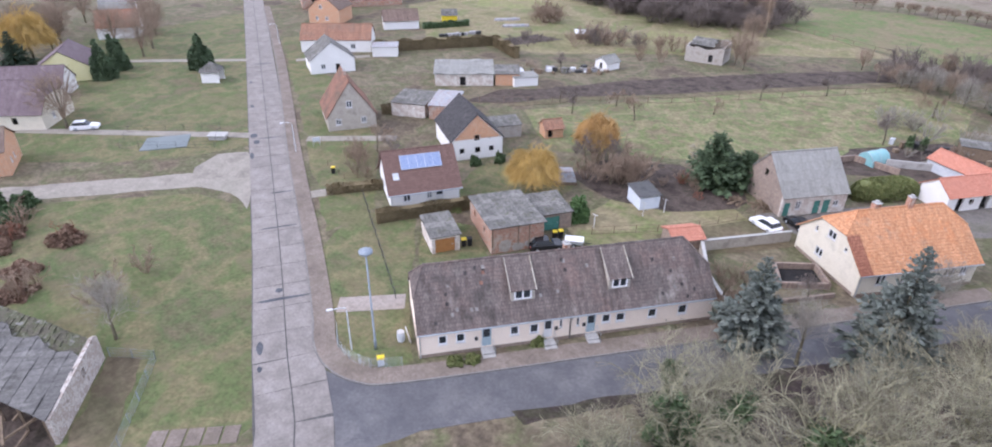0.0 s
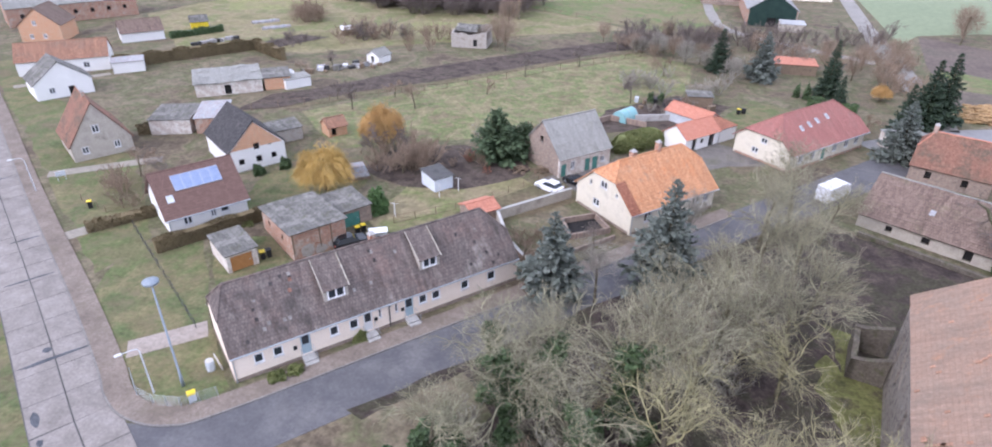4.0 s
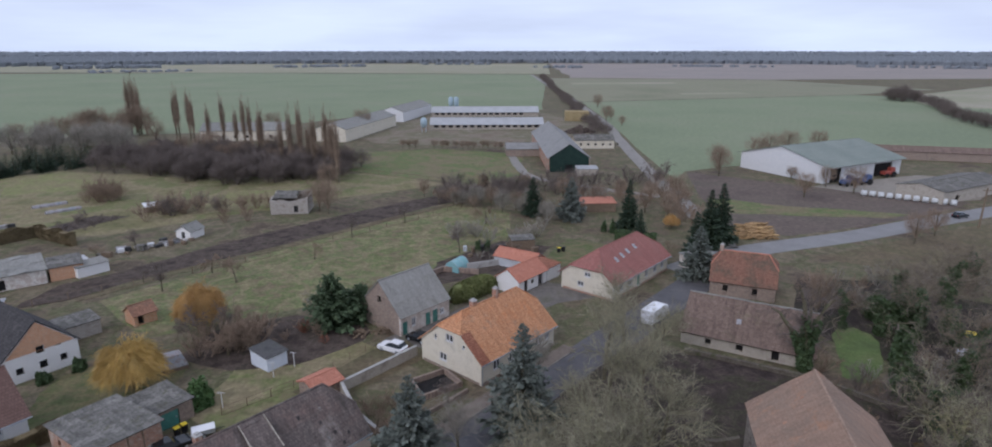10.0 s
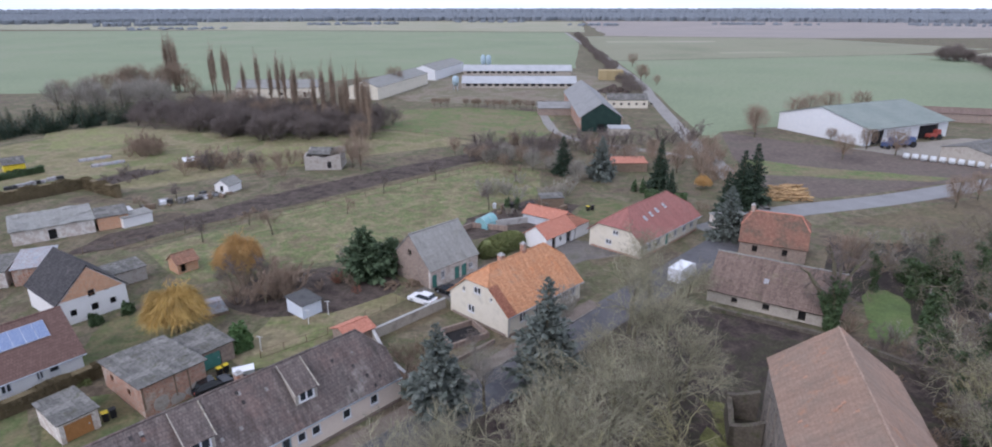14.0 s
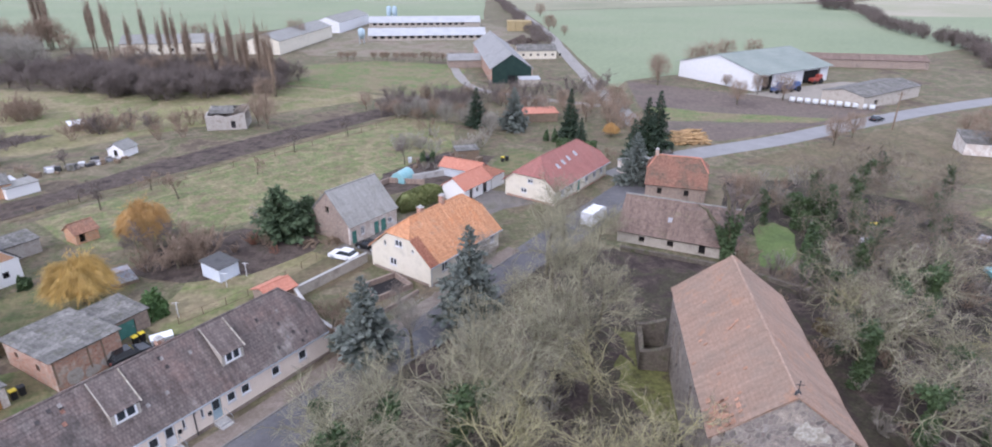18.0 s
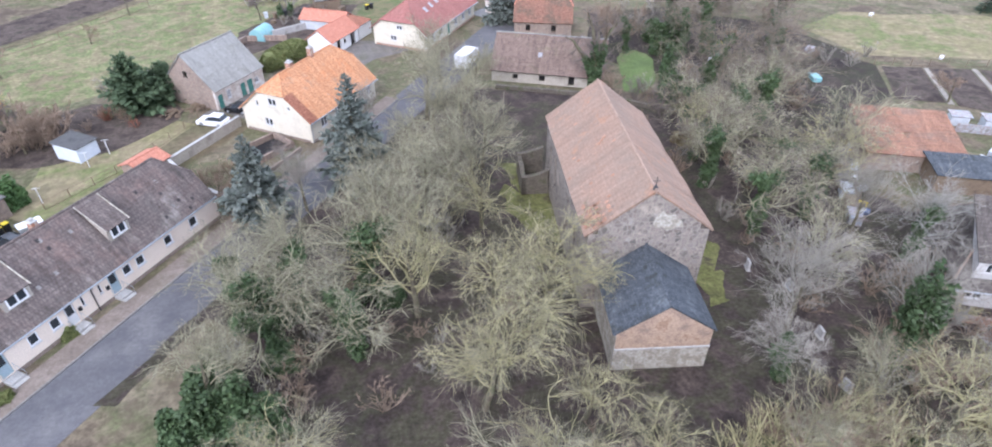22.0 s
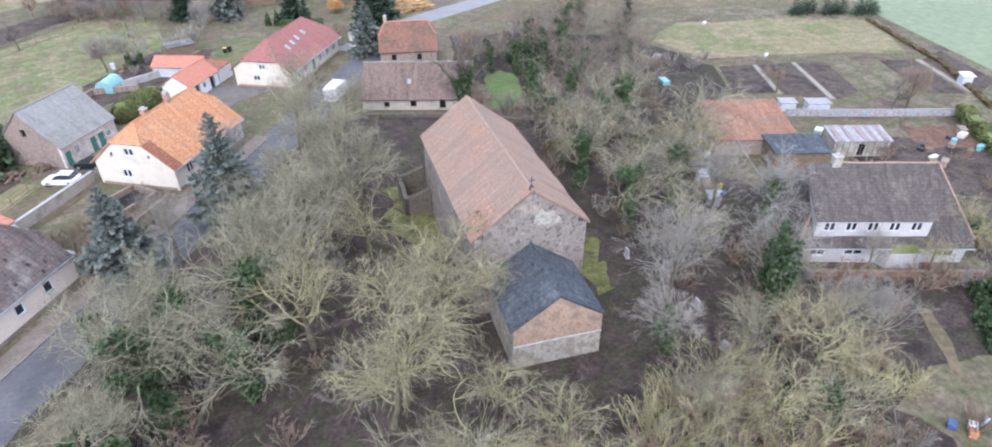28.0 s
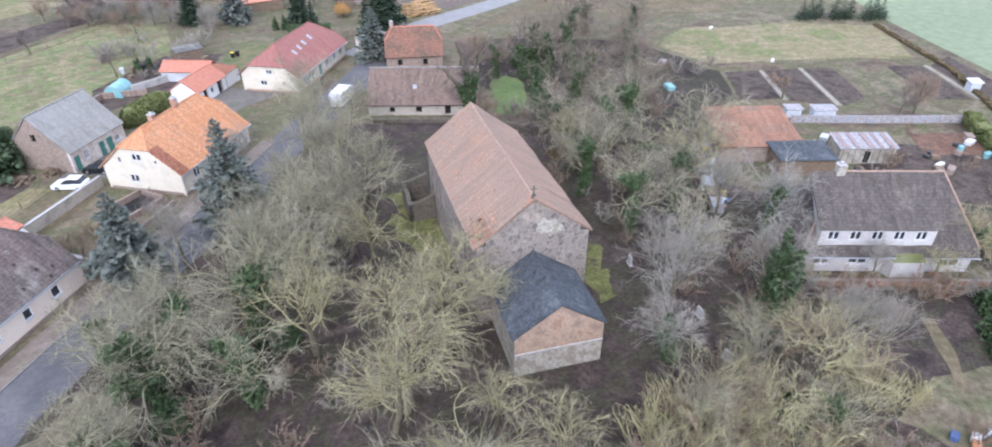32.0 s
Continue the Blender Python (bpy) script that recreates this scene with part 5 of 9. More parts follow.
ORH = (-3.53, 66.92, 50.11)
orange = house("farmhouse", "cream rendered house with a bright orange tiled half-hipped roof", "house", *ORH, 14.6, 10.54, 3.15, 7.5, M["cream"], M["ortile"], h0=0.59, sl=2.2, sr=1.75, oh=0.4, ohg=0.3,
               holes={"l": [("w", 4.5, 4.15, 1.3, 1.0), ("w", 3.35, 1.2, 1.25, 1.05), ("w", 7.4, 3.95, 0.42, 0.5, 0), ("w", 2.45, 3.75, 0.42, 0.7, 0)],
                      "f": [("w", 2.2, 1.2, 1.2, 1.3), ("w", 5.2, 1.2, 1.2, 1.3), ("d", 7.6, 0.3, 1.0, 2.1, M["wood"]), ("w", 10.6, 1.4, 1.25, 1.4), ("w", 12.6, 1.4, 0.9, 1.4)]}, chimneys=[(4.6, 5.6, 0.9, 0.7), (8.6, 5.3, 1.2, 0.6)], plinth=M["oldbrick"])
tanq = (7.5 - 3.15) / (10.54 / 2)
ang = math.atan(tanq)
part("old_tile_strip", slope_mesh("old_tile_strip", (5.27 * 0.59 + 0.4) / math.cos(ang), lambda v: 0.0, lambda v: 1.5, M["brtile"], 0.36, th=0.02, step=0.035, seed=5), orange, axes_m((-0.31, -0.42, 3.15 - 0.4 * tanq + 0.15), (1, 0, 0), (0, math.cos(ang), math.sin(ang))), "older brown-red tiles along the verge")

RED = (16.29, 93.57, 51.12)
red = house("red_roofed_house", "cream house with a wide dull red tiled half-hipped roof", "house", *RED, 19.6, 9.91, 3.1, 6.94, M["cream"], M["redtile"], h0=0.33, sl=3.4, sr=3.0, oh=0.55, ohg=0.4,
            holes={"l": [("w", 3.2, 1.1, 1.2, 0.9), ("w", 4.5, 3.0, 1.1, 0.85)], "f": [("w", 2.2, 1.0, 1.1, 1.2), ("w", 5.2, 1.0, 1.1, 1.2), ("d", 8.2, 0.2, 1.0, 2.1, M["greendoor"]), ("w", 11.0, 1.0, 1.1, 1.2), ("w", 14.2, 1.0, 1.1, 1.2), ("w", 17, 1.0, 1.1, 1.2)]}, plinth=M["brick"])
ta = (6.94 - 3.1) / (9.91 / 2)
for x, yy in ((5.2, 2.5), (7.4, 2.7), (9.6, 2.9), (12.4, 3.1)):
    sk = part("skylight", Bag().box(-0.34, -0.48, 0, 0.34, 0.48, 0.1, 0.02).mesh("skylight", M["sheet"]), red, axes_m((x, yy, 3.1 + yy * ta + 0.16), (1, 0, 0), (0, math.cos(math.atan(ta)), math.sin(math.atan(ta)))))
    part("pane", Bag().box(-0.26, -0.4, 0.12, 0.26, 0.4, 0.13).mesh("pane", M["polyc"]), sk)

house("barn", "old brick barn with a pale fibre-cement roof and green doors", "barn", -15.53, 80.0, 50.5, 9.6, 8.8, 3.0, 7.3, M["plaster"], M["asbest"], ohg=0.15, oh=0.3, gable=M["oldbrick"], gutter=False, course=1.1, step=0.02,
      holes={"f": [("d", 0.4, 0.0, 0.95, 2.0, M["greendoor"]), ("w", 2.1, 0.9, 0.75, 1.3), ("d", 4.8, 0.0, 1.0, 2.0, M["greendoor"]), ("d", 6.2, 0.0, 1.1, 2.0, M["greendoor"]), ("w", 7.7, 0.9, 0.85, 0.9)], "l": [("v", 3.9, 4.0, 0.8, 1.0)]})

CH = (27.3, 28.0, 78.4)
church = house("church", "old field-stone church with a weathered terracotta tiled roof", "church", *CH, 21.25, 10.1, 8.16, 12.0, M["stone"], M["chtile"], ohg=0.1, oh=0.3, gutter=False, sag=0.05, step=0.04, thick=0.8, caps=M["ridgepale"],
               holes={"b": [("v", 2.6, 3.0, 0.7, 3.0), ("v", 5.6, 3.0, 0.8, 3.4), ("v", 12.6, 2.6, 0.8, 3.6), ("v", 16.4, 2.6, 0.8, 3.4)], "f": [("v", 4, 2, 0.9, 2.4), ("v", 10, 2, 0.9, 2.4), ("v", 16, 2, 0.9, 2.4)]})
cross = part("roof_cross", Bag().tube([(0.35, 5.05, 12.05), (0.35, 5.05, 13.15)], 0.04, 6).tube([(0.35, 4.75, 12.82), (0.35, 5.35, 12.82)], 0.032, 6).mesh("roof_cross", M["iron"]), church)
part("finial", Bag().tube([(0.35, 5.05, 12.0), (0.35, 5.05, 12.2), (0.35, 5.05, 12.4)], [0.22, 0.2, 0.08], 8).mesh("finial", M["iron"]), cross)
pinkg = surf("tan_gable_render", [(0.3, 0.2, 0.14), (0.4, 0.29, 0.21), (0.33, 0.235, 0.175), (0.25, 0.19, 0.15)], 0.7, 5, 0.95, vary=0.28, bump=0.4, lo=0.36, hi=0.64)
part("plaster_patch", Bag().prism([(5.2, 8.9), (5.6, 8.5), (6.1, 8.55), (6.5, 8.1), (7.2, 8.5), (7.9, 8.45), (7.6, 9.1), (7.1, 9.3), (7.0, 9.8), (6.3, 9.7), (5.9, 10.2), (5.4, 9.6)], 0.0, 0.02).mesh("plaster_patch", M["annexren"]), church, axes_m((0, 10.1, 0), (0, -1, 0), (0, 0, 1)), "pale plaster patch on the gable")
# replaced and mossy tiles on the near corner of the roof
tile_me = {k: Bag().box(-0.12, -0.17, 0, 0.12, 0.17, 0.035, 0.01).mesh("roof_tile", m) for k, m in (("new", surf("fresh_orange_tile", [(0.37, 0.205, 0.135), (0.33, 0.19, 0.13)], 1.5, 8, 0.85, each=0.2)), ("moss", surf("mossy_tile", [(0.18, 0.14, 0.11), (0.22, 0.165, 0.13)], 1.5, 8, 0.95, each=0.3)))}
CT = random.Random(17)
chang = math.atan((12.0 - 8.16) / 5.05)
for k in range(64):
    v = min(6.0, abs(CT.gauss(0.9, 0.9)) + 0.25)
    x = abs(CT.gauss(1.3, 1.1)) + 0.1 if k < 52 else CT.uniform(0.1, 20)
    if k >= 52:
        v = CT.uniform(0.2, 5.8)
    v = round(v / 0.34) * 0.34
    part("roof_tile", tile_me["moss" if CT.random() < (0.22 if k < 52 else 0.0) else "new"], church, axes_m((round(x / 0.25) * 0.25, 10.4 - v * math.cos(chang), 8.16 - 0.3 * math.tan(chang) + 0.15 + v * math.sin(chang)), (-1, 0, 0), (0, -math.cos(chang), math.sin(chang))))
AX = (24.3, 21.1, 77)
annex = house("church_annex", "low church annex with a dark slate roof and a rendered gable", "church annex", *AX, 8.6, 7.5, 4.2, 6.8, M["annexren"], M["slate"], ohg=0.12, oh=0.25, gutter=False, sag=0.02, step=0.02, course=0.25, gable=M["annexren"])
part("gable_render", wall_bag([(0.05, 2.55), (7.45, 2.55), (7.45, 4.15), (3.75, 6.7), (0.05, 4.15)], [], 0.05).mesh("gable_render", pinkg), annex, axes_m((-0.055, 7.5, 0), (0, -1, 0), (0, 0, 1)), "pinkish flaking render on the gable")
part("ledge", Bag().box(-0.14, 0, 2.4, 0, 7.5, 2.55, 0.02).mesh("ledge", M["concrete"]), annex)
def ragged_wall(root, m, ln, tops, thick, material):
    """One broken-topped wall: tops gives its height from end to end."""
    n, bagw = len(tops) - 1, Bag()
    for k in range(n):
        x0, x1 = ln * k / n, ln * (k + 1) / n
        ring = [(x0, -0.2), (x1, -0.2), (x1, tops[k + 1]), (x0, tops[k])]
        bagw.poly([(a, b, 0) for a, b in ring]).poly([(a, b, -thick) for a, b in reversed(ring)]).poly([(x0, tops[k], 0), (x1, tops[k + 1], 0), (x1, tops[k + 1], -thick), (x0, tops[k], -thick)])
    bagw.poly([(0, -0.2, -thick), (0, -0.2, 0), (0, tops[0], 0), (0, tops[0], -thick)]).poly([(ln, -0.2, 0), (ln, -0.2, -thick), (ln, tops[n], -thick), (ln, tops[n], 0)])
    part("wall", bagw.mesh("wall", material), root, m)


# ruined porch beside the church
porch = thing("ruined_porch", pose(21.0, 47.9, 0, 0, 0, 78.4), "roofless low stone porch of the church", "ruin")
for m, ln, tops in ((axes_m((0, 3.0, 0), (0, -1, 0), (0, 0, 1)), 2.95, (2.2, 2.3, 2.6, 3.1)), (axes_m((5.0, 3.0, 0), (-1, 0, 0), (0, 0, 1)), 5.0, (2.6, 2.2, 2.4, 2.0, 2.2)), (axes_m((5.0, 0.0, 0), (0, 1, 0), (0, 0, 1)), 3.0, (3.4, 3.0, 2.7, 2.6))):
    ragged_wall(porch, m, ln, tops, 0.5, M["mossywall"])
# Floor in the darkest of the ground colours.
part("floor", Bag().box(0.6, 0.05, -0.1, 4.4, 2.4, 0.12).mesh("floor", M["scrubfloor"]), porch, None, "very dark floor inside the porch walls")

house("low_barn", "long low barn with a mossy brown tiled roof", "barn", 23.54, 79.47, -27.89, 16.5, 10.5, 2.0, 5.6, M["greyren"], M["mosstile"], ohg=0.25, oh=0.45, gutter=False, sag=0.06, step=0.045, caps=M["asbest"],
      holes={"f": [("v", 3.2, 0.5, 0.8, 0.8), ("v", 7.2, 0.5, 0.9, 0.9), ("v", 11.6, 0.2, 0.9, 1.5)]})
part("skylight", Bag().box(-0.3, -0.4, 0, 0.3, 0.4, 0.08).mesh("skylight", M["polyc"]), bpy.data.objects["low_barn"], axes_m((7.0, 2.2, 3.7), (1, 0, 0), (0, 0.82, 0.57)))
house("old_house", "old brick house with a rusty red half-hipped roof", "house", 32.84, 97.27, -21.57, 10.0, 8.4, 2.6, 6.5, M["oldbrick"], M["mossrust"], h0=0.5, sl=1.3, sr=1.4, gutter=False, sag=0.06, step=0.04, caps=M["salmon"], chimneys=[(1.2, 4.2, 1.0, 0.6)], holes={"f": [("v", 2, 0.8, 0.8, 1.1), ("v", 6.5, 0.8, 0.8, 1.1)]})
solar_house = house("solar_house", "small white house with brown tiles and solar panels", "house", -55.89, 48.3, 57.5, 9.4, 8.6, 2.5, 6.4, M["white"], M["soltile"], ohg=0.35, oh=0.5, sag=0.004, step=0.03,
                    holes={"f": [("w", 1.7, 0.75, 1.0, 1.15), ("w", 4.9, 0.85, 0.7, 1.2), ("d", 6.1, 0.2, 1.1, 2.0, M["paintw"], 2, True)], "l": [("w", 3, 1, 1, 1.2), ("w", 3.6, 3.7, 1, 1.1)]})
ts = (6.4 - 2.5) / 4.3
sp = part("solar_rack", Bag().box(0, 0, 0, 5.6, 2.1, 0.06, 0.01).mesh("solar_rack", M["sheet"]), solar_house, axes_m((2.0, 2.0, 2.5 + 2.0 * ts + 0.2), (1, 0, 0), (0, math.cos(math.atan(ts)), math.sin(math.atan(ts)))))
for k in range(5):
    part("solar_panel", Bag().box(0.03 + 1.115 * k, 0.04, 0.06, 1.1 + 1.115 * k, 2.06, 0.075).mesh("solar_panel", M["solar"]), sp)
part("skylight", Bag().box(-0.4, -0.5, 0, 0.4, 0.5, 0.1, 0.02).mesh("skylight", M["sheet"]), solar_house, axes_m((1.1, 1.4, 2.5 + 1.4 * ts + 0.16), (1, 0, 0), (0, math.cos(math.atan(ts)), math.sin(math.atan(ts)))))
house("brick_gabled_house", "white house with an orange brick gable and black tiles", "house", -56.0, 72.0, 147.5, 10.5, 8.2, 3.3, 7.2, M["white"], M["blacktile"], ohg=0.15, oh=0.3, gable=M["white"], gutter=False, sag=0.02,
      holes={"l": [("v", 1.2, 1.0, 0.8, 0.9), ("v", 3.6, 2.9, 0.9, 1.0), ("v", 3.7, 0.9, 0.9, 1.0), ("v", 6.0, 1.0, 0.8, 0.9), ("v", 5.6, 3.2, 0.7, 0.7)]})
part("brick_gable", wall_bag([(0.35, 3.35), (7.85, 3.35), (4.1, 7.05)], [(3.6, 3.36, 0.9, 0.54)], 0.05).mesh("brick_gable", M["orbrick"]), bpy.data.objects["brick_gabled_house"], axes_m((-0.055, 8.2, 0), (0, -1, 0), (0, 0, 1)))
house("red_gabled_house", "grey rendered house with a steep rusty red roof", "house", -80.7, 67.5, 149.7, 9.5, 8.2, 2.6, 8.4, M["greyren"], M["mossrust"], ohg=0.15, oh=0.3, gutter=False, sag=0.02, chimneys=[(4, 4.1, 0.7, 0.5)], holes={"l": [("w", 3.3, 3.9, 1.0, 1.2), ("w", 1.3, 1.0, 0.9, 1.1), ("w", 5.6, 1.0, 0.9, 1.1)]})
house("white_hut_house", "small white house with a dark grey roof", "house", -122.4, 82.9, -28, 8, 9.6, 3.0, 6.6, M["white"], M["felt"], ohg=0.15, oh=0.3, gutter=False, holes={"r": [("v", 5.4, 0.0, 1.0, 1.9), ("w", 2.2, 1.0, 1.0, 1.1)]})
house("long_white_house", "long white house with an orange tiled roof", "house", -133.3, 89.4, 42, 17, 8, 3.0, 5.9, M["white"], M["rusttile"], ohg=0.2, oh=0.3, gutter=False, holes={"f": [("w", 12, 0.8, 1.2, 1.2)]})
house("tan_house", "tan brick house with a brown roof", "house", -151.2, 115.3, 120, 10, 9.3, 4.2, 8.2, M["orbrick"], M["mosstile"], gutter=False, holes={"l": [("w", 2, 1, 0.9, 1.1), ("w", 5, 1, 0.9, 1.1), ("w", 3.4, 4.2, 0.9, 1.1)]})
house("brick_barn_long", "long red brick barn beside the road", "barn", -177.6, 121.5, 58.6, 32, 11, 5, 9, M["brick"], M["asbest"], gutter=False, holes={"f": [("v", 3 + 4.2 * k, 2.0, 1.0, 1.2) for k in range(7)]})
house("low_white_house", "low white outbuilding with a grey-brown roof", "house", -136.8, 119.4, 52, 9.8, 7, 2.4, 4.8, M["white"], M["mosstile"], gutter=False)
house("white_house", "white house with a grey-brown hipped roof and long white dormer", "house", 49.16, 21.43, -29.13, 16.1, 10.6, 2.5, 8.3, M["dullwhite"], M["greytile"], h0=0.02, sl=3.4, sr=2.2, oh=0.5, ohg=0.4, sag=0.03, caps=M["ridgepale"], chimneys=[(3.6, 5.2, 1.0, 0.8)],
      holes={"f": [("w", 0.8, 0.85, 1.6, 1.35), ("w", 4.2, 0.9, 1.9, 1.4), ("w", 13.0, 0.65, 2.1, 1.5)]})
wh = bpy.data.objects["white_house"]
for ob in wh.children:
    if ob.name.startswith("chimney"):
        ob.data.materials[0] = M["annexren"]
dm = part("dormer", wall_bag([(0, 0), (11.0, 0), (11.0, 2.0), (0, 2.0)], [(0.7 + 2.1 * k, 0.62, 1.15, 1.05) for k in range(5)], 0.2).mesh("dormer", M["dullwhite"]), wh, axes_m((0.9, 0.3, 2.9), (1, 0, 0), (0, 0, 1)))
for k in range(5):
    window_in(dm, Matrix(), 0.7 + 2.1 * k, 0.62, 1.15, 1.05, M["paintw"], 1, False)
for xx in (0, 10.8):
    part("cheek", Bag().poly([(xx, 0.1, -0.2), (xx, 1.98, -0.2), (xx, 5.3, -5.0)]).poly([(xx + 0.2, 0.1, -0.2), (xx + 0.2, 5.3, -5.0), (xx + 0.2, 1.98, -0.2)]).mesh("cheek", M["dullwhite"]), dm)
part("dormer_roof", slope_mesh("dormer_roof", 6.35, lambda v: 0, lambda v: 11.6, M["greytile"], 0.36, seed=3, sag=0.03), dm, axes_m((-0.3, 1.98, 0.35), (1, 0, 0), (0, 0.555, -0.832)))
bay = part("bay", Bag().prism([(7.6, 0), (8.1, -1.0), (11.3, -1.0), (11.8, 0)], 0, 1.7).mesh("bay", M["dullwhite"]), wh)
part("bay_top", Bag().prism([(7.7, -0.05), (8.2, -0.9), (11.2, -0.9), (11.7, -0.05)], 1.7, 2.35, 0.4).mesh("bay_top", M["hedge"]), bay, None, "green creeper on the bay roof")

# the left side of the green
house("yellow_house", "yellow house with a dark purple-brown roof", "house", -160.5, 43.5, -30, 11, 10, 3.0, 6.3, M["yellow"], M["purptile"], ohg=0.3, oh=0.4, gutter=False, sag=0.01, holes={"f": [("w", 3, 1, 1.1, 1.2), ("w", 6, 1, 1.1, 1.2)], "r": [("w", 5, 1, 1.1, 1.2)]})
house("old_farmhouse", "old white farmhouse with a brown tiled roof", "house", -130.0, 21.0, 45, 12, 10, 2.9, 7.2, M["cream"], M["purptile"], h0=0.5, sl=1.5, sr=1.5, gutter=False, sag=0.04, holes={"f": [("v", 2, 1, 0.9, 1.2), ("v", 7, 1, 0.9, 1.2)], "r": [("w", 3, 1, 0.9, 1.1), ("w", 6, 1, 0.9, 1.1)]})
house("white_gabled_house", "low white-gabled house with a purple-brown tiled roof", "house", -145.2, 29.6, 50, 11.4, 6.4, 2.6, 5.4, M["white"], M["purptile"], gutter=False, sag=0.04, holes={"f": [("v", 3, 1, 0.9, 1.1), ("v", 8, 1, 0.9, 1.1)]})
house("brick_shed_house", "orange brick outbuilding at the green", "barn", -108.7, 12.4, 64, 8, 8, 3.8, 6.0, M["orbrick"], M["mosstile"], gutter=False, holes={"r": [("w", 2, 1.2, 0.6, 0.9), ("w", 4, 1.2, 0.6, 0.9)]})
house("white_cottage", "small white cottage far up the road", "house", -182, 62, 60, 10, 8, 3, 6.5, M["white"], M["rusttile"], gutter=False)
house("roadside_house", "white house with a grey roof far up the road", "house", -200, 70, 60, 9, 8, 3, 6.5, M["white"], M["asbest"], gutter=False)
# the ruin with the torn grey roof
ruin = thing("ruined_shed", pose(-46.5, 5.2, 0, 0, 0, 140.2), "ruined plastered shed with a torn grey sheet roof", "ruin")
ruinwall = surf("stained_ruin_plaster", [(0.45, 0.41, 0.37), (0.36, 0.3, 0.26), (0.52, 0.48, 0.44), (0.28, 0.23, 0.2)], 0.8, 5, 0.95, vary=0.3, bump=0.5, lo=0.36, hi=0.64)
part("wall", wall_bag([(0, -0.2), (10, -0.2), (10, 2.7), (9.3, 3.0), (0, 2.65)], [(5.9, 1.4, 0.6, 0.8)], 0.35).mesh("wall", ruinwall), ruin, axes_m((0, 0, 0), (1, 0, 0), (0, 0, 1)))
part("wall", Bag().box(0, -0.15, -0.2, 13, 0.15, 2.3).mesh("wall", M["plaster"]), ruin, pose(9.8, 0.55, 0, 0, 0, 57))
ruinroof = masonry("grey_corrugated_sheets", (0.125, 0.12, 0.114), (0.165, 0.158, 0.15), (0.075, 0.072, 0.068), 2.4, 1.15, 0.03, [((0.22, 0.212, 0.2), 0.54, 0.66), ((0.09, 0.086, 0.076), 0.54, 0.66)], tint=0.3, streak=0.3)
tornm = surf("mossy_rubble", [(0.06, 0.058, 0.042), (0.11, 0.1, 0.075), (0.085, 0.09, 0.05), (0.22, 0.21, 0.19)], 0.9, 5, 0.95, vary=0.4, bump=0.7)
part("roof", slope_mesh("roof", 11.5, lambda v: 0.65 * v - 0.2, lambda v: 0.65 * v + 6.9 + 1.0 * math.sin(v * 1.7) * (0.4 + 0.05 * v), ruinroof, 1.15, th=0.06, sag=0.07, step=0.05, col=0.9, seed=4), ruin, axes_m((0, 0.2, 2.75), (1, 0, 0), (0, 0.999, 0.03)), "weathered grey corrugated sheets with a torn edge")
part("rubble_roof", slope_mesh("rubble_roof", 11, lambda v: 0.65 * v + 5.5, lambda v: 0.65 * v + 9.7, tornm, 0.6, th=0.05, sag=0.16, step=0.05, col=0.6, seed=9), ruin, axes_m((0, 0.3, 2.45), (1, 0, 0), (0, 0.999, 0.02)), "sagging mossy remains of the roof")
RR = random.Random(3)
for k in range(5):
    part("post", Bag().box(-0.09, -0.09, 0, 0.09, 0.09, 2.6).mesh("post", M["wood"]), ruin, pose(0.3 + 1.55 * k, 0.6 + 2.4 * k, 0, 0, 0, 20))
for k in range(12):
    part("fallen_beam", Bag().box(0, -0.09, -0.09, RR.uniform(2.5, 5), 0.09, 0.09).mesh("fallen_beam", M["wood"]), ruin, pose(RR.uniform(-4, 2), RR.uniform(0.5, 8), RR.uniform(0.5, 1.9), 0, RR.uniform(-30, 5), RR.uniform(0, 360)))
patch("rubble_floor", "dark rubble floor of the ruined shed", [(-46.8, 5.0), (-44.2, 2.0), (-56, -4.0), (-66, 5.0), (-54.5, 11.4)], M["soil"], 0.05, 0.4, 1.5)

# ---- sheds and outbuildings ----
shed("garage", "small garage with a felt roof and a brown wooden door", "garage", -43.83, 43.75, 58.7, 3.4, 5.2, 2.2, 2.45, M["plaster"], M["felt"], holes={"f": [("d", 0.4, 0, 2.4, 1.9, M["woodoor"], 3)]})
shed("brick_shed", "brick barn with a low grey patched felt roof", "barn", -38.51, 48.23, 56.67, 6.5, 9.4, 3.5, 3.0, M["brick"], M["felt"], oh=0.3, rough_roof=0.05, holes={"l": [("v", 2, 1.4, 0.7, 0.8), ("v", 6, 1.4, 0.7, 0.8)]})
brick_shed = bpy.data.objects["brick_shed"]
BS = random.Random(5)
for x0, w, h in ((0.9, 1.5, 1.9), (2.5, 1.6, 1.3), (4.2, 2.2, 1.7)):
    ring = [(x0 + w * 0.5 + w * 0.55 * math.cos(k * 0.524) * BS.uniform(0.75, 1.1), max(0.02, h * 0.45 + h * 0.5 * math.sin(k * 0.524) * BS.uniform(0.75, 1.15))) for k in range(12)]
    part("plaster_patch", Bag().prism(ring, 0, 0.012).mesh("plaster_patch", M["oldplaster"]), brick_shed, axes_m((0, 0, 0), (1, 0, 0), (0, 0, 1)), "flaking remains of grey render")
for x in (0.12, 3.3, 4.7):
    part("timber_post", Bag().box(-0.08, -0.03, 0.9, 0.08, 0.05, 3.4).mesh("timber_post", M["wood"]), brick_shed, pose(x, 0, 0))
shed("lean_to", "low lean-to with a grey roof and a blue-green door", "shed", -37.3, 56.3, 56.67, 4.2, 5.4, 2.3, 2.5, M["oldbrick"], M["felt"], rough_roof=0.05, holes={"f": [("d", 0.5, 0.0, 2.1, 1.9, M["greendoor"])]})
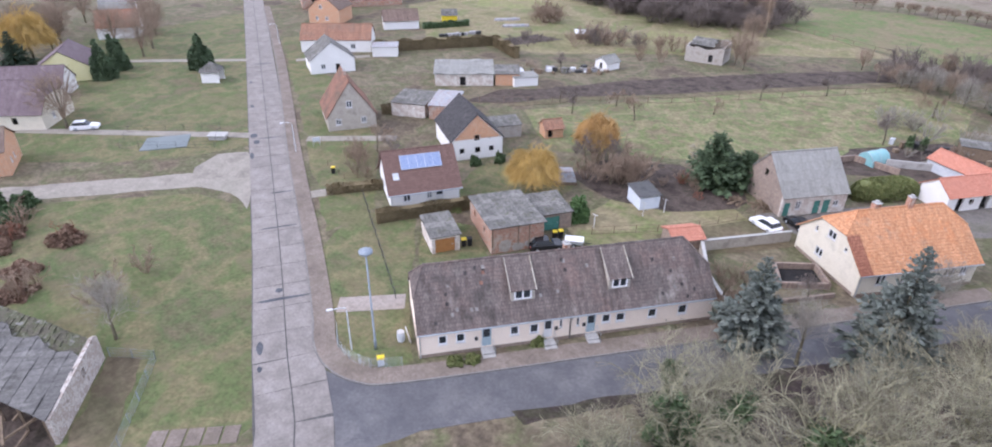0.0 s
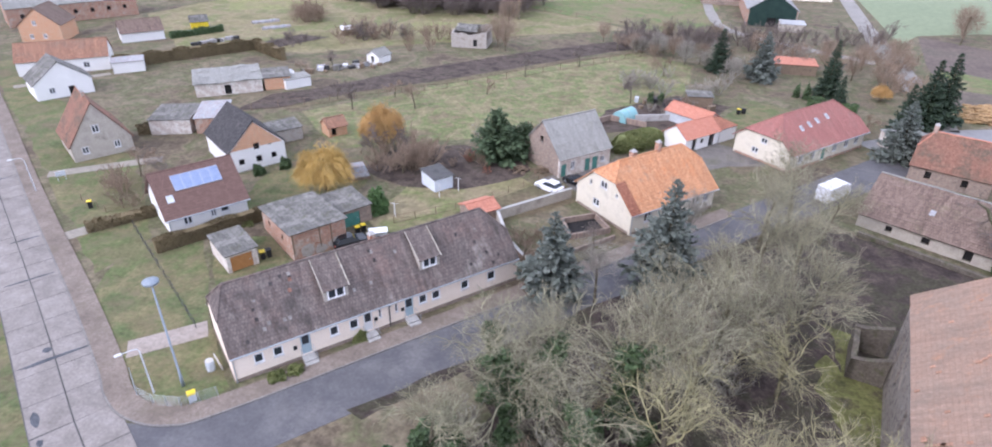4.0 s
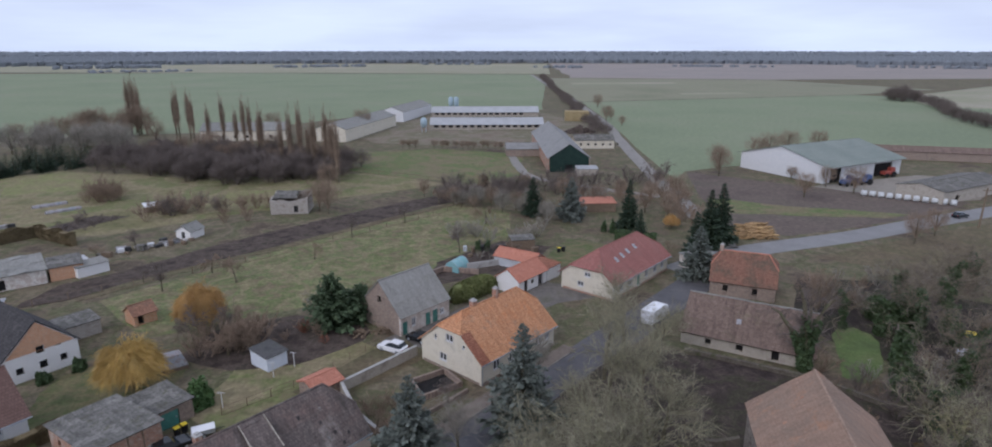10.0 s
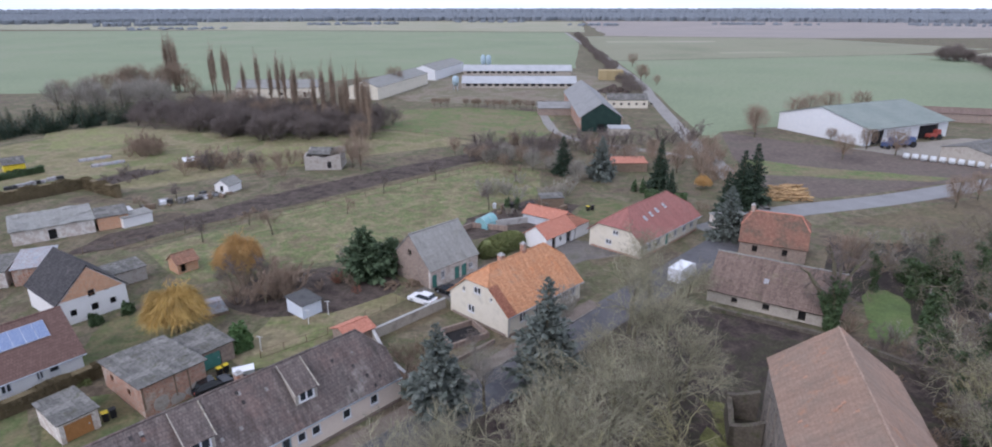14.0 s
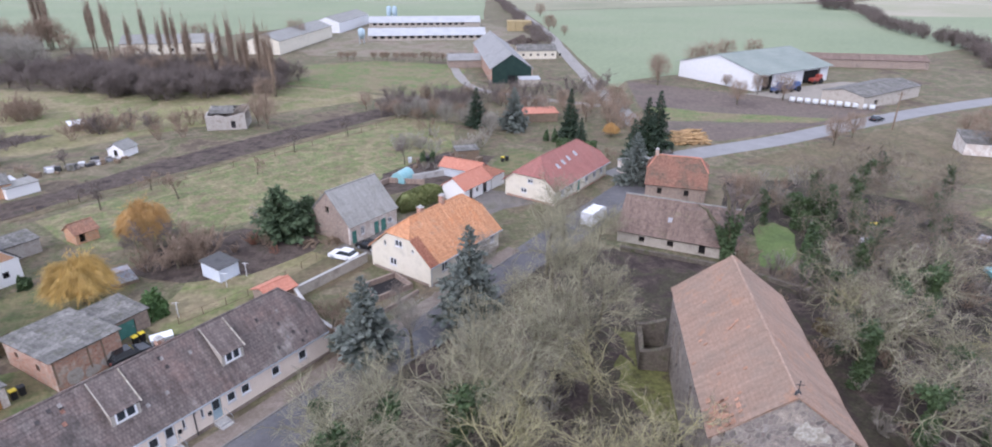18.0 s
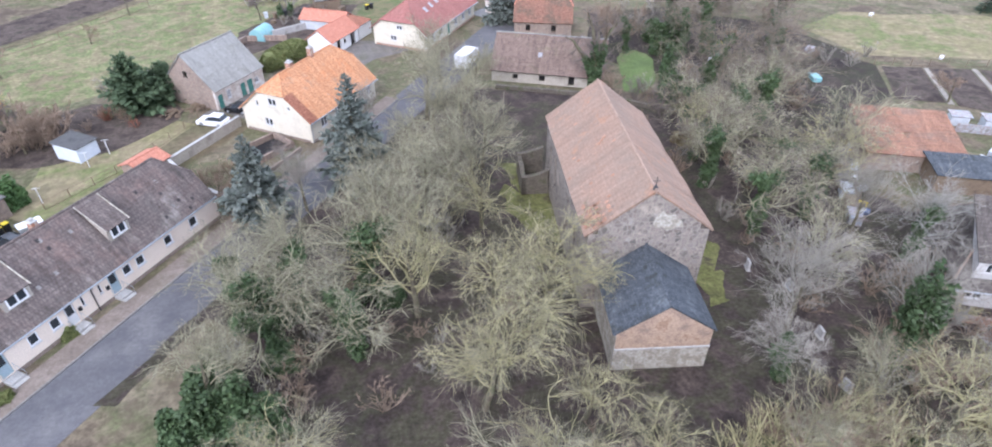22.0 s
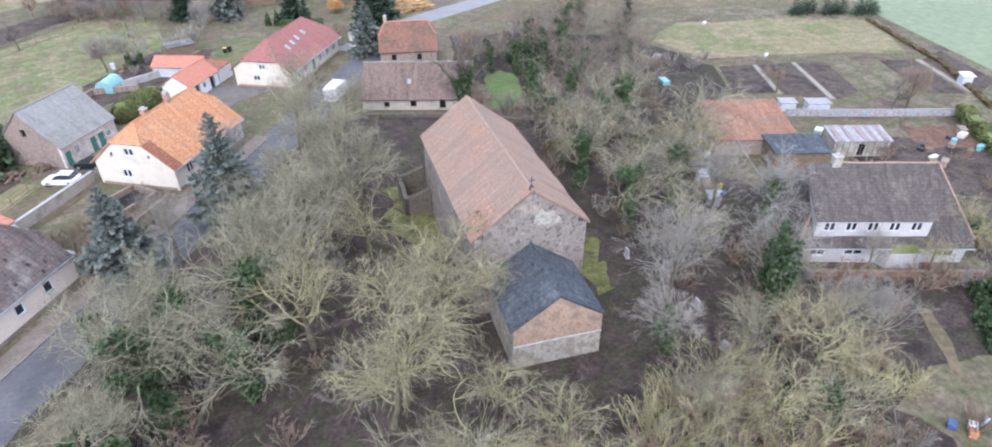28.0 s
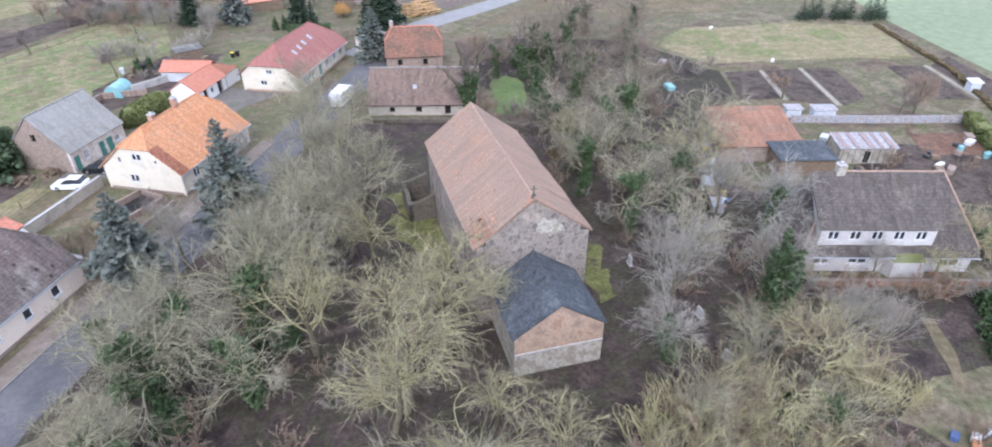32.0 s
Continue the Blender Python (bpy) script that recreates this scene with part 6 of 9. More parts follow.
shed("garden_hut", "little pale blue garden hut with a dark felt roof", "hut", -30.5, 69.6, 55, 2.9, 3.6, 1.9, 2.2, surf("pale_blue_paint", [(0.6, 0.66, 0.74), (0.68, 0.73, 0.8)], 1.2, 6, 0.6, vary=0.1), surf("dark_felt", [(0.06, 0.06, 0.062), (0.1, 0.1, 0.1), (0.08, 0.084, 0.075)], 0.7, 5, 0.95, vary=0.15))
shed("grey_shed", "low grey shed with a felt roof behind the white house", "shed", -62.5, 75.2, 55, 6.5, 3.6, 2.1, 2.5, M["oldplaster"], M["felt"], rough_roof=0.05)
house("brick_hut", "small orange brick hut with a red tiled roof", "hut", -54.9, 82.2, 55, 3.2, 3.0, 1.8, 2.8, M["orbrick"], M["rusttile"], gutter=False, holes={"f": [("v", 0.5, 0.2, 0.8, 1.5)]}, thick=0.2)
house("tiled_shed", "small shed with dull orange-red tiles", "shed", -22.4, 62.6, 50, 3.8, 3.2, 1.7, 2.3, M["oldbrick"], M["salmon"], gutter=False, thick=0.2)
house("red_garage", "white garage with a bright red tiled roof", "garage", 1.2, 95.8, 52, 8.0, 4.6, 2.4, 4.0, M["white"], M["salmon"], gutter=False, thick=0.25, holes={"f": [("v", 1.6, 0, 1.0, 2.0), ("v", 3.6, 0.9, 0.7, 0.8), ("v", 5.6, 0, 1.3, 2.1)]})
house("red_shed", "long grey shed with a bright red tiled roof", "shed", -3.2, 111.0, -32, 8.4, 4.0, 1.9, 3.0, M["sheet"], M["salmon"], gutter=False, thick=0.25)
shed("flat_shed", "low shed with a brown flat roof", "shed", 6.3, 102.4, 52, 4.0, 4.4, 2.3, 2.5, M["white"], M["brtile"])
shed("store_shed", "low weathered shed with a dark felt roof", "shed", 0.2, 119.6, 12, 4.6, 3, 2, 2.2, M["wood"], M["felt"])
shed("flat_barn", "ramshackle low barn with a sagging patched grey roof", "barn", -89.6, 91.3, 42, 12.2, 9, 2.5, 3.0, M["plaster"], M["asbest"], oh=0.3, rough_roof=0.2, holes={"f": [("v", 5.2, 0.1, 1.2, 1.8)]})
shed("flat_barn", "low brick barn with a grey felt roof", "barn", -80.3, 99.9, 40, 5, 6, 2.4, 2.7, M["orbrick"], M["felt"], rough_roof=0.05)
shed("sheet_shed", "shed with a pale corrugated roof", "shed", -76.4, 76.2, 30, 4.6, 8, 2.6, 2.9, M["brick"], M["polyc"])
shed("sheet_shed", "shed with a pale corrugated roof", "shed", -83, 73.2, 25, 6.4, 7, 2.5, 2.8, M["plaster"], M["felt"])
shed("garden_hut", "white garden hut with a pale roof", "hut", -76.6, 101.6, 56, 5.2, 3, 1.9, 2.1, M["white"], M["asbest"])
shed("garden_hut", "open hut with a white sheet roof", "hut", -79.4, 103.8, 50, 3, 3, 1.9, 2.1, M["wood"], M["paintw"])
house("garden_hut", "white garden hut with a pale sheet roof", "hut", -68.2, 124.9, 77, 4.2, 3.6, 1.8, 2.9, M["white"], M["asbest"], gutter=False, thick=0.15, holes={"l": [("v", 1.4, 0.0, 0.8, 1.6)]})
shed("garden_hut", "small dark hut with a white roof", "hut", -90.2, 146.2, 40, 3.2, 2.4, 1.6, 2.1, M["wood"], M["paintw"])
house("yellow_hut", "bright yellow garden hut with a dark roof", "hut", -131.2, 137.1, 46, 4.4, 4.4, 2.2, 3.4, M["yel"], M["felt"], gutter=False, thick=0.2)
for ax, ay in ((-121.9, 150.3), (-114.6, 145.1)):
    tunnel = thing("garden_tunnel", pose(ax, ay, 0, 0, 0, 49), "low garden tunnel of pale blue plastic sheet", "garden tunnel", "garden tunnels")
    part("sheet", Bag().tube([(k * 0.95, 0.06 * math.sin(k * 2.3), 0.05) for k in range(9)], [0.68, 0.75, 0.7, 0.78, 0.72, 0.7, 0.76, 0.72, 0.66], 12).mesh("sheet", M["polyc"]), tunnel)
    for k in range(0, 9, 2):
        part("hoop", Bag().tube([(k * 0.95, -0.8 * math.cos(b * math.pi / 8), 0.8 * math.sin(b * math.pi / 8)) for b in range(9)], 0.025, 5).mesh("hoop", M["iron"]), tunnel)
shed("flat_shed", "shed with a pale sheet roof", "shed", -117, 98, 45, 6, 4, 2.3, 2.5, M["white"], M["polyc"])
grey_ruin = thing("grey_ruin", pose(-59.0, 146.0, 0, 0, 0, 8), "roofless pale grey block building in the meadow", "ruin")
for m, ln, tops in ((axes_m((0, 0, 0), (1, 0, 0), (0, 0, 1)), 9.0, (4.2, 4.0, 4.3, 3.6, 3.9, 4.4, 4.5)), (axes_m((9, 0.3, 0), (0, 1, 0), (0, 0, 1)), 7.0, (4.5, 4.8, 4.4, 5.0, 4.9)), (axes_m((9, 7.6, 0), (-1, 0, 0), (0, 0, 1)), 9.0, (5.0, 5.2, 4.7, 5.1, 4.6, 5.0)), (axes_m((0, 7.3, 0), (0, -1, 0), (0, 0, 1)), 7.0, (5.0, 4.3, 4.6, 4.2))):
    ragged_wall(grey_ruin, m, ln, [v * 0.86 for v in tops], 0.3, M["oldplaster"])
# No hole in this wall: a near-black sheet paints its darkness.
part("opening", Bag().box(5.6, -0.012, 0.5, 6.6, 0.004, 2.1).mesh("opening", M["dark"]), grey_ruin)
part("rubble_floor", Bag().box(0.3, 0.3, -0.1, 8.7, 7.3, 0.5).mesh("rubble_floor", M["soil"]), grey_ruin)
part("roof_remnant", slope_mesh("roof_remnant", 4.6, lambda v: 0.3 * math.sin(v * 2), lambda v: 5.6 + 0.7 * math.sin(v * 3.1), M["felt"], 0.9, sag=0.15, step=0.02), grey_ruin, axes_m((0.2, 2.9, 3.4), (1, 0, 0), (0, 0.97, 0.2)), "sagging rest of the dark roof")
for k in range(4):
    part("rafter", Bag().tube([(6.3 + 0.7 * k, 0.1, 3.6), (6.4 + 0.7 * k, 7.5, 4.3)], 0.09, 4).mesh("rafter", M["wood"]), grey_ruin)
house("hut", "small white transformer hut with a dark pyramid roof", "hut", -127.2, 60.4, 41, 3.6, 3.4, 2.4, 3.8, M["white"], M["felt"], h0=0.02, sl=1.6, sr=1.6, gutter=False, thick=0.2)
shed("rust_shed", "large shed with a rusty orange tiled roof", "barn", 58.9, 42.6, -27, 10.8, 9.4, 2.2, 3.7, M["oldbrick"], M["rusttile"], course=0.36, step=0.03, rough_roof=0.04)
shed("grey_shed", "low shed with a grey sheet roof", "shed", 62.6, 36.2, -27, 7, 4.6, 2.2, 2.5, M["wood"], M["slate"], rough_roof=0.12)
lat = shed("sheet_shed", "white lattice shed with a rusty pale corrugated roof", "shed", 72.0, 34.9, -28, 7.2, 3.4, 2.2, 2.7, M["annexren"], M["polyc"], holes={"f": [("v", 3.2, 0.1, 0.8, 1.7)]})
for k in range(9):
    part("lattice_bar", Bag().box(0.3 + 0.8 * k, -0.05, 0.2, 0.38 + 0.8 * k, -0.01, 2.1).mesh("lattice_bar", M["felt"]), lat)
for k, x in enumerate((0.3, 1.9, 3.6, 5.0, 6.3)):
    part("rusty_sheet", Bag().box(0, 0, 0, (0.7, 0.5, 0.8, 0.45, 0.6)[k], 3.7, 0.012).mesh("rusty_sheet", M["rustsheet"]), lat, axes_m((x, -0.15, 2.2 + 0.15), (1, 0, 0), (0, 3.4, 0.5)), "rusty purple-grey roof sheet")
shed("garden_hut", "low hut with a white sheet roof", "hut", 81.5, 46.2, -28, 3.2, 1.6, 1.3, 1.45, M["sheet"], M["polyc"])
shed("garden_hut", "low hut with a white sheet roof", "hut", 78.2, 48.4, -28, 2.2, 1.4, 1.3, 1.45, M["sheet"], M["polyc"])
shed("garden_hut", "little white hut at the field edge", "hut", 112.6, 41.2, -28, 1.6, 1.4, 1.5, 1.7, M["sheet"], M["paintw"])
shed("orange_shed", "long shed with an orange tiled roof by the lane", "shed", 16, 150, 5, 10, 5, 2.2, 2.6, M["wood"], M["salmon"])
shed("carport", "carport with a pale flat roof", "carport", 33.5, 106.5, 25, 6, 5, 2.3, 2.5, M["plaster"], M["asbest"])
shed("white_shed", "white shed at the field edge", "shed", 108, 118, -20, 8, 6, 2.6, 4.0, M["plaster"], M["felt"])

# ---- the farm and the far fields ----
house("grain_hall", "large white farm hall with a grey-green sheet roof", "hall", 93.4, 185.5, 28.3, 37.6, 31.4, 5.4, 9.4, M["paintw"], M["hallroof"], ohg=0.5, oh=1.6, gutter=False, course=3, step=0.03, sag=0.0, holes={"f": [("v", 3, 0, 5, 4.2), ("v", 24, 0, 9, 4.2)]})
house("green_barn", "dark green boarded barn with a grey gabled roof", "barn", 25.6, 202.5, 93, 66, 13.6, 4.8, 9.3, M["brick"], M["barnroof"], gable=M["darkgreen"], ohg=0.3, oh=0.4, gutter=False, course=2, step=0.03, holes={"l": [("v", 5.5, 0, 2.6, 2.6)]})
for ox, oy in ((-41, 312), (-48, 374)):
    house("long_stable", "long low grey-walled stable with a pale sheet roof", "stable", ox, oy, 3, 57 if oy < 340 else 64, 10, 2.8, 5.4, M["greyren"], M["stableroof"], gutter=False, oh=0.8, course=3, step=0.02, sag=0.0, holes={"f": [("v", 2 + 3.6 * k, 1.0, 2.2, 1.2) for k in range(15)]})
house("store_building", "white farm store with a grey roof", "barn", -72, 268, 80, 62, 14, 5.5, 8.0, M["cream"], M["asbest"], gutter=False, course=3, sag=0.0)
house("store_building", "cream farm store with a grey roof behind the poplars", "barn", -136, 268, 8, 36, 13, 4.6, 7.4, M["cream"], M["asbest"], gutter=False, course=3, sag=0.0, holes={"f": [("v", 4 + 5 * k, 1.4, 1.4, 1.2) for k in range(6)]})
house("store_building", "white farm store with a grey roof", "barn", -60, 345, 80, 52, 14, 5.5, 8.0, M["paintw"], M["asbest"], gutter=False, course=3, sag=0.0)
house("low_farm_wing", "low yellow farm wing with small windows", "stable", 25.6, 252.6, 3, 16, 8, 3.4, 5.2, M["cream"], M["felt"], gutter=False, course=2, holes={"f": [("v", 2 + 3 * k, 1.2, 1.0, 0.9) for k in range(6)]})
house("farm_shed", "long low shed beyond the hall", "shed", 118, 236, -14, 60, 9, 3, 4.4, M["oldbrick"], M["mosstile"], gutter=False, course=2)
house("farm_shed", "low pale shed with a flat grey roof by the hall", "shed", 112, 160, 30, 32, 12, 3.4, 4.6, M["greyren"], M["felt"], gutter=False, course=2, holes={"f": [("v", 6, 0.5, 2, 1.4)]})
for sx, sy, h in ((-40, 412, 8), (-36.5, 412, 8), (-43, 304, 6)):
    silo = thing("feed_silo", pose(sx, sy, 0), "slim pale blue feed silo by the stables", "silo", "feed silos")
    part("silo_tank", Bag().tube([(0, 0, 2), (0, 0, 3.5), (0, 0, h), (0, 0, h + 1)], [0.5, 1.6, 1.6, 0.5], 12).mesh("silo_tank", M["bluedoor"], True), silo)
    for lx, ly in ((-1, -1), (1, -1), (1, 1), (-1, 1)):
        part("leg", Bag().tube([(lx, ly, 0), (lx, ly, 4)], 0.12, 5).mesh("leg", M["metal"]), silo)
heap = thing("straw_stack", pose(30, 352, 0), "stack of straw bales by the lane", "straw stack")
for k in range(36):
    part("bale", Bag().box(0, 0, 0, 4.2, 2.4, 1.3, 0.15).mesh("bale", surf("straw", [(0.32, 0.25, 0.13), (0.4, 0.32, 0.18)], 0.6, 5, 0.95) if k == 0 else bpy.data.materials["straw"]), heap, pose((k % 3) * 4.4, (k // 3 % 3) * 2.6, (k // 9) * 1.35))
muck = Bag()
for k in range(40):
    a, r = random.Random(k).uniform(0, 6.28), random.Random(k + 90).uniform(0, 7)
    z = (7 - r) * 0.4
    muck.tube([(r * math.cos(a), r * math.sin(a), -0.2), (r * math.cos(a) * 0.95, r * math.sin(a) * 0.95, z + 0.8)], [2.2, 0.5], 7)
lone("muck_heap", muck.mesh("muck_heap", M["soil"]), pose(33, 304, 0), "dark heap of manure beside the lane", "heap")
for x, y, rz, mt, lb in ((99.5, 183.5, 30, M["blue"], "blue tractor parked beside the farm hall"), (105.5, 185.5, 10, M["blue"], "blue trailer parked beside the farm hall"), (119.5, 197.5, 20, M["redp"], "red farm machine by the hall")):
    tr = thing("farm_machine", pose(x, y, 0, 0, 0, rz), lb, "tractor", "farm machines")
    part("body", Bag().box(-2.4, -0.9, 0.8, 1.0, 0.9, 1.9, 0.12).mesh("body", mt), tr)
    part("cab", Bag().prism([(0.2, -0.8), (2.0, -0.8), (2.0, 0.8), (0.2, 0.8)], 1.6, 3.0, 0.15).mesh("cab", mt), tr)
    for wx, r in ((-1.6, 0.6), (1.2, 0.9)):
        for wy in (-1.0, 1.0):
            part("wheel", Bag().tube([(wx, wy - 0.22, r), (wx, wy + 0.22, r)], r, 14).mesh("wheel", M["tyre"]), tr)

for k in range(11):
    bale = thing("silage_bale", pose(97.5 + 1.7 * k, 170.5 - 1.1 * k, 0.75, 0, 0, -33), "round silage bale wrapped in pale plastic", "bale", "silage bales")
    part("bale_body", Bag().tube([(-0.7, 0, 0), (-0.6, 0, 0), (0.6, 0, 0), (0.7, 0, 0)], [0.62, 0.75, 0.75, 0.62], 14).mesh("bale_body", M["silage"], True), bale)
house("farm_wing", "low grey-roofed wing beside the green barn", "barn", -2.0, 233.0, 4, 14, 7, 2.8, 4.6, M["oldbrick"], M["barnroof"], gutter=False, course=2)
shed("pale_hut", "small pale hut beside the dark barn", "hut", 21.0, 196.0, 4, 6.5, 4, 2.2, 2.6, M["greyren"], M["stableroof"])

# ---- trees ----
def unit(v):
    return v / np.maximum(np.linalg.norm(v, axis=-1, keepdims=True), 1e-9)


def grow(rng, base, way, length, radius, segs, wander, lift, taper=0.45):
    """Polylines for many branches at once."""
    n = len(base)
    pts, rad = [base], [radius]
    d = way.copy()
    for k in range(segs):
        d = unit(d + rng.normal(0, wander, (n, 3)) + np.array([0, 0, 1.0]) * lift)
        pts.append(pts[-1] + d * (length / segs)[:, None])
        rad.append(radius * (1 - (1 - taper) * (k + 1) / segs))
    return np.stack(pts, 1), np.stack(rad, 1)


def bud(rng, pts, rad, length, count, t0, spread, ratio, thin, t1=1.0):
    """Where the next branches leave these, and how."""
    n, k = pts.shape[0], pts.shape[1] - 1
    par = np.repeat(np.arange(n), count)
    t = rng.uniform(t0, t1, len(par)) * k
    i = np.minimum(t.astype(int), k - 1)
    f = (t - i)[:, None]
    a, b = pts[par, i], pts[par, i + 1]
    d = unit(b - a)
    side = unit(np.cross(d, rng.normal(0, 1, d.shape)))
    ang = rng.uniform(spread[0], spread[1], len(par))[:, None]
    way = unit(d * np.cos(ang) + side * np.sin(ang))
    ln = length[par] * rng.uniform(ratio * 0.7, ratio * 1.25, len(par)) * (1.15 - 0.45 * t / k)
    r = (rad[par, i] * (1 - f[:, 0]) + rad[par, i + 1] * f[:, 0]) * thin
    return a * (1 - f) + b * f, way, ln, r


def skin(chunks, sides):
    """Tubes round polylines: verts, faces."""
    V, F, at = [], [], 0
    for (pts, rad), s in zip(chunks, sides):
        n, k = pts.shape[:2]
        d = np.empty_like(pts)
        d[:, 1:-1], d[:, 0], d[:, -1] = pts[:, 2:] - pts[:, :-2], pts[:, 1] - pts[:, 0], pts[:, -1] - pts[:, -2]
        d = unit(d)
        ref = np.where(np.abs(d[..., 2:3]) < 0.9, np.array([0, 0, 1.0]), np.array([1.0, 0, 0]))
        a = unit(np.cross(d, ref))
        b = np.cross(d, a)
        th = np.arange(s) * math.tau / s
        ring = pts[:, :, None] + rad[:, :, None, None] * (a[:, :, None] * np.cos(th)[:, None] + b[:, :, None] * np.sin(th)[:, None])
        V.append(ring.reshape(-1, 3))
        idx = at + np.arange(n * k * s).reshape(n, k, s)
        q = np.stack([idx[:, :-1], idx[:, 1:], np.roll(idx[:, 1:], -1, 2), np.roll(idx[:, :-1], -1, 2)], -1)
        F.append(q.reshape(-1, 4))
        at += n * k * s
    return np.concatenate(V), np.concatenate(F)


def spikes(rng, pts, rad, way):
    """A tapering V-shaped twig from each base to its tip."""
    n = len(pts)
    a, tip = pts[:, 0], pts[:, -1]
    d = unit(tip - a)
    u = unit(np.cross(d, rng.normal(0, 1, (n, 3))))
    v = np.cross(d, u)
    r = rad[:, 0:1]
    V = np.stack([a - u * r, a + v * r * 0.9, a + u * r, tip], 1).reshape(-1, 3)
    i = np.arange(n)[:, None] * 4
    return V, np.concatenate([i + np.array([[0, 1, 3]]), i + np.array([[1, 2, 3]])])


def fast_mesh(name, V, F, material, smooth=False):
    me = bpy.data.meshes.new(name)
    me.vertices.add(len(V))
    me.vertices.foreach_set("co", np.ascontiguousarray(V, dtype=np.float32).ravel())
    k = F.shape[1]
    me.loops.add(F.size)
    me.loops.foreach_set("vertex_index", F.astype(np.int32).ravel())
    me.polygons.add(len(F))
    me.polygons.foreach_set("loop_start", np.arange(0, F.size, k, dtype=np.int32))
    me.polygons.foreach_set("loop_total", np.full(len(F), k, dtype=np.int32))
    me.update(calc_edges=True)
    me.validate()
    me.materials.append(material)
    return me


def leaves(rng, centres, size, flat=0.6, stretch=1.6):
    """A small diamond leaf at each centre."""
    n = len(centres)
    a = unit(rng.normal(0, 1, (n, 3)) * np.array([1, 1, flat]))
    b = unit(np.cross(a, rng.normal(0, 1, (n, 3))))
    s = size * rng.uniform(0.6, 1.3, (n, 1))
    V = np.stack([centres - a * s * stretch, centres - b * s, centres + a * s * stretch, centres + b * s], 1).reshape(-1, 3)
    return V, np.arange(4 * n).reshape(n, 4)


def bare_tree(seed, trunk_h, counts=(15, 8, 5, 5), bark="bark", twig="twig", lift=0.05, first=6.4, r0=0.3, droop=0.0, ivy=0, lean=0.05, tw=0.014, rise=(0.4, 1.0), hang=0.7, fine="twigf", low=0.35, crook=0.2, limb=0.38, sides=(5, 3, 3)):
    """Meshes of a leafless tree: trunk, crown of crooked branches and fine twigs, and ivy up the trunk if asked for. rise: how far the limbs lean out."""
    rng = np.random.default_rng(seed)
    one = np.ones(1)
    P0, R0 = grow(rng, np.zeros((1, 3)), unit(np.array([[rng.normal(0, lean), rng.normal(0, lean), 1.0]])), one * trunk_h * 1.7, one * r0, 7, 0.05, 0.05, 0.3)
    b1 = bud(rng, P0, R0, one * first, counts[0], low, rise, 1.0, limb)
    P1, R1_ = grow(rng, *b1, 9, crook, lift, 0.2)
    b2 = bud(rng, P1, R1_, b1[2], counts[1], 0.15, (0.35, 0.95), 0.5, 0.62)
    P2, R2_ = grow(rng, b2[0], b2[1], b2[2], np.maximum(b2[3] * 0.85, tw * 1.7), 4, crook, lift - droop * 0.5, 0.4)
    b3 = bud(rng, P2, R2_, b2[2], counts[2], 0.15, (0.35, 0.95), 0.55, 0.66)
    P3, R3 = grow(rng, b3[0], b3[1], b3[2], np.maximum(b3[3] * 0.8, tw * 1.1), 2, crook, lift - droop)
    b4 = bud(rng, P3, R3, b3[2], counts[3], 0.2, (0.35, 0.9), hang, 0.6)
    P4, R4 = grow(rng, b4[0], b4[1], b4[2], np.full(len(b4[3]), tw * 0.6), 1, 0.15, lift - droop * 1.5, 0.6)
    trunk = fast_mesh("trunk", *skin([(P0, R0)], (7,)), M[bark])
    crown = fast_mesh("crown", *skin([(P1, R1_), (P2, R2_), (P3, R3)], sides), M[twig])
    out = {"trunk": trunk, "crown": crown, "twig_mass": fast_mesh("twig_mass", *spikes(rng, P4, R4 * 1.35, None), M[fine])}
    if ivy:
        t = rng.uniform(0, 1.0, ivy)
        src = [P0[0]] + [P1[k] for k in range(min(4, len(P1)))]
        pick = rng.integers(0, len(src), ivy)
        pick[rng.uniform(0, 1, ivy) < 0.6] = 0
        c = np.empty((ivy, 3))
        for s in range(len(src)):
            w = np.where(pick == s)[0]
            x = t[w] * (len(src[s]) - 1) * (1.0 if s == 0 else 0.3)
            i = np.minimum(x.astype(int), len(src[s]) - 2)
            c[w] = src[s][i] + (src[s][i + 1] - src[s][i]) * (x - i)[:, None]
        reach = 0.75 + 0.35 * np.sin(c[:, 2:3] * 1.9 + seed) * np.sin(c[:, 2:3] * 0.7)
        c += unit(rng.normal(0, 1, (ivy, 3)) * np.array([1, 1, 0.7])) * rng.uniform(0.1, 1.0, (ivy, 1)) * reach
        c[:, 2] = np.maximum(c[:, 2], 0.1)
        out["ivy"] = fast_mesh("ivy", *leaves(rng, c, 0.13), M["ivy"])
    return out


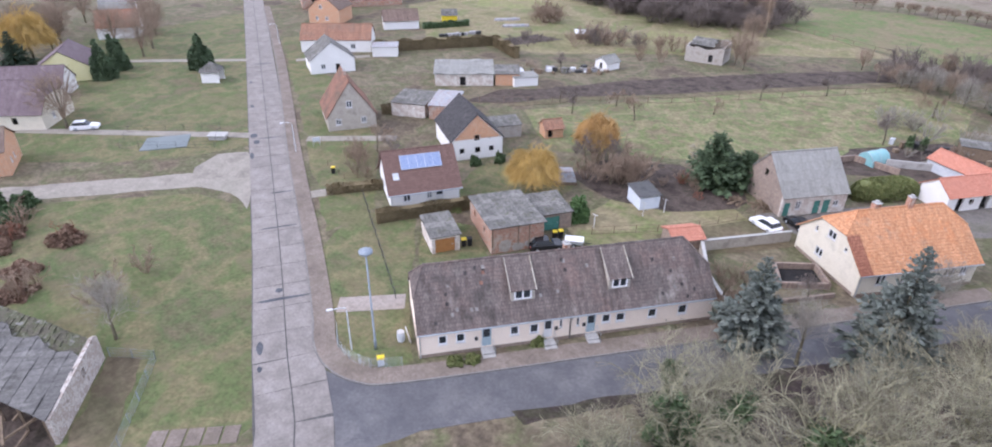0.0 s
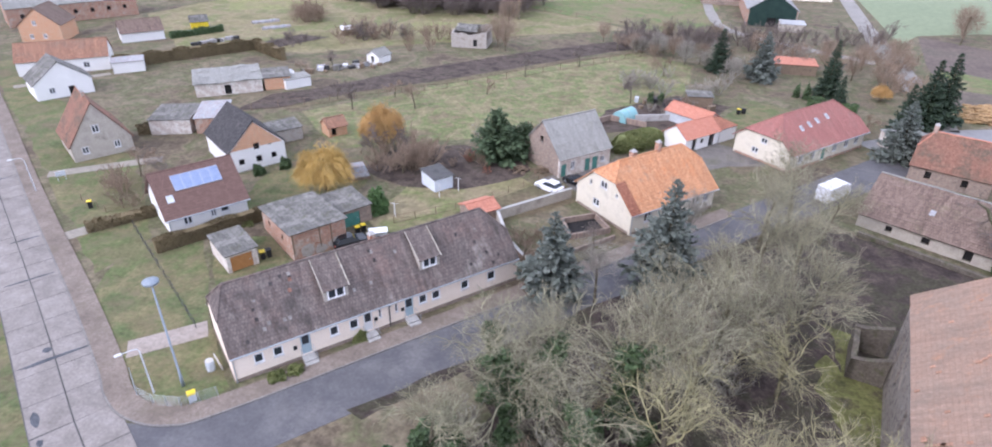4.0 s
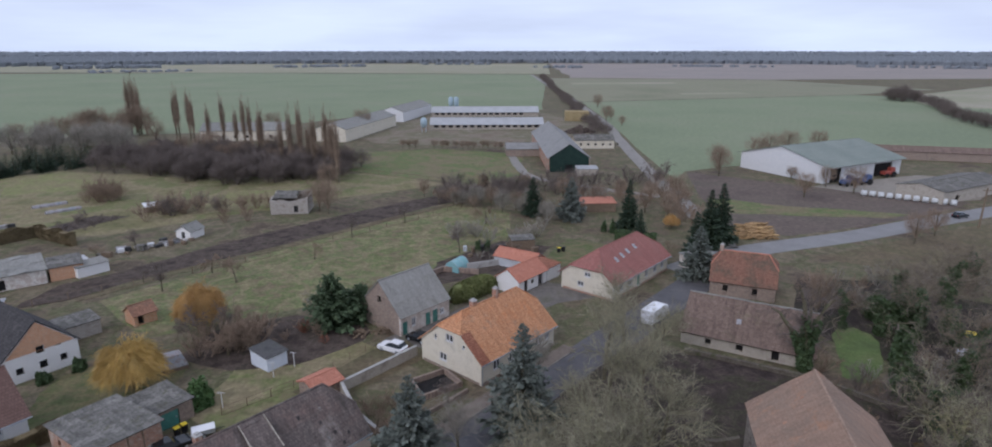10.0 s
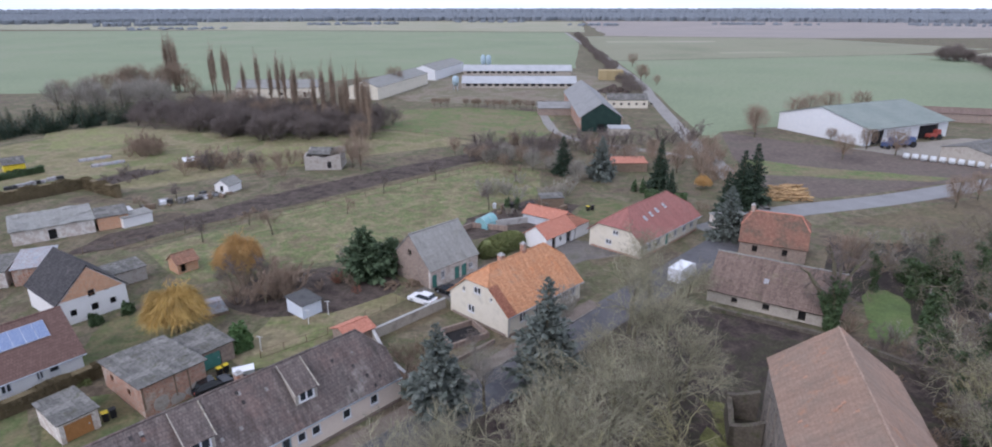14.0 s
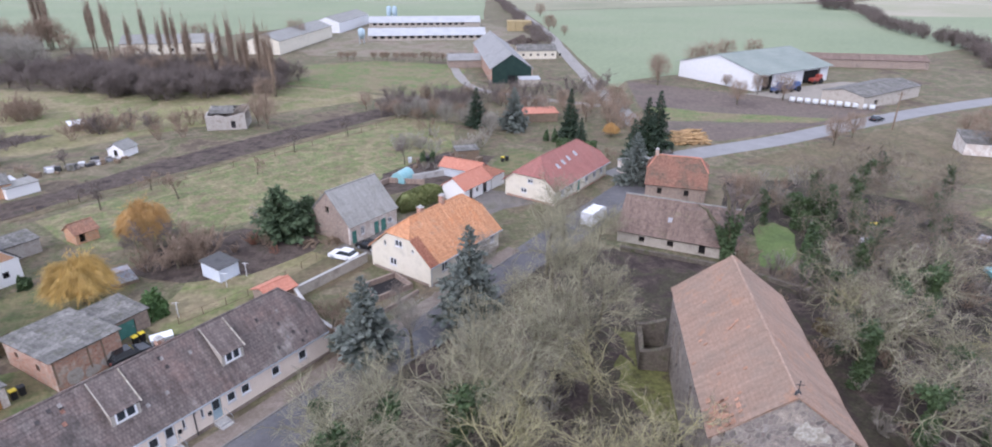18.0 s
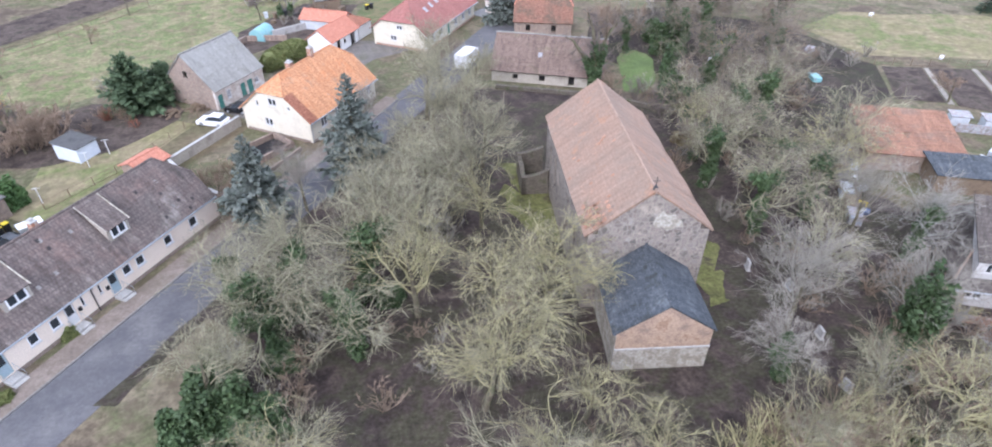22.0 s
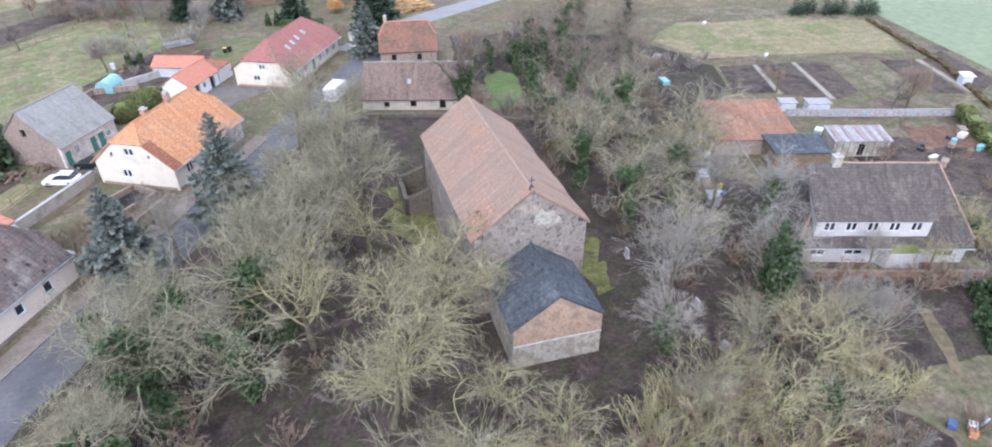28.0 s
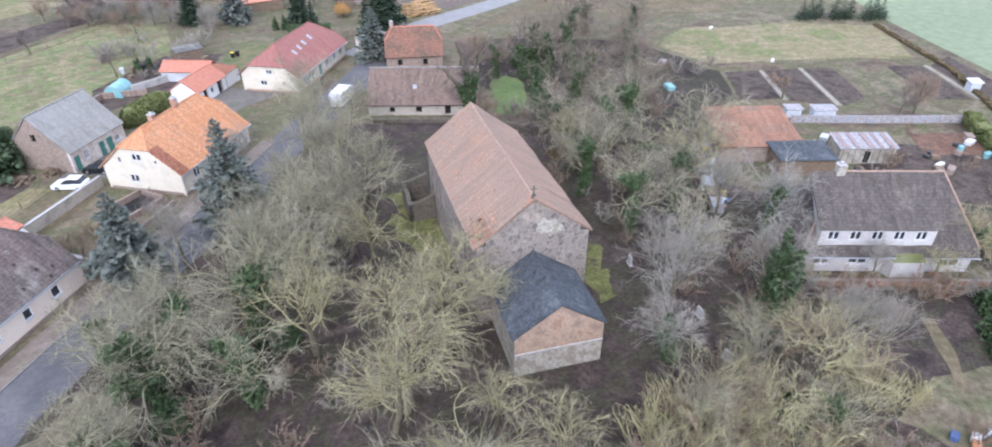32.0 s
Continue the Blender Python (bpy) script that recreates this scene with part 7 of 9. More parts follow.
def fuzz(seed, R, H, n, mat, stem=0.0, up=0.4, thick=0.04, ln=1.2, limbs=7):
    """A far leafless crown: a stem, some limbs and a haze of short twigs, R wide and H high, from stem upwards."""
    rng = np.random.default_rng(seed)
    d = unit(rng.normal(0, 1, (n, 3)))
    lump = 0.82 + 0.3 * np.sin(d[:, 0] * 4 + seed) * np.cos(d[:, 1] * 4 + seed * 2)
    mid = np.array([0, 0, stem + (H - stem) / 2])
    a = mid + d * (rng.uniform(0.1, 1, (n, 1)) ** 0.45) * lump[:, None] * np.array([R, R, (H - stem) / 2])
    way = unit(d * np.array([1, 1, 0.5]) + np.array([0, 0, up]) + rng.normal(0, 0.45, (n, 3)))
    P = np.stack([a, a + way * rng.uniform(0.5, 1.2, (n, 1)) * ln], 1)
    P[..., 2] = np.maximum(P[..., 2], 0.05)
    b = rng.uniform(0, 6.28, limbs)
    L = np.stack([np.zeros((limbs, 3)) + np.array([0, 0, max(stem * 0.8, 0.1)]), np.stack([np.cos(b) * R * 0.4, np.sin(b) * R * 0.4, np.full(limbs, stem + (H - stem) * 0.5)], 1), np.stack([np.cos(b) * R * 0.7, np.sin(b) * R * 0.7, np.full(limbs, stem + (H - stem) * 0.85)], 1)], 1)
    T = np.array([[[0, 0, 0], [0.05, 0, H * 0.35], [0, 0, H * 0.8]]], float)
    w = 0.03 * H
    Va, Fa = skin([(L, np.tile([w * 0.5, w * 0.3, w * 0.1], (limbs, 1)))], (3,))
    Vb, Fb = spikes(rng, P, np.full((n, 2), thick), None)
    return {"trunk": fast_mesh("trunk", *skin([(T, np.array([[w, w * 0.7, w * 0.2]]))], (6,)), M["bark"]), "twig_mass": fast_mesh("twig_mass", np.concatenate([Va, Vb]), np.concatenate([Fa[:, :3], Fa[:, [0, 2, 3]], Fb + len(Va)]), M[mat])}


def plant(kind, name, x, y, scale, rz, label, category="tree", group="", z=0.0, sz=None):
    root = thing(name, pose(x, y, z, 0, 0, rz) @ Matrix.Diagonal((scale, scale, sz or scale, 1)), label, category, group)
    for k, me in kind.items():
        ob = part(k, me, root)
        if k in ("twig_mass", "branch_mass"):
            tagged(ob, kind="stuff")
    return root


def conifer(seed, H, R, mat, whorls=26, per=9, droop=0.25, skirt=0.04, tw=18, top=0.06):
    rng = np.random.default_rng(seed)
    trunk = fast_mesh("trunk", *skin([(np.array([[[0, 0, 0], [0, 0, H * 0.5], [0, 0, H]]], float), np.array([[0.2, 0.12, 0.02]]) * H / 10)], (7,)), M["bark"])
    base, way, ln = [], [], []
    for w in range(whorls):
        f = (w + 0.5) / whorls
        z = H * (skirt + (0.98 - skirt) * f)
        reach = R * ((1 - f) ** 0.85 + top) * rng.uniform(0.8, 1.15)
        n = max(4, int(per * (0.55 + 0.6 * (1 - f))))
        a0 = rng.uniform(0, 6.28)
        for k in range(n):
            a = a0 + k * math.tau / n + rng.normal(0, 0.15)
            base.append((0, 0, z + rng.normal(0, 0.1)))
            way.append((math.cos(a), math.sin(a), -droop + 0.55 * f))
            ln.append(reach * rng.uniform(0.65, 1.12))
    base, way, ln = np.array(base), unit(np.array(way)), np.array(ln)
    P, Rr = grow(rng, base, way, ln, np.full(len(ln), 0.025 * H / 10), 4, 0.07, 0.05)
    b = bud(rng, P, Rr, ln, tw, 0.12, (0.4, 0.95), 0.30, 1.0)
    n = len(b[0])
    L = np.maximum(b[2], 0.22)[:, None]
    side = unit(np.cross(b[1], np.array([0, 0, 1.0]) + rng.normal(0, 0.35, (n, 3))))
    wdt = 0.28 * L + 0.05
    tip = b[0] + b[1] * L + np.array([0, 0, -0.12]) * L
    mid = b[0] + b[1] * L * 0.5
    up = np.array([0, 0, 1.0]) * wdt * 0.45
    V = np.stack([b[0], mid + side * wdt - up * 0.5, tip, mid - side * wdt - up * 0.5, mid + up], 1).reshape(-1, 3)
    i = (np.arange(n) * 5)[:, None]
    F = np.concatenate([i + np.array([[0, 1, 4]]), i + np.array([[1, 2, 4]]), i + np.array([[2, 3, 4]]), i + np.array([[3, 0, 4]])])
    return {"trunk": trunk, "crown": fast_mesh("crown", V, F, M[mat])}


def bush_mesh(seed, R, H, n, mat, size=0.12, name="foliage", power=0.5):
    rng = np.random.default_rng(seed)
    d = unit(rng.normal(0, 1, (n, 3)))
    d[:, 2] = np.abs(d[:, 2])
    lump = 0.8 + 0.25 * np.sin(d[:, 0] * 5 + seed) * np.cos(d[:, 1] * 4 + seed * 2)
    c = d * (rng.uniform(0.35, 1, (n, 1)) ** power) * lump[:, None] * np.array([R, R, H])
    return fast_mesh(name, *leaves(rng, c, size), M[mat])


def shrub(seed, H, twig="twigb", n=(10, 5, 6), tw=0.021):
    """A bare shrub of many stems."""
    rng = np.random.default_rng(seed)
    a = rng.uniform(0, 6.28, n[0])
    way = unit(np.stack([np.cos(a) * 0.7, np.sin(a) * 0.7, rng.uniform(0.6, 1.4, n[0])], 1))
    base = np.stack([np.cos(a) * 0.25, np.sin(a) * 0.25, 0 * a], 1) * H / 3
    ln = H * rng.uniform(0.7, 1.1, n[0])
    P1, R1_ = grow(rng, base, way, ln, np.full(n[0], 0.05 * H / 3), 4, 0.14, 0.1)
    b2 = bud(rng, P1, R1_, ln, n[1], 0.2, (0.3, 0.8), 0.42, 0.6)
    P2, R2_ = grow(rng, b2[0], b2[1], b2[2], np.maximum(b2[3], tw), 2, 0.2, 0.1)
    b3 = bud(rng, P2, R2_, b2[2], n[2], 0.15, (0.3, 0.9), 0.6, 0.7)
    P3, R3 = grow(rng, b3[0], b3[1], b3[2], np.full(len(b3[3]), tw), 1, 0.2, 0.05)
    return {"branch_mass": fast_mesh("branch_mass", *skin([(P1, R1_), (P2, R2_)], (4, 3)), M[twig]), "twig_mass": fast_mesh("twig_mass", *spikes(rng, P3, R3 * 1.4, None), M[twig])}


TREE = [bare_tree(s, 4.4, bark="bark", twig=t, ivy=i, droop=0.09, fine=f, tw=0.013, lift=l, rise=r, first=fl, crook=k) for s, t, i, f, l, r, fl, k in (
    (1, "twig", 0, "twigf", 0.06, (0.4, 1.05), 6.6, 0.22), (2, "twig", 0, "twigf", 0.04, (0.45, 1.15), 6.8, 0.24), (3, "twigy", 0, "twigf", 0.03, (0.5, 1.25), 6.4, 0.3), (4, "twigg", 0, "twigg", 0.1, (0.3, 0.85), 7.2, 0.12),
    (5, "twig", 5200, "twigf", 0.05, (0.4, 1.1), 6.4, 0.24), (6, "twigg", 7000, "twigg", 0.08, (0.35, 0.9), 6.4, 0.18), (7, "twigy", 0, "twigf", 0.05, (0.45, 1.2), 6.8, 0.26), (10, "silver", 3800, "twigg", 0.09, (0.3, 0.8), 6.6, 0.14))]
TREE[7:7] = [bare_tree(s, 4.4, (15, 8, 5, 4), "bark", t, 0.05, 6.4, 0.32, 0.09, i, tw=0.018, fine="thicket", rise=(0.4, 1.15), crook=0.28) for s, t, i in ((8, "twig", 0), (9, "twig", 5200), (12, "twigy", 2600))]
TREE.append(bare_tree(13, 4.4, (15, 8, 5, 4), "bark", "twigo", 0.05, 6.4, 0.32, 0.09, 3600, tw=0.018, fine="thicket", rise=(0.4, 1.15), crook=0.28))
CROWNS = [  # x, y, variety, scale
    (11.5, 69, 1, 0.95), (18.5, 72.5, 1, 0.75), (14.3, 60, 0, 0.85), (15, 75, 0, 0.95), (8.2, 55, 1, 0.8), (6.8, 46, 0, 1.0), (1.5, 47.5, 1, 0.8), (-0.4, 36.4, 4, 1.1), (-6.2, 35.5, 4, 0.95), (5.2, 38, 0, 1.0),
    (9.9, 31.5, 2, 0.85), (14.6, 31.5, 2, 0.95), (8.0, 23.5, 2, 0.9), (15.5, 12.5, 2, 0.65), (10.5, 49, 0, 0.85), (2.5, 42, 1, 0.9), (11, 62.5, 1, 0.85),
    (6, 12, 1, 0.8), (14, 6, 2, 0.8), (22, 3, 1, 0.65), (31, 0.5, 2, 0.6), (-9, 17, 1, 0.8), (-13, 28, 0, 0.75), (-9, 40.5, 1, 0.6), (-5, 52, 3, 0.6), (3, 66, 3, 0.6), (42.5, 12.5, 3, 0.55),
    (24.6, 11.5, 1, 0.6), (28, 7.5, 2, 0.7), (33.1, 22.5, 3, 0.85), (36.5, 9.5, 2, 0.9), (40.7, 18.8, 5, 0.85), (44.7, 10.5, 3, 0.5), (38.5, 35, 0, 0.9), (38.5, 44.5, 4, 0.9),
    (43.8, 47.0, 1, 0.9), (42.5, 55.5, 0, 0.85), (47.0, 31.5, 3, 0.7), (56, 44.5, 0, 0.95), (52, 54, 4, 1.0), (60, 62, 3, 0.9), (67, 71, 0, 0.85), (56, 70, 1, 0.9), (49, 63, 3, 0.9), (56, 80, 0, 0.9), (64, 86, 4, 0.85), (73, 80, 3, 0.8), (60, 92, 1, 0.8), (70, 95, 0, 0.85), (80, 88, 4, 0.9), (48, 84, 4, 0.7), (78, 100, 3, 0.8),
    (-2, 29.8, 4, 0.85), (-8.4, 33.5, 4, 0.95), (-11.4, 38.5, 4, 0.8), (29.3, 18.4, 5, 0.7), (27.6, 12.6, 6, 0.6), (33.6, 6.4, 4, 0.6), (3.5, 33, 6, 0.95), (13.2, 19.0, 2, 0.6), (6.5, 22.0, 2, 0.9), (13.2, 28.5, 6, 0.9), (64.6, 14.2, 2, 0.62), (58.6, 14.2, 2, 0.42), (53.2, 17.0, 3, 0.4), (50.6, 27.4, 10, 0.85), (9, 15.5, 6, 0.75), (20.5, 7.5, 6, 0.65), (34.0, 14.5, 0, 0.6), (45.5, 36, 6, 0.9), (50, 39, 1, 0.85), (38, 27, 1, 0.85), (46.5, 52, 6, 0.95), (57, 58, 6, 0.9), (13.4, 50.5, 1, 0.8), (15.5, 55.5, 0, 0.8), (12.2, 44.0, 6, 0.75), (-8, 20.5, 6, 0.65), (45, 41, 6, 0.8), (40.5, 50, 6, 0.75)]
for k, (x, y, v, s) in enumerate(CROWNS):
    if x > 37 and y > 24 and v in ((0, 1, 3, 4, 6) if y > 40 else (0, 1, 4, 6)):
        v = 8 if v == 4 else (8, 9, 7)[k % 3]
    if x > 37 and y > 57:
        v = 11
    lb = {0: "leafless churchyard tree with lichen-green twigs", 1: "leafless churchyard tree with lichen-green twigs", 2: "leafless tree with mossy yellow-green branches", 3: "leafless tree with fine grey twigs", 4: "leafless tree with an ivy-covered trunk", 5: "grey leafless tree thickly grown with ivy", 6: "wide leafless tree with olive-yellow branches", 7: "leafless tree with olive branches", 8: "olive leafless tree with ivy up its trunk", 9: "crooked leafless tree with yellow-green branches and ivy", 10: "pale-barked leafless tree wrapped in ivy", 11: "dark olive-brown leafless tree with some ivy"}[v]
    plant(TREE[v], "tree", x, y, s * 1.1, k * 67 % 360, lb, "tree", "churchyard trees", 0, s * 0.98)

BLUE = conifer(11, 10, 3.9, "spruce", 24, 10, 0.18, tw=22)
TALL = conifer(12, 13, 4.1, "spruce", 28, 10, 0.2, tw=22)
FIR = conifer(13, 12, 2.9, "fir", 30, 9, 0.2)
PINE = conifer(14, 7.8, 4.0, "cypress", 18, 12, -0.05, tw=24, skirt=0.02, top=0.14)
for kind, x, y, s, sz, lb in ((BLUE, -9.6, 51.6, 0.95, 1.0, "blue-grey spruce in the front garden"), (TALL, 1.2, 57.6, 1.0, 0.98, "tall grey-green spruce beside the street"), (BLUE, 14.0, 142.4, 0.95, 1.05, "blue spruce in the farm garden"), (FIR, 40.5, 123.4, 1.2, 1.0, "dark tall fir by the road"), (FIR, 43.8, 126.4, 1.2, 1.06, "dark tall fir by the road"), (FIR, 36, 117.5, 0.8, 0.75, "dark fir by the road"), (TALL, 33, 104.5, 0.85, 0.75, "broad grey-green spruce beside the old house"),
                              (FIR, 26.4, 136.4, 0.9, 0.95, "dark fir in the farm garden"), (FIR, 5.2, 147.4, 1.0, 0.8, "dark fir at the garden edge"), (PINE, -26.2, 84, 1.0, 1.0, "dark green conifer with wide boughs by the barn"), (PINE, -22.6, 86.0, 0.85, 0.7, "dark green conifer with wide boughs by the barn"), (FIR, -166, 39, 1.3, 0.7, "dark conifer in a garden"), (FIR, 27, 126, 0.6, 0.6, "small dark conifer in the garden")):
    plant(kind, "conifer", x, y, s, (x * 31) % 360, lb, "conifer", "", 0, sz)
SLIM = conifer(15, 12, 2.9, "fir", 18, 7, 0.2, tw=9)
for k in range(42):
    t = k / 41
    plant(SLIM, "conifer", -170 + 24 * t + (k * 7 % 5 - 2) * 1.1 - 12 * (k % 2), 176 + 37 * t + (k * 11 % 7 - 3) * 0.9, 0.9, k * 47 % 360, "dark fir in a dense plantation edge", "conifer", "plantation firs", 0, 0.5 + 0.06 * (k * 5 % 4))
for k in range(9):
    plant(SLIM, "conifer", 124.9 + 1.95 * k, 85.1 - 1.2 * k + (k * 7 % 3 - 1) * 0.8, 0.6, k * 61 % 360, "dark fir in a row at the field edge", "conifer", "field edge firs", 0, 0.35 + 0.05 * (k * 5 % 4))
def willow(seed, mat):
    """A dome of thin rods that arch out and hang from a short crown."""
    rng = np.random.default_rng(seed)
    base = bare_tree(seed, 2.4, (12, 6, 3, 2), "bark", mat, 0.08, 3.0, 0.2, 0.1, tw=0.02, fine=mat, sides=(4, 3, 3))
    n = 5200
    d = unit(rng.normal(0, 1, (n, 3)))
    d[:, 2] = np.abs(d[:, 2]) * 1.0 - 0.15
    lump = 0.86 + 0.2 * np.sin(d[:, 0] * 6 + seed) * np.cos(d[:, 1] * 5 + seed)
    a = np.array([0, 0, 2.6]) + d * (rng.uniform(0.25, 1, (n, 1)) ** 0.45) * lump[:, None] * np.array([3.1, 3.1, 3.3])
    way = unit(d * np.array([1, 1, 0.2]) + np.array([0, 0, -0.9]) + rng.normal(0, 0.35, (n, 3)))
    P = np.stack([a, a + way * rng.uniform(0.7, 1.7, (n, 1))], 1)
    P[:, 1, 2] = np.maximum(P[:, 1, 2], 0.15)
    base["twig_mass"] = fast_mesh("twig_mass", *spikes(rng, P, np.full((n, 2), 0.026), None), M[mat])
    return base


WILLOW, WILLOW2 = willow(21, "willow"), willow(22, "willowr")
plant(WILLOW, "willow", -45.0, 65.2, 1.3, 20, "willow with bright yellow hanging rods", "willow", "", 0, 1.2)
plant(WILLOW2, "willow", -44.6, 81.4, 1.15, 140, "willow with orange-yellow rods", "willow", "", 0, 1.35)
plant(WILLOW, "willow", -172, 44, 1.9, 60, "yellow willow behind the houses", "willow", "", 0, 2.1)
FART = fuzz(71, 3.6, 8.6, 1100, "twigb", 1.6, 0.5, 0.034, 1.3, 9)
SMALL = [bare_tree(s, 1.6, (8, 6, 4, 4), "bark", t, 0.06, 2.4, 0.15, tw=0.019, fine=t, rise=(0.5, 1.2), crook=0.3, sides=(4, 3, 3)) for s, t in ((31, "thicket"), (32, "twigb"))]
for k, (x, y, s) in enumerate([(-58.5, 96, 1.2), (-47.9, 100.5, 1.3), (-34.3, 127.5, 1.1), (-54.4, 105.3, 1.0), (-24.9, 139.6, 1.1), (-19.1, 158, 1.1), (-64, 100, 0.8), (-5.9, 138.7, 1.3), (-10.3, 117.6, 1.2), (-38, 113, 0.9), (-76, 118, 1), (-80, 112, 0.8), (-40, 78.5, 1.1), (-37.5, 74, 1.2), (-43, 76, 1.3), (-72, 60, 1.2), (-66, 58, 1.1), (-22, 93, 1.0), (-7, 62, 0.9), (-14, 56, 0.9), (92, 40, 1.2), (84, 54, 1.2), (66, 197, 2.4), (80, 168, 1.8), (96, 173, 2), (88, 224, 2.4), (94, 228, 2.6), (104, 236, 2.6), (118, 242, 2.4), (30, 115, 1.0), (46, 88, 2.0), (118, 130, 1.6), (84, 126, 1.8), (92, 132, 1.6), (96.3, 40.2, 1.7)]):
    plant(SMALL[k % 2] if s < 1.6 else FART, "fruit_tree" if s < 1.6 else "tree", x, y, s if s < 1.6 else s * 0.46, k * 71 % 360, "small leafless fruit tree in the grass" if s < 1.6 else "leafless tree at the field edge", "tree", "garden trees")
plant(WILLOW2, "willow", 36.2, 136.5, 0.6, 50, "small orange-twigged bush by the lane", "willow")


def forked_tree(seed, tips, ivy):
    """A short thick trunk that forks into a few long bare limbs; ivy covers the fork."""
    rng = np.random.default_rng(seed)
    f = np.linspace(0, 1, 9)[:, None]
    P1 = np.stack([np.array([0, 0, 0.2]) * (1 - f) ** 2 + np.array([x * 0.12, y * 0.12, z * 0.6]) * 2 * f * (1 - f) + np.array([x, y, z]) * f ** 2 for x, y, z in tips])
    P1[:, 2:8] += rng.normal(0, 0.14, (len(tips), 6, 3))
    R1_ = np.tile(0.42 * (1 - f[:, 0]) ** 0.7 + 0.08, (len(tips), 1))
    b2 = bud(rng, P1, R1_, np.full(len(tips), 5.0), 11, 0.3, (0.5, 1.2), 0.5, 0.5)
    P2, R2_ = grow(rng, b2[0], b2[1], b2[2], np.maximum(b2[3] * 0.8, 0.04), 5, 0.3, 0.05, 0.3)
    b3 = bud(rng, P2, R2_, b2[2], 6, 0.2, (0.35, 0.95), 0.5, 0.6)
    P3, R3 = grow(rng, b3[0], b3[1], b3[2], np.maximum(b3[3] * 0.8, 0.022), 2, 0.25, 0.0)
    b4 = bud(rng, P3, R3, b3[2], 4, 0.2, (0.35, 0.9), 0.7, 0.6)
    P4, R4 = grow(rng, b4[0], b4[1], b4[2], np.full(len(b4[3]), 0.013), 1, 0.15, 0.0, 0.6)
    pick, t = rng.integers(0, len(tips), ivy), rng.uniform(0, 1, ivy) ** 1.2 * 4.6
    i = np.minimum(t.astype(int), 7)
    c = P1[pick, i] + (P1[pick, i + 1] - P1[pick, i]) * (t - i)[:, None] + unit(rng.normal(0, 1, (ivy, 3))) * rng.uniform(0.2, 1.0, (ivy, 1)) * (0.95 - 0.1 * t)[:, None]
    c[:, 2] = np.maximum(c[:, 2], 0.1)
    return {"trunk": fast_mesh("trunk", *skin([(P1, R1_)], (7,)), M["bark"]), "crown": fast_mesh("crown", *skin([(P2, R2_), (P3, R3)], (4, 3)), M["thicket"]), "twig_mass": fast_mesh("twig_mass", *spikes(rng, P4, R4 * 1.35, None), M["thicket"]), "ivy": fast_mesh("ivy", *leaves(rng, c, 0.16), M["ivy"])}


plant(forked_tree(91, [(-5.2, -0.4, 8.6), (-2.4, -0.8, 11.8), (2.6, -0.3, 10.8), (0.6, 1.8, 9.0)], 9000), "tree", 37.1, 71.9, 1.0, 0, "dark forked tree thickly grown with ivy beside the low barn")
BUSH = [shrub(41, 2.6, "twigb"), shrub(42, 2.6, "twigg"), shrub(43, 2.0, "redtwig"), shrub(44, 2.8, "thicket")]
SAPLING = [shrub(46, 5.6, "twigy", (10, 7, 8), 0.012), shrub(47, 5.2, "twigb", (10, 7, 8), 0.012), shrub(48, 4.6, "twigb", (11, 7, 8), 0.012)]
SR = random.Random(31)
for k in range(80):
    x, y = (SR.uniform(6, 44), SR.uniform(1, 14)) if k < 66 else (SR.uniform(38, 49), SR.uniform(6, 26))
    if 16 < x < 27 and y > 12.5:
        y -= 3
    plant(SAPLING[k % 3], "sapling", x, y, SR.uniform(0.7, 1.15) if x < 30 else SR.uniform(0.4, 0.7), k * 71 % 360, ("young many-stemmed tree with lichen-yellow rods", "young many-stemmed tree with brown-grey rods", "young many-stemmed tree with brown rods")[k % 3], "sapling", "young churchyard trees")
BR = random.Random(6)
BROWN = []
spots = [(-37.5 + BR.uniform(-7, 5), 77.5 + BR.uniform(-4, 4), BR.uniform(0.9, 1.7), 0) for _ in range(13)]
spots += [(-24 + BR.uniform(-8, 8), 90 + BR.uniform(-3, 6), BR.uniform(0.6, 1.2), 1) for _ in range(8)]
spots += [(-8 + BR.uniform(-5, 16), 132 + BR.uniform(-10, 6), BR.uniform(0.8, 1.3), 1) for _ in range(14)]
spots += [(-16 + 3.2 * k + BR.uniform(-1, 1), 168 + 1.0 * k + BR.uniform(-3, 3), BR.uniform(1.2, 2.2), 3) for k in range(20)]
spots += [(-20 + BR.uniform(0, 40), 164 + BR.uniform(-4, 10), BR.uniform(1.0, 2.0), 3) for _ in range(26)]
spots += [(-80 + BR.uniform(-10, 22), 145 + BR.uniform(-8, 12), BR.uniform(0.8, 1.6), 0) for _ in range(16)]
spots += [(-108 + BR.uniform(-6, 7), 160 + BR.uniform(-3, 4), BR.uniform(1.3, 2.1), 0) for _ in range(11)]
spots += [(-79 + BR.uniform(-9, 8), 146 + BR.uniform(-4, 4), BR.uniform(1.1, 1.8), BR.choice((0, 3))) for _ in range(10)]
spots += [(44 + BR.uniform(-3, 10), 60 + BR.uniform(-8, 7), BR.uniform(0.8, 1.3), 3) for _ in range(14)]
spots += [(-98 + BR.uniform(-5, 4), 136 + BR.uniform(-6, 6), BR.uniform(0.35, 0.7), 3) for _ in range(16)]
spots += [(47.6 + 1.25 * k + BR.uniform(-0.5, 0.5), 18.2 - 0.7 * k + BR.uniform(-0.9, 0.3), BR.uniform(0.7, 1.1), BR.choice((0, 0, 2, 1))) for k in range(14)]
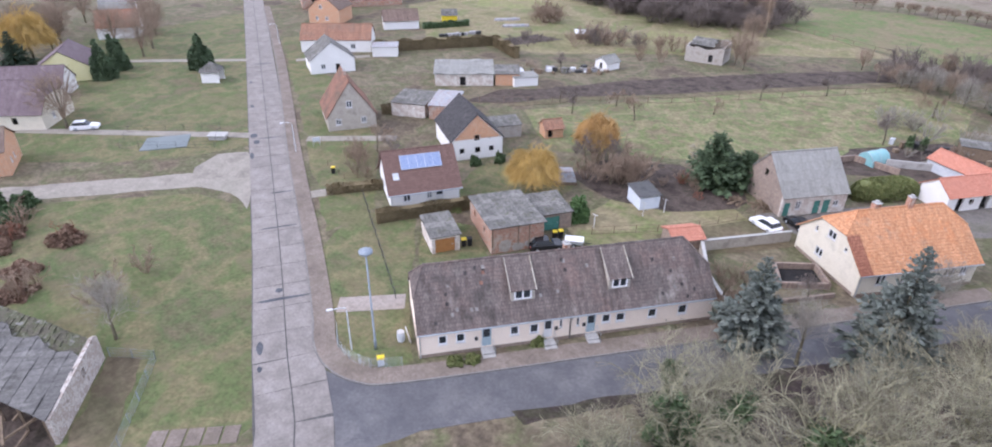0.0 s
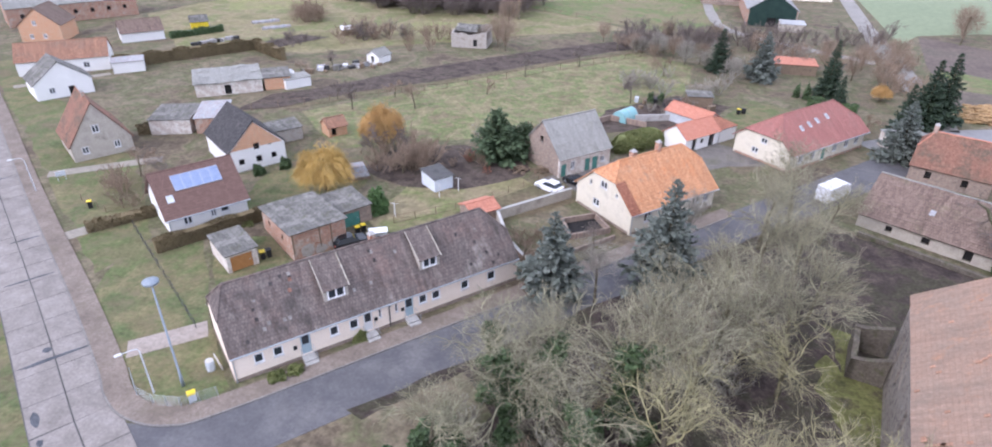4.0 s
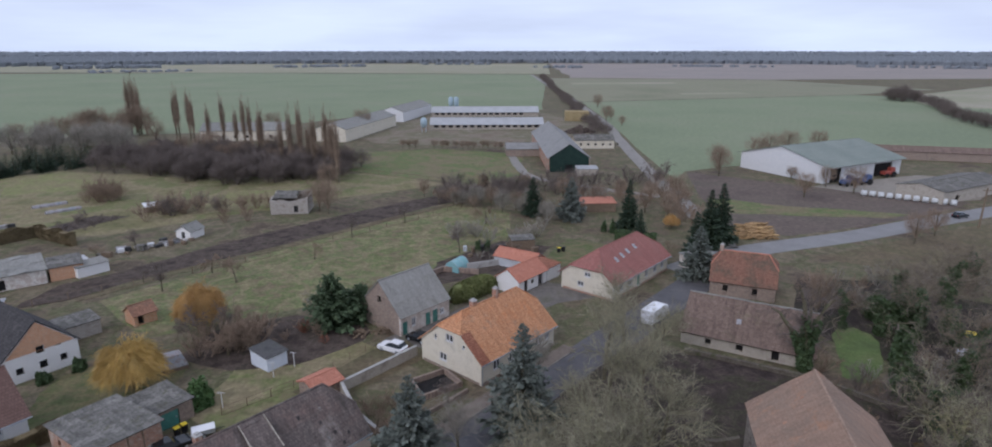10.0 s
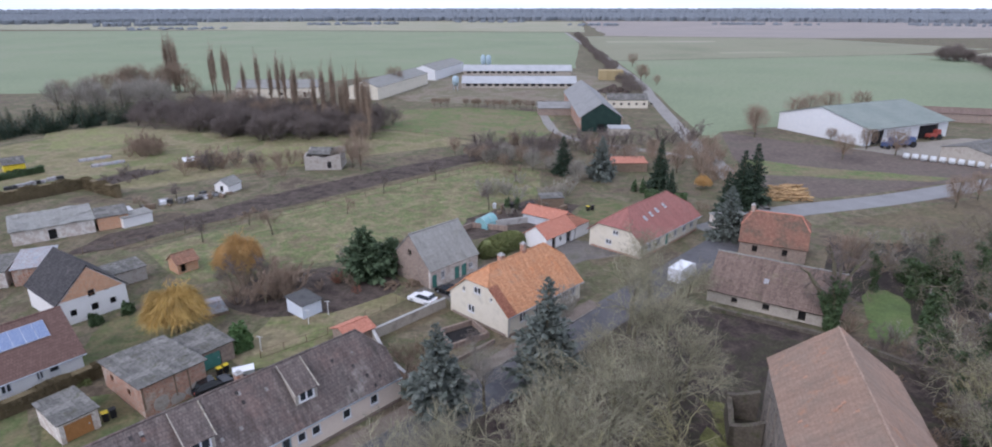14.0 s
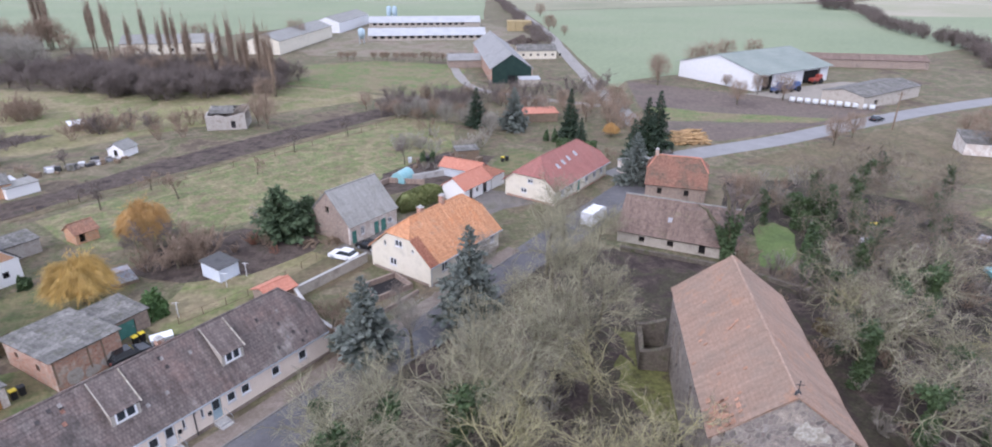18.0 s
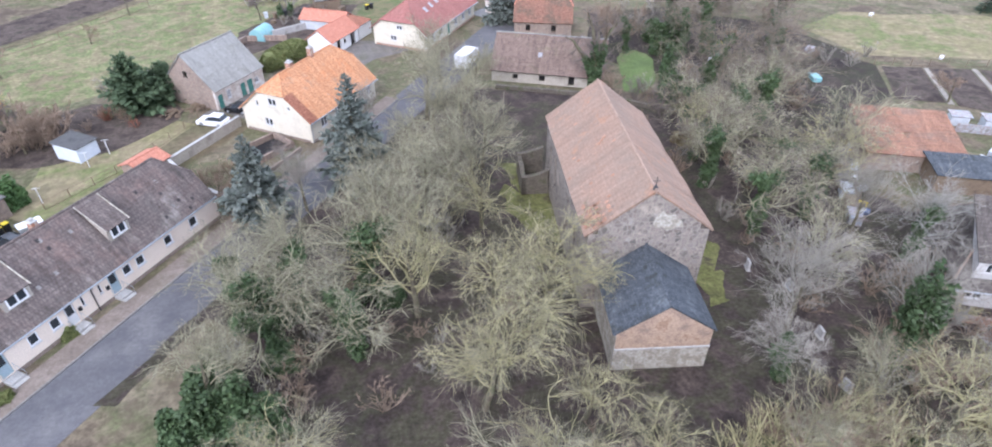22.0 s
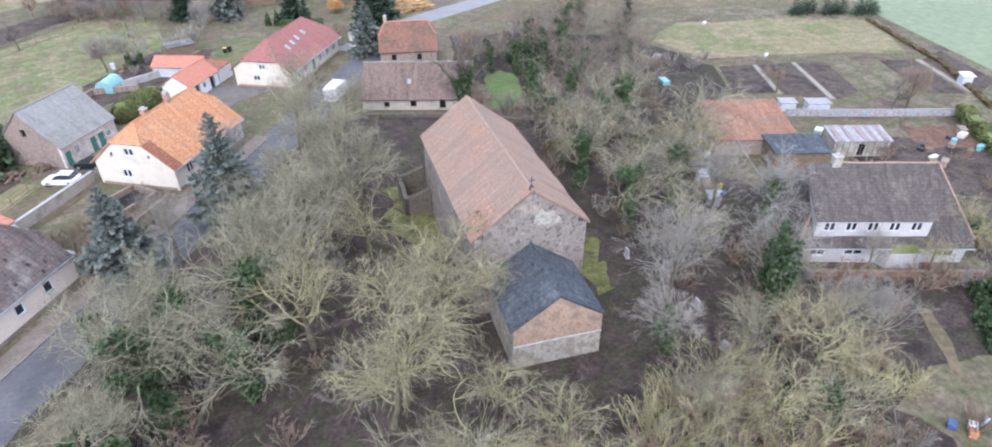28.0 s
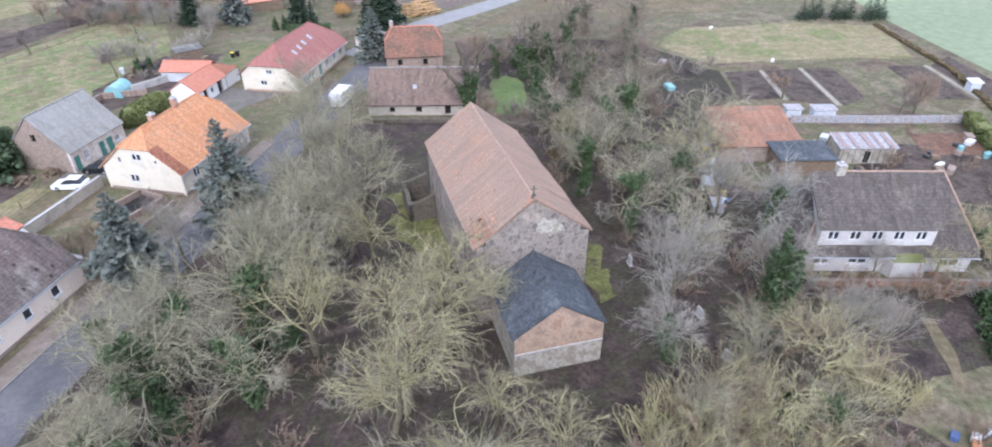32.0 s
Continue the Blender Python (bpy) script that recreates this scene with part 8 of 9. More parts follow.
spots += [(-62.5, 15.3, 1.5, 0), (-65.4, 20.5, 1.1, 0), (-87.2, 15.2, 1.2, 0), (66.4, 18.6, 0.8, 0), (71.5, 17.4, 0.9, 0), (67.5, 14.0, 0.8, 0)]
spots += [(-4 + BR.uniform(-3, 6), 116 + BR.uniform(-3, 6), BR.uniform(0.4, 0.7), BR.choice((0, 1, 3))) for _ in range(12)]
spots += [(-29 + BR.uniform(-4, 4), 80.5 + BR.uniform(-3, 3), BR.uniform(0.5, 1.0), BR.choice((0, 2))) for _ in range(8)]
spots += [(-95, 13, 1.3, 0), (-97, 10.5, 1.2, 0), (-79.6, 17.7, 1.0, 2), (-84.7, 13.4, 1.1, 2), (-70.3, 10.2, 1.1, 0), (-72, 12, 0.9, 0)]
plant(TREE[3], "tree", -56.2, 13.4, 0.62, 30, "pale leafless tree beside the ruined shed", "tree", "", 0, 0.55)
for x, y in ((-163, 67), (-176, 74), (-188, 76), (-181, 53), (-200, 60), (-172, 62), (-178, 50), (-184, 46), (-190, 54), (-196, 50), (-206, 68), (-119.5, 32.0), (-157, 62)):
    plant(FART, "tree", x, y, 1.1, x % 60, "leafless brown tree behind the cottages", "tree", "cottage trees", 0, 1.2)
for x, y, R, H in ((-79.0, 17.4, 2.3, 2.2), (-85.5, 13.4, 2.2, 1.9), (-82.6, 11.4, 1.8, 1.6), (-75.6, 11.6, 2.4, 1.2), (-71.4, 9.6, 2.6, 1.2)):
    BROWN.append((x, y, R, H))
spots += [(-68 + BR.uniform(-6, 4), 55 + BR.uniform(-3, 5), BR.uniform(0.7, 1.1), 0) for _ in range(9)]
spots += [(40 + BR.uniform(-4, 30), 62 + BR.uniform(-6, 12), BR.uniform(0.7, 1.3), BR.randrange(2)) for _ in range(22)]
spots += [(46 + BR.uniform(-6, 12), 22 + BR.uniform(-10, 12), BR.uniform(0.6, 1.1), BR.randrange(2)) for _ in range(16)]
spots += [(20 + BR.uniform(-26, 24), 6 + BR.uniform(-8, 10), BR.uniform(0.6, 1.2), BR.randrange(2)) for _ in range(40)]
spots += [(2 + BR.uniform(-14, 10), 38 + BR.uniform(-14, 14), BR.uniform(0.5, 1.0), BR.randrange(2)) for _ in range(26)]
spots += [(38 + BR.uniform(-2, 8), 38 + BR.uniform(-14, 14), BR.uniform(0.5, 1.0), BR.randrange(2)) for _ in range(18)]
spots += [(20 + BR.uniform(-8, 14), 160 + BR.uniform(-6, 8), BR.uniform(1.0, 1.6), BR.randrange(2)) for _ in range(12)]
spots += [(40 + BR.uniform(-2, 2), 130 + 6 * k, BR.uniform(1.0, 1.9), BR.randrange(2)) for k in range(8)]
spots += [(44 + BR.uniform(-3, 3), 150 + BR.uniform(-18, 40), BR.uniform(0.8, 1.5), BR.randrange(2)) for _ in range(14)]
spots += [(50 + BR.uniform(0, 36), 78 + BR.uniform(-12, 26), BR.uniform(0.7, 1.3), BR.randrange(2)) for _ in range(30)]
spots += [(76 + BR.uniform(-12, 14), 28 + BR.uniform(-10, 8), BR.uniform(0.5, 0.9), BR.randrange(2)) for _ in range(12)]
spots += [(-13 + BR.uniform(-3, 3), 60 + BR.uniform(-4, 3), BR.uniform(0.6, 0.9), 0) for _ in range(5)]


def scrub_mass(name, label, rows):
    """Shrubs too far off to tell apart, as one mass with one material for each kind."""
    V, F, slot, mats, base = [], [], [], [], 0
    for k, (x, y, s, v) in enumerate(rows):
        m = np.array(pose(x, y, 0, 0, 0, k * 53 % 360) @ Matrix.Diagonal((s, s, s, 1)))
        for me in BUSH[v].values():
            co = np.empty(len(me.vertices) * 3)
            me.vertices.foreach_get("co", co)
            V.append(co.reshape(-1, 3) @ m[:3, :3].T + m[:3, 3])
            if me.materials[0] not in mats:
                mats.append(me.materials[0])
            fs = [tuple(i + base for i in p.vertices) for p in me.polygons]
            F += fs
            slot += [mats.index(me.materials[0])] * len(fs)
            base += len(me.vertices)
    me = bpy.data.meshes.new(name)
    me.from_pydata(np.concatenate(V).tolist(), [], F)
    for mt in mats:
        me.materials.append(mt)
    me.polygons.foreach_set("material_index", slot)
    return tagged(new(name, me), label, "scrub", kind="stuff")


scrub_mass("garden_scrub", "brown leafless scrub along the far garden edges", [r for r in spots if r[1] > 118])
spots = [r for r in spots if r[1] <= 118]
for k, (x, y, s, v) in enumerate(spots):
    plant(BUSH[v], "shrub", x, y, s, k * 53 % 360, ("leafless brown many-stemmed garden shrub", "leafless grey many-stemmed garden shrub", "red-brown rounded shrub on the green", "dark leafless scrub along the garden edge")[v], "shrub", "bare shrubs")
# evergreen shrubs and hedges
rngh = np.random.default_rng(77)


def evergreen(x, y, R, H, mat, label, n=1400, size=0.13):
    root = thing("evergreen_shrub", pose(x, y, 0, 0, 0, (x * 17) % 360), label, "shrub")
    part("foliage", bush_mesh(int(abs(x * 3 + y)), R, H, n, mat, size), root)
    part("stem", Bag().tube([(0, 0, 0), (0.05, 0, H * 0.5)], [0.1, 0.05], 6).mesh("stem", M["bark"]), root)


for x, y, R, H in BROWN:
    evergreen(x, y, R, H, "redbush", "dark red-brown rounded bush on the green", 2600, 0.12)
for x, y, R, H in ((-136.9, 65.8, 2.7, 7.8), (-144.9, 48.6, 2.5, 8.4), (-149.8, 53.6, 2.4, 8.0)):
    evergreen(x, y, R, H, "cypress", "dense dark columnar conifer on the green", 6500, 0.24)
for x, y in ((-90, 15.5), (-93, 17.5), (-96, 14.5), (-92, 12.5)):
    evergreen(x, y, 2.0, 2.4, "ivy", "dark evergreen bush at the corner of the green", 1800, 0.15)
evergreen(41.2, 18.2, 2.0, 9.5, "ivy", "tall dark ivy grown over a dead trunk", 3600, 0.15)
evergreen(-35.3, 62.0, 1.75, 3.9, "thuja", "round bright green evergreen by the shed", 2600)
for x, y, R, H in ((-7, 36.5, 2.0, 1.6), (-10.5, 36.5, 2.0, 2.0), (1.5, 36, 1.8, 1.4), (33.5, 9.5, 2.0, 1.8), (40, 17, 1.5, 3.0), (25, 12.5, 1.4, 2.2), (-12.2, 26.4, 3.5, 4.6), (-9.4, 24.6, 3.0, 3.8), (-13.0, 29.8, 2.4, 3.2), (-14.5, 25.5, 2.2, 3.4), (-20, 19.5, 2.2, 3.4), (-12, 21, 2.4, 3.2), (-8, 30.5, 1.6, 3.5), (-2, 33.5, 1.5, 4.0)):
    evergreen(x, y, R, H, "ivy", "dark green ivy and holly thicket under the trees", 3600, 0.14)
for x, y, R, H in ((58, 66, 2.0, 4.2), (62, 72, 1.8, 3.8), (55, 88, 2.2, 4.6), (61, 80, 1.7, 3.6), (52.9, 82.5, 1.6, 3.6), (45.6, 66.0, 1.7, 3.6), (52.6, 77, 1.8, 4.6), (48.4, 70.4, 1.7, 3.4), (50.4, 73.8, 1.7, 4.0), (47.4, 67.4, 1.6, 4.2), (57.7, 85.8, 2.4, 6.5), (63.0, 84.0, 1.6, 5.5)):
    evergreen(x, y, R, H, "ivy", "tall dark holly beside the bright lawn", 2200, 0.15)
evergreen(42.1, 54.1, 2.4, 2.2, "brownhedge", "heaped brown brushwood under the trees", 2200, 0.16)
evergreen(69.6, 15.0, 2.0, 2.4, "ivy", "dark round evergreen bush by the white house", 2200, 0.15)
evergreen(59.5, 8.4, 2.6, 3.4, "ivy", "large dark evergreen bush by the white house", 2800, 0.15)
for x, y, R, H in ((-56.8, 66.3, 1.0, 1.9), (-54.6, 69.6, 1.0, 1.9), (-49.3, 53.6, 1.2, 1.0), (47.5, 60.2, 1.3, 3.8), (48.8, 63, 1.2, 3.4), (56, 6.5, 2.0, 2.6), (59, 4.5, 1.8, 2.2), (54, 5, 1.5, 2.0), (-25, 39, 0.9, 0.8), (-29.2, 31.8, 0.9, 0.7), (-28.2, 33.1, 0.9, 0.6), (-19.5, 99, 1.1, 2.2), (-6.6, 117.6, 0.7, 3.0), (-4.8, 119.2, 0.7, 2.6), (22.3, 132.6, 0.8, 3.6), (20.6, 133.4, 0.7, 3.0), (27, 112, 1.0, 2.0), (24, 122, 1.2, 2.4)):
    evergreen(x, y, R, H, "ivy" if H > 1.5 else "hedge", "dark evergreen bush in a garden" if H > 1.5 else "low evergreen bush by the wall", 1100)


def hedge(name, label, pts, w, h, mat, dens=120, size=0.12):
    bag_pts = []
    for (ax, ay), (bx, by) in zip(pts, pts[1:]):
        d = math.hypot(bx - ax, by - ay)
        n = int(d * dens)
        t, o, z = rngh.uniform(0, 1, n), rngh.uniform(-1, 1, n), rngh.uniform(0, 1, n)
        top = rngh.uniform(0, 1, n) < 0.35
        z[top] = 1
        o[~top] = np.sign(o[~top]) * rngh.uniform(0.8, 1.05, (~top).sum())
        nx, ny = (by - ay) / d, -(bx - ax) / d
        bag_pts.append(np.stack([ax + (bx - ax) * t + nx * o * w / 2, ay + (by - ay) * t + ny * o * w / 2, z * h * (0.95 + 0.1 * np.sin(t * d))], 1))
    c = np.concatenate(bag_pts)
    root = thing(name, pose(pts[0][0], pts[0][1], 0), label, "hedge")
    V, F = leaves(rngh, c - np.array([pts[0][0], pts[0][1], 0]), size)
    part("foliage", fast_mesh("foliage", V, F, M[mat]), root)
    core = Bag()
    for (ax, ay), (bx, by) in zip(pts, pts[1:]):
        d = math.hypot(bx - ax, by - ay)
        nx, ny = (by - ay) / d * w * 0.42, -(bx - ax) / d * w * 0.42
        ox, oy = pts[0]
        core.prism([(ax - nx - ox, ay - ny - oy), (ax + nx - ox, ay + ny - oy), (bx + nx - ox, by + ny - oy), (bx - nx - ox, by - ny - oy)], 0, h * 0.93)
    part("core", core.mesh("core", M[mat]), root)


hedge("hedge", "clipped brown hedge beside the white house", [(-54.6, 44.6), (-48.6, 54.6), (-45.4, 58.8)], 1.1, 1.7, "brownhedge", 420, 0.075)
hedge("hedge", "long brown clipped hedge round a garden", [(-120.3, 101.2), (-102.6, 126.4), (-90.2, 120.2)], 1.3, 2.7, "brownhedge", 300, 0.1)
hedge("hedge", "dark green clipped hedge by the yellow hut", [(-129.7, 127.7), (-123.2, 139.8)], 1.4, 1.6, "ivy", 90, 0.18)
hedge("hedge", "brown hedge across the garden", [(-85, 72.5), (-74, 84)], 1.2, 1.6, "brownhedge", 60, 0.18)
round_hedge = thing("hedge", pose(-8.6, 93.4, 0, 0, 0, 50), "rounded clipped olive green hedge beyond the barn", "hedge")
rh_n = 9000
rh_u, rh_a = rngh.uniform(0, 1, rh_n), rngh.uniform(0, math.pi, rh_n)
rh_r = np.sqrt(np.clip(1 - (2 * rh_u - 1) ** 4, 0.05, 1)) * rngh.uniform(0.93, 1.02, rh_n)
part("foliage", fast_mesh("foliage", *leaves(rngh, np.stack([rh_u * 10.6 - 1.6, np.cos(rh_a) * 2.1 * rh_r, np.sin(rh_a) ** 0.6 * 2.7 * rh_r], 1), 0.1), M["hedge"]), round_hedge)
part("core", Bag().tube([(-1.2 + 1.2 * k, 0, 1.1) for k in range(9)], [0.5] + [1.5] * 7 + [0.5], 10).mesh("core", M["hedge"]), round_hedge)
hedge("hedge", "green hedge by the allotments", [(100.0, 34.4), (90.9, 24.3), (88, 19)], 1.8, 1.8, "hedge", 150, 0.16)
hedge("hedge", "low brown hedge along the field edge", [(134.5, 73.2), (127, 60.5), (120.4, 48.8), (106.9, 33.4)], 0.8, 0.5, "brownhedge", 60, 0.16)
hedge("hedge", "dark clipped hedge by the farmhouse garden", [(22, 127), (30, 124)], 1.6, 2.2, "ivy", 150, 0.15)
hedge("hedge", "garden hedge by the concrete road", [(-66, 45.5), (-60, 54)], 1.2, 1.2, "brownhedge", 90, 0.14)

POP = fuzz(51, 1.05, 12.0, 640, "twigb", 0.4, 2.8, 0.03, 1.7, 10)
PR = random.Random(8)
POPLARS = [(-52.7, 184.4, 1.0), (-55.5, 189, 1.02), (-59, 195, 1.1), (-63.5, 197, 1.0), (-66, 199.5, 0.8), (-69.5, 202, 1.14), (-74, 205, 1.05), (-79, 210, 0.9), (-89, 219, 1.2), (-92, 224, 1.0), (-101, 238, 1.2), (-105, 242, 1.3), (-110, 246, 1.0), (-116, 248, 1.3), (-126, 256, 1.0), (-136, 263, 1.25), (-140, 268, 1.35), (-148, 274, 1.4), (-151, 277, 1.2), (-176, 292, 1.5), (-180, 295, 1.65), (-183, 296, 1.55)]
for k, (x, y, h) in enumerate(POPLARS):
    plant(POP, "poplar", x, y, 1.05 if k < 19 else 1.3, k * 77 % 360, "tall narrow leafless poplar", "poplar", "row of poplars", 0, h * (1.72 if k < 8 else 1.45))
THICK = fuzz(61, 3.4, 5.4, 640, "thicket", 0.2, 0.6, 0.053, 1.3, 8)
for k in range(120):
    t = PR.random()
    plant(THICK, "thicket", -144 + t * 92 + PR.uniform(-4, 6), 222 - 26 * t + PR.uniform(-26, 24) * (1 - 0.5 * t), PR.uniform(0.8, 1.45), k * 53 % 360, "dense brown leafless thicket of bushes", "thicket", "thicket by the poplars")
HEDGEROW = [(42 + PR.uniform(-4, 3), 292 + 6.5 * k, PR.uniform(0.6, 1.1)) for k in range(95)]
for k, (x, y, s) in enumerate(HEDGEROW):
    plant(THICK, "thicket", x, y, s, k * 53 % 360, "brown leafless bush in a field hedgerow", "thicket", "field hedgerow")
ROWBUSH = [(203 + 108 * t + 6 * math.sin(9 * t) + PR.uniform(-2, 2), 223 + 289 * t ** 1.15 + PR.uniform(-3, 3), PR.uniform(0.8, 1.5)) for t in (k / 69 for k in range(70))] + [(306 + PR.uniform(-9, 8), 504 + PR.uniform(-14, 14), PR.uniform(1.5, 2.3)) for k in range(12)]
for k, (x, y, s) in enumerate(ROWBUSH):
    plant(THICK, "thicket", x, y, s, k * 53 % 360, "brown leafless bush in a hedgerow along the field", "thicket", "hedgerow by the wheat")
BELT = random.Random(88)
for k in range(48):
    x = BELT.uniform(-120, -64)
    plant(THICK, "thicket", x, 176 + abs(x + 84) * 0.5 + BELT.uniform(0, 16), BELT.uniform(0.8, 1.5), k * 59 % 360, "dense brown leafless thicket of bushes", "thicket", "thicket by the poplars")
GREYC = fuzz(72, 4.2, 9.0, 1300, "twigg", 1.0, 0.5, 0.045, 1.4, 9)
for k in range(16):
    plant(GREYC, "tree", -192 + 3.0 * k + BELT.uniform(-2, 2), 236 + BELT.uniform(-6, 16) - 0.5 * k, BELT.uniform(1.0, 1.45), k * 71 % 360, "round grey leafless tree behind the thicket", "tree", "grey trees by the thicket")
for k in range(16):
    plant(GREYC if k % 3 else FART, "tree", -16 + 1.9 * k + BELT.uniform(-1.5, 1.5), 161 - 1.1 * k + BELT.uniform(-7, 7), BELT.uniform(0.42, 0.66), k * 83 % 360, "soft grey-brown leafless tree at the garden edge", "tree", "garden edge trees")
far = [(-132 + 6.2 * k, 226 - 2.6 * k + (k * 7 % 5) * 5, 0.8 + 0.1 * (k * 5 % 4)) for k in range(13)]
far += [(-196 + 3.2 * k, 266 + 2.6 * k + (k * 7 % 4) * 2, 1.35 + 0.12 * (k * 5 % 4)) for k in range(9)]
far += [(-8, 171, 0.7), (4, 173, 0.65), (14, 166, 0.7), (22, 160, 0.6), (30, 168, 0.6), (-24, 166, 0.6), (113, 117, 1.3), (-181, 254, 1.5), (-190, 250, 1.4), (-167, 261, 1.5), (-174, 250, 1.3), (-204, 252, 1.2), (-152, 262, 1.2), (70.2, 211.5, 1.0), (87, 192.6, 0.5), (92.4, 181.6, 0.75), (33, 150, 0.8), (41.8, 153, 0.85), (44.4, 166, 0.8), (28.6, 153, 0.75), (38, 147, 0.7), (36.5, 160, 0.7), (52.5, 351, 1.1), (58.7, 434, 1.1), (-112, 232, 1.1), (-96, 215, 1.0), (-52, 172, 1.0), (-48, 150, 1.0), (-45, 147, 0.9), (-72, 300, 1.4), (-112, 290, 1.3)]
far += [(58 + PR.uniform(-2, 2), 330 + k * 30, PR.uniform(0.6, 0.9)) for k in range(3)]
POLLARD = fuzz(81, 1.5, 3.6, 420, "twigb", 1.2, 0.4, 0.035, 0.9, 6)
for k in range(17):
    if k in (3, 4):
        continue
    plant(POLLARD, "pollard_willow", -45 + 2.75 * k + PR.uniform(-0.6, 0.6), 252 - 0.25 * k + PR.uniform(-1.5, 1.5), 1.0, k * 61 % 360, "pollarded tree with a red-brown twiggy head", "tree", "pollards by the farm")
for k, (x, y, s) in enumerate(far):
    plant(FART, "field_tree", x, y, s, k * 61 % 360, "leafless tree between the fields", "tree", "field trees")


def far_wood(name, label, r0, r1, a0, a1, n, h, seed, wide=3.5):
    """Many rough crowns far off, as one mass."""
    rng = np.random.default_rng(seed)
    a, r = np.radians(rng.uniform(a0, a1, n)), rng.uniform(r0, r1, n)
    c = np.stack([np.sin(a) * r, np.cos(a) * r, np.zeros(n)], 1)
    hh = h * rng.uniform(0.85, 1.08, n)
    w = wide * rng.uniform(0.7, 1.5, n)
    s = 4
    th = np.arange(s) * math.tau / s
    rings = []
    for zf, wf in ((0.0, 0.95), (0.6, 0.9)):
        jit = rng.uniform(0.75, 1.2, (n, s))
        rings.append(np.stack([c[:, 0:1] + np.cos(th) * w[:, None] * wf * jit, c[:, 1:2] + np.sin(th) * w[:, None] * wf * jit, np.broadcast_to((hh * zf)[:, None], (n, s)) + 0.0], -1))
    top = c + np.stack([0 * hh, 0 * hh, hh], 1)
    V = np.concatenate([np.stack(rings, 1).reshape(n, -1, 3), top[:, None]], 1)
    k = V.shape[1]
    i = np.arange(n)[:, None] * k
    F = []
    for q in range(1):
        for m in range(s):
            F.append(np.stack([i[:, 0] + q * s + m, i[:, 0] + q * s + (m + 1) % s, i[:, 0] + (q + 1) * s + (m + 1) % s, i[:, 0] + (q + 1) * s + m], 1))
    for m in range(s):
        F.append(np.stack([i[:, 0] + s + m, i[:, 0] + s + (m + 1) % s, i[:, 0] + k - 1, i[:, 0] + k - 1], 1))
    F = np.concatenate(F)
    me = bpy.data.meshes.new(name)
    me.from_pydata(V.reshape(-1, 3).tolist(), [], [tuple(dict.fromkeys(f)) for f in F.tolist()])
    me.materials.append(M["wood_hazed"])
    return tagged(new(name, me), label, "woodland", kind="stuff")


# The blue-grey of these crowns is painted haze.
far_wood("far_woodland", "dark woodland along the horizon, coloured blue-grey for haze", 1800, 3000, -62, 62, 11000, 15, 1, 9.0)
far_wood("far_woodland", "dark woodland along the horizon, coloured blue-grey for haze", 3000, 4300, -62, 62, 6000, 25, 2, 16.0)
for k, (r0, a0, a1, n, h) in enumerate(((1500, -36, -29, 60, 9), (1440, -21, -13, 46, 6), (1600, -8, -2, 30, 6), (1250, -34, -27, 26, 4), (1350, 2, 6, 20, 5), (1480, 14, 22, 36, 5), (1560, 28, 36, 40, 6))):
    far_wood("far_copse", "copse between far fields, greyed with haze colour", r0, r0 + 60, a0, a1, n, h, 3 + k, 5.0)

# ---- things in the street and the gardens ----
def wheel(parent, x, y, r, w=0.2):
    tyre = part("wheel", Bag().tube([(x, y - w / 2, r), (x, y - w / 2 + 0.03, r), (x, y + w / 2 - 0.03, r), (x, y + w / 2, r)], [r * 0.93, r, r, r * 0.93], 16).mesh("wheel", M["tyre"]), parent)
    part("rim", Bag().tube([(x, y - w / 2 - 0.01, r), (x, y + w / 2 + 0.01, r)], r * 0.58, 10).mesh("rim", M["metal"]), tyre)


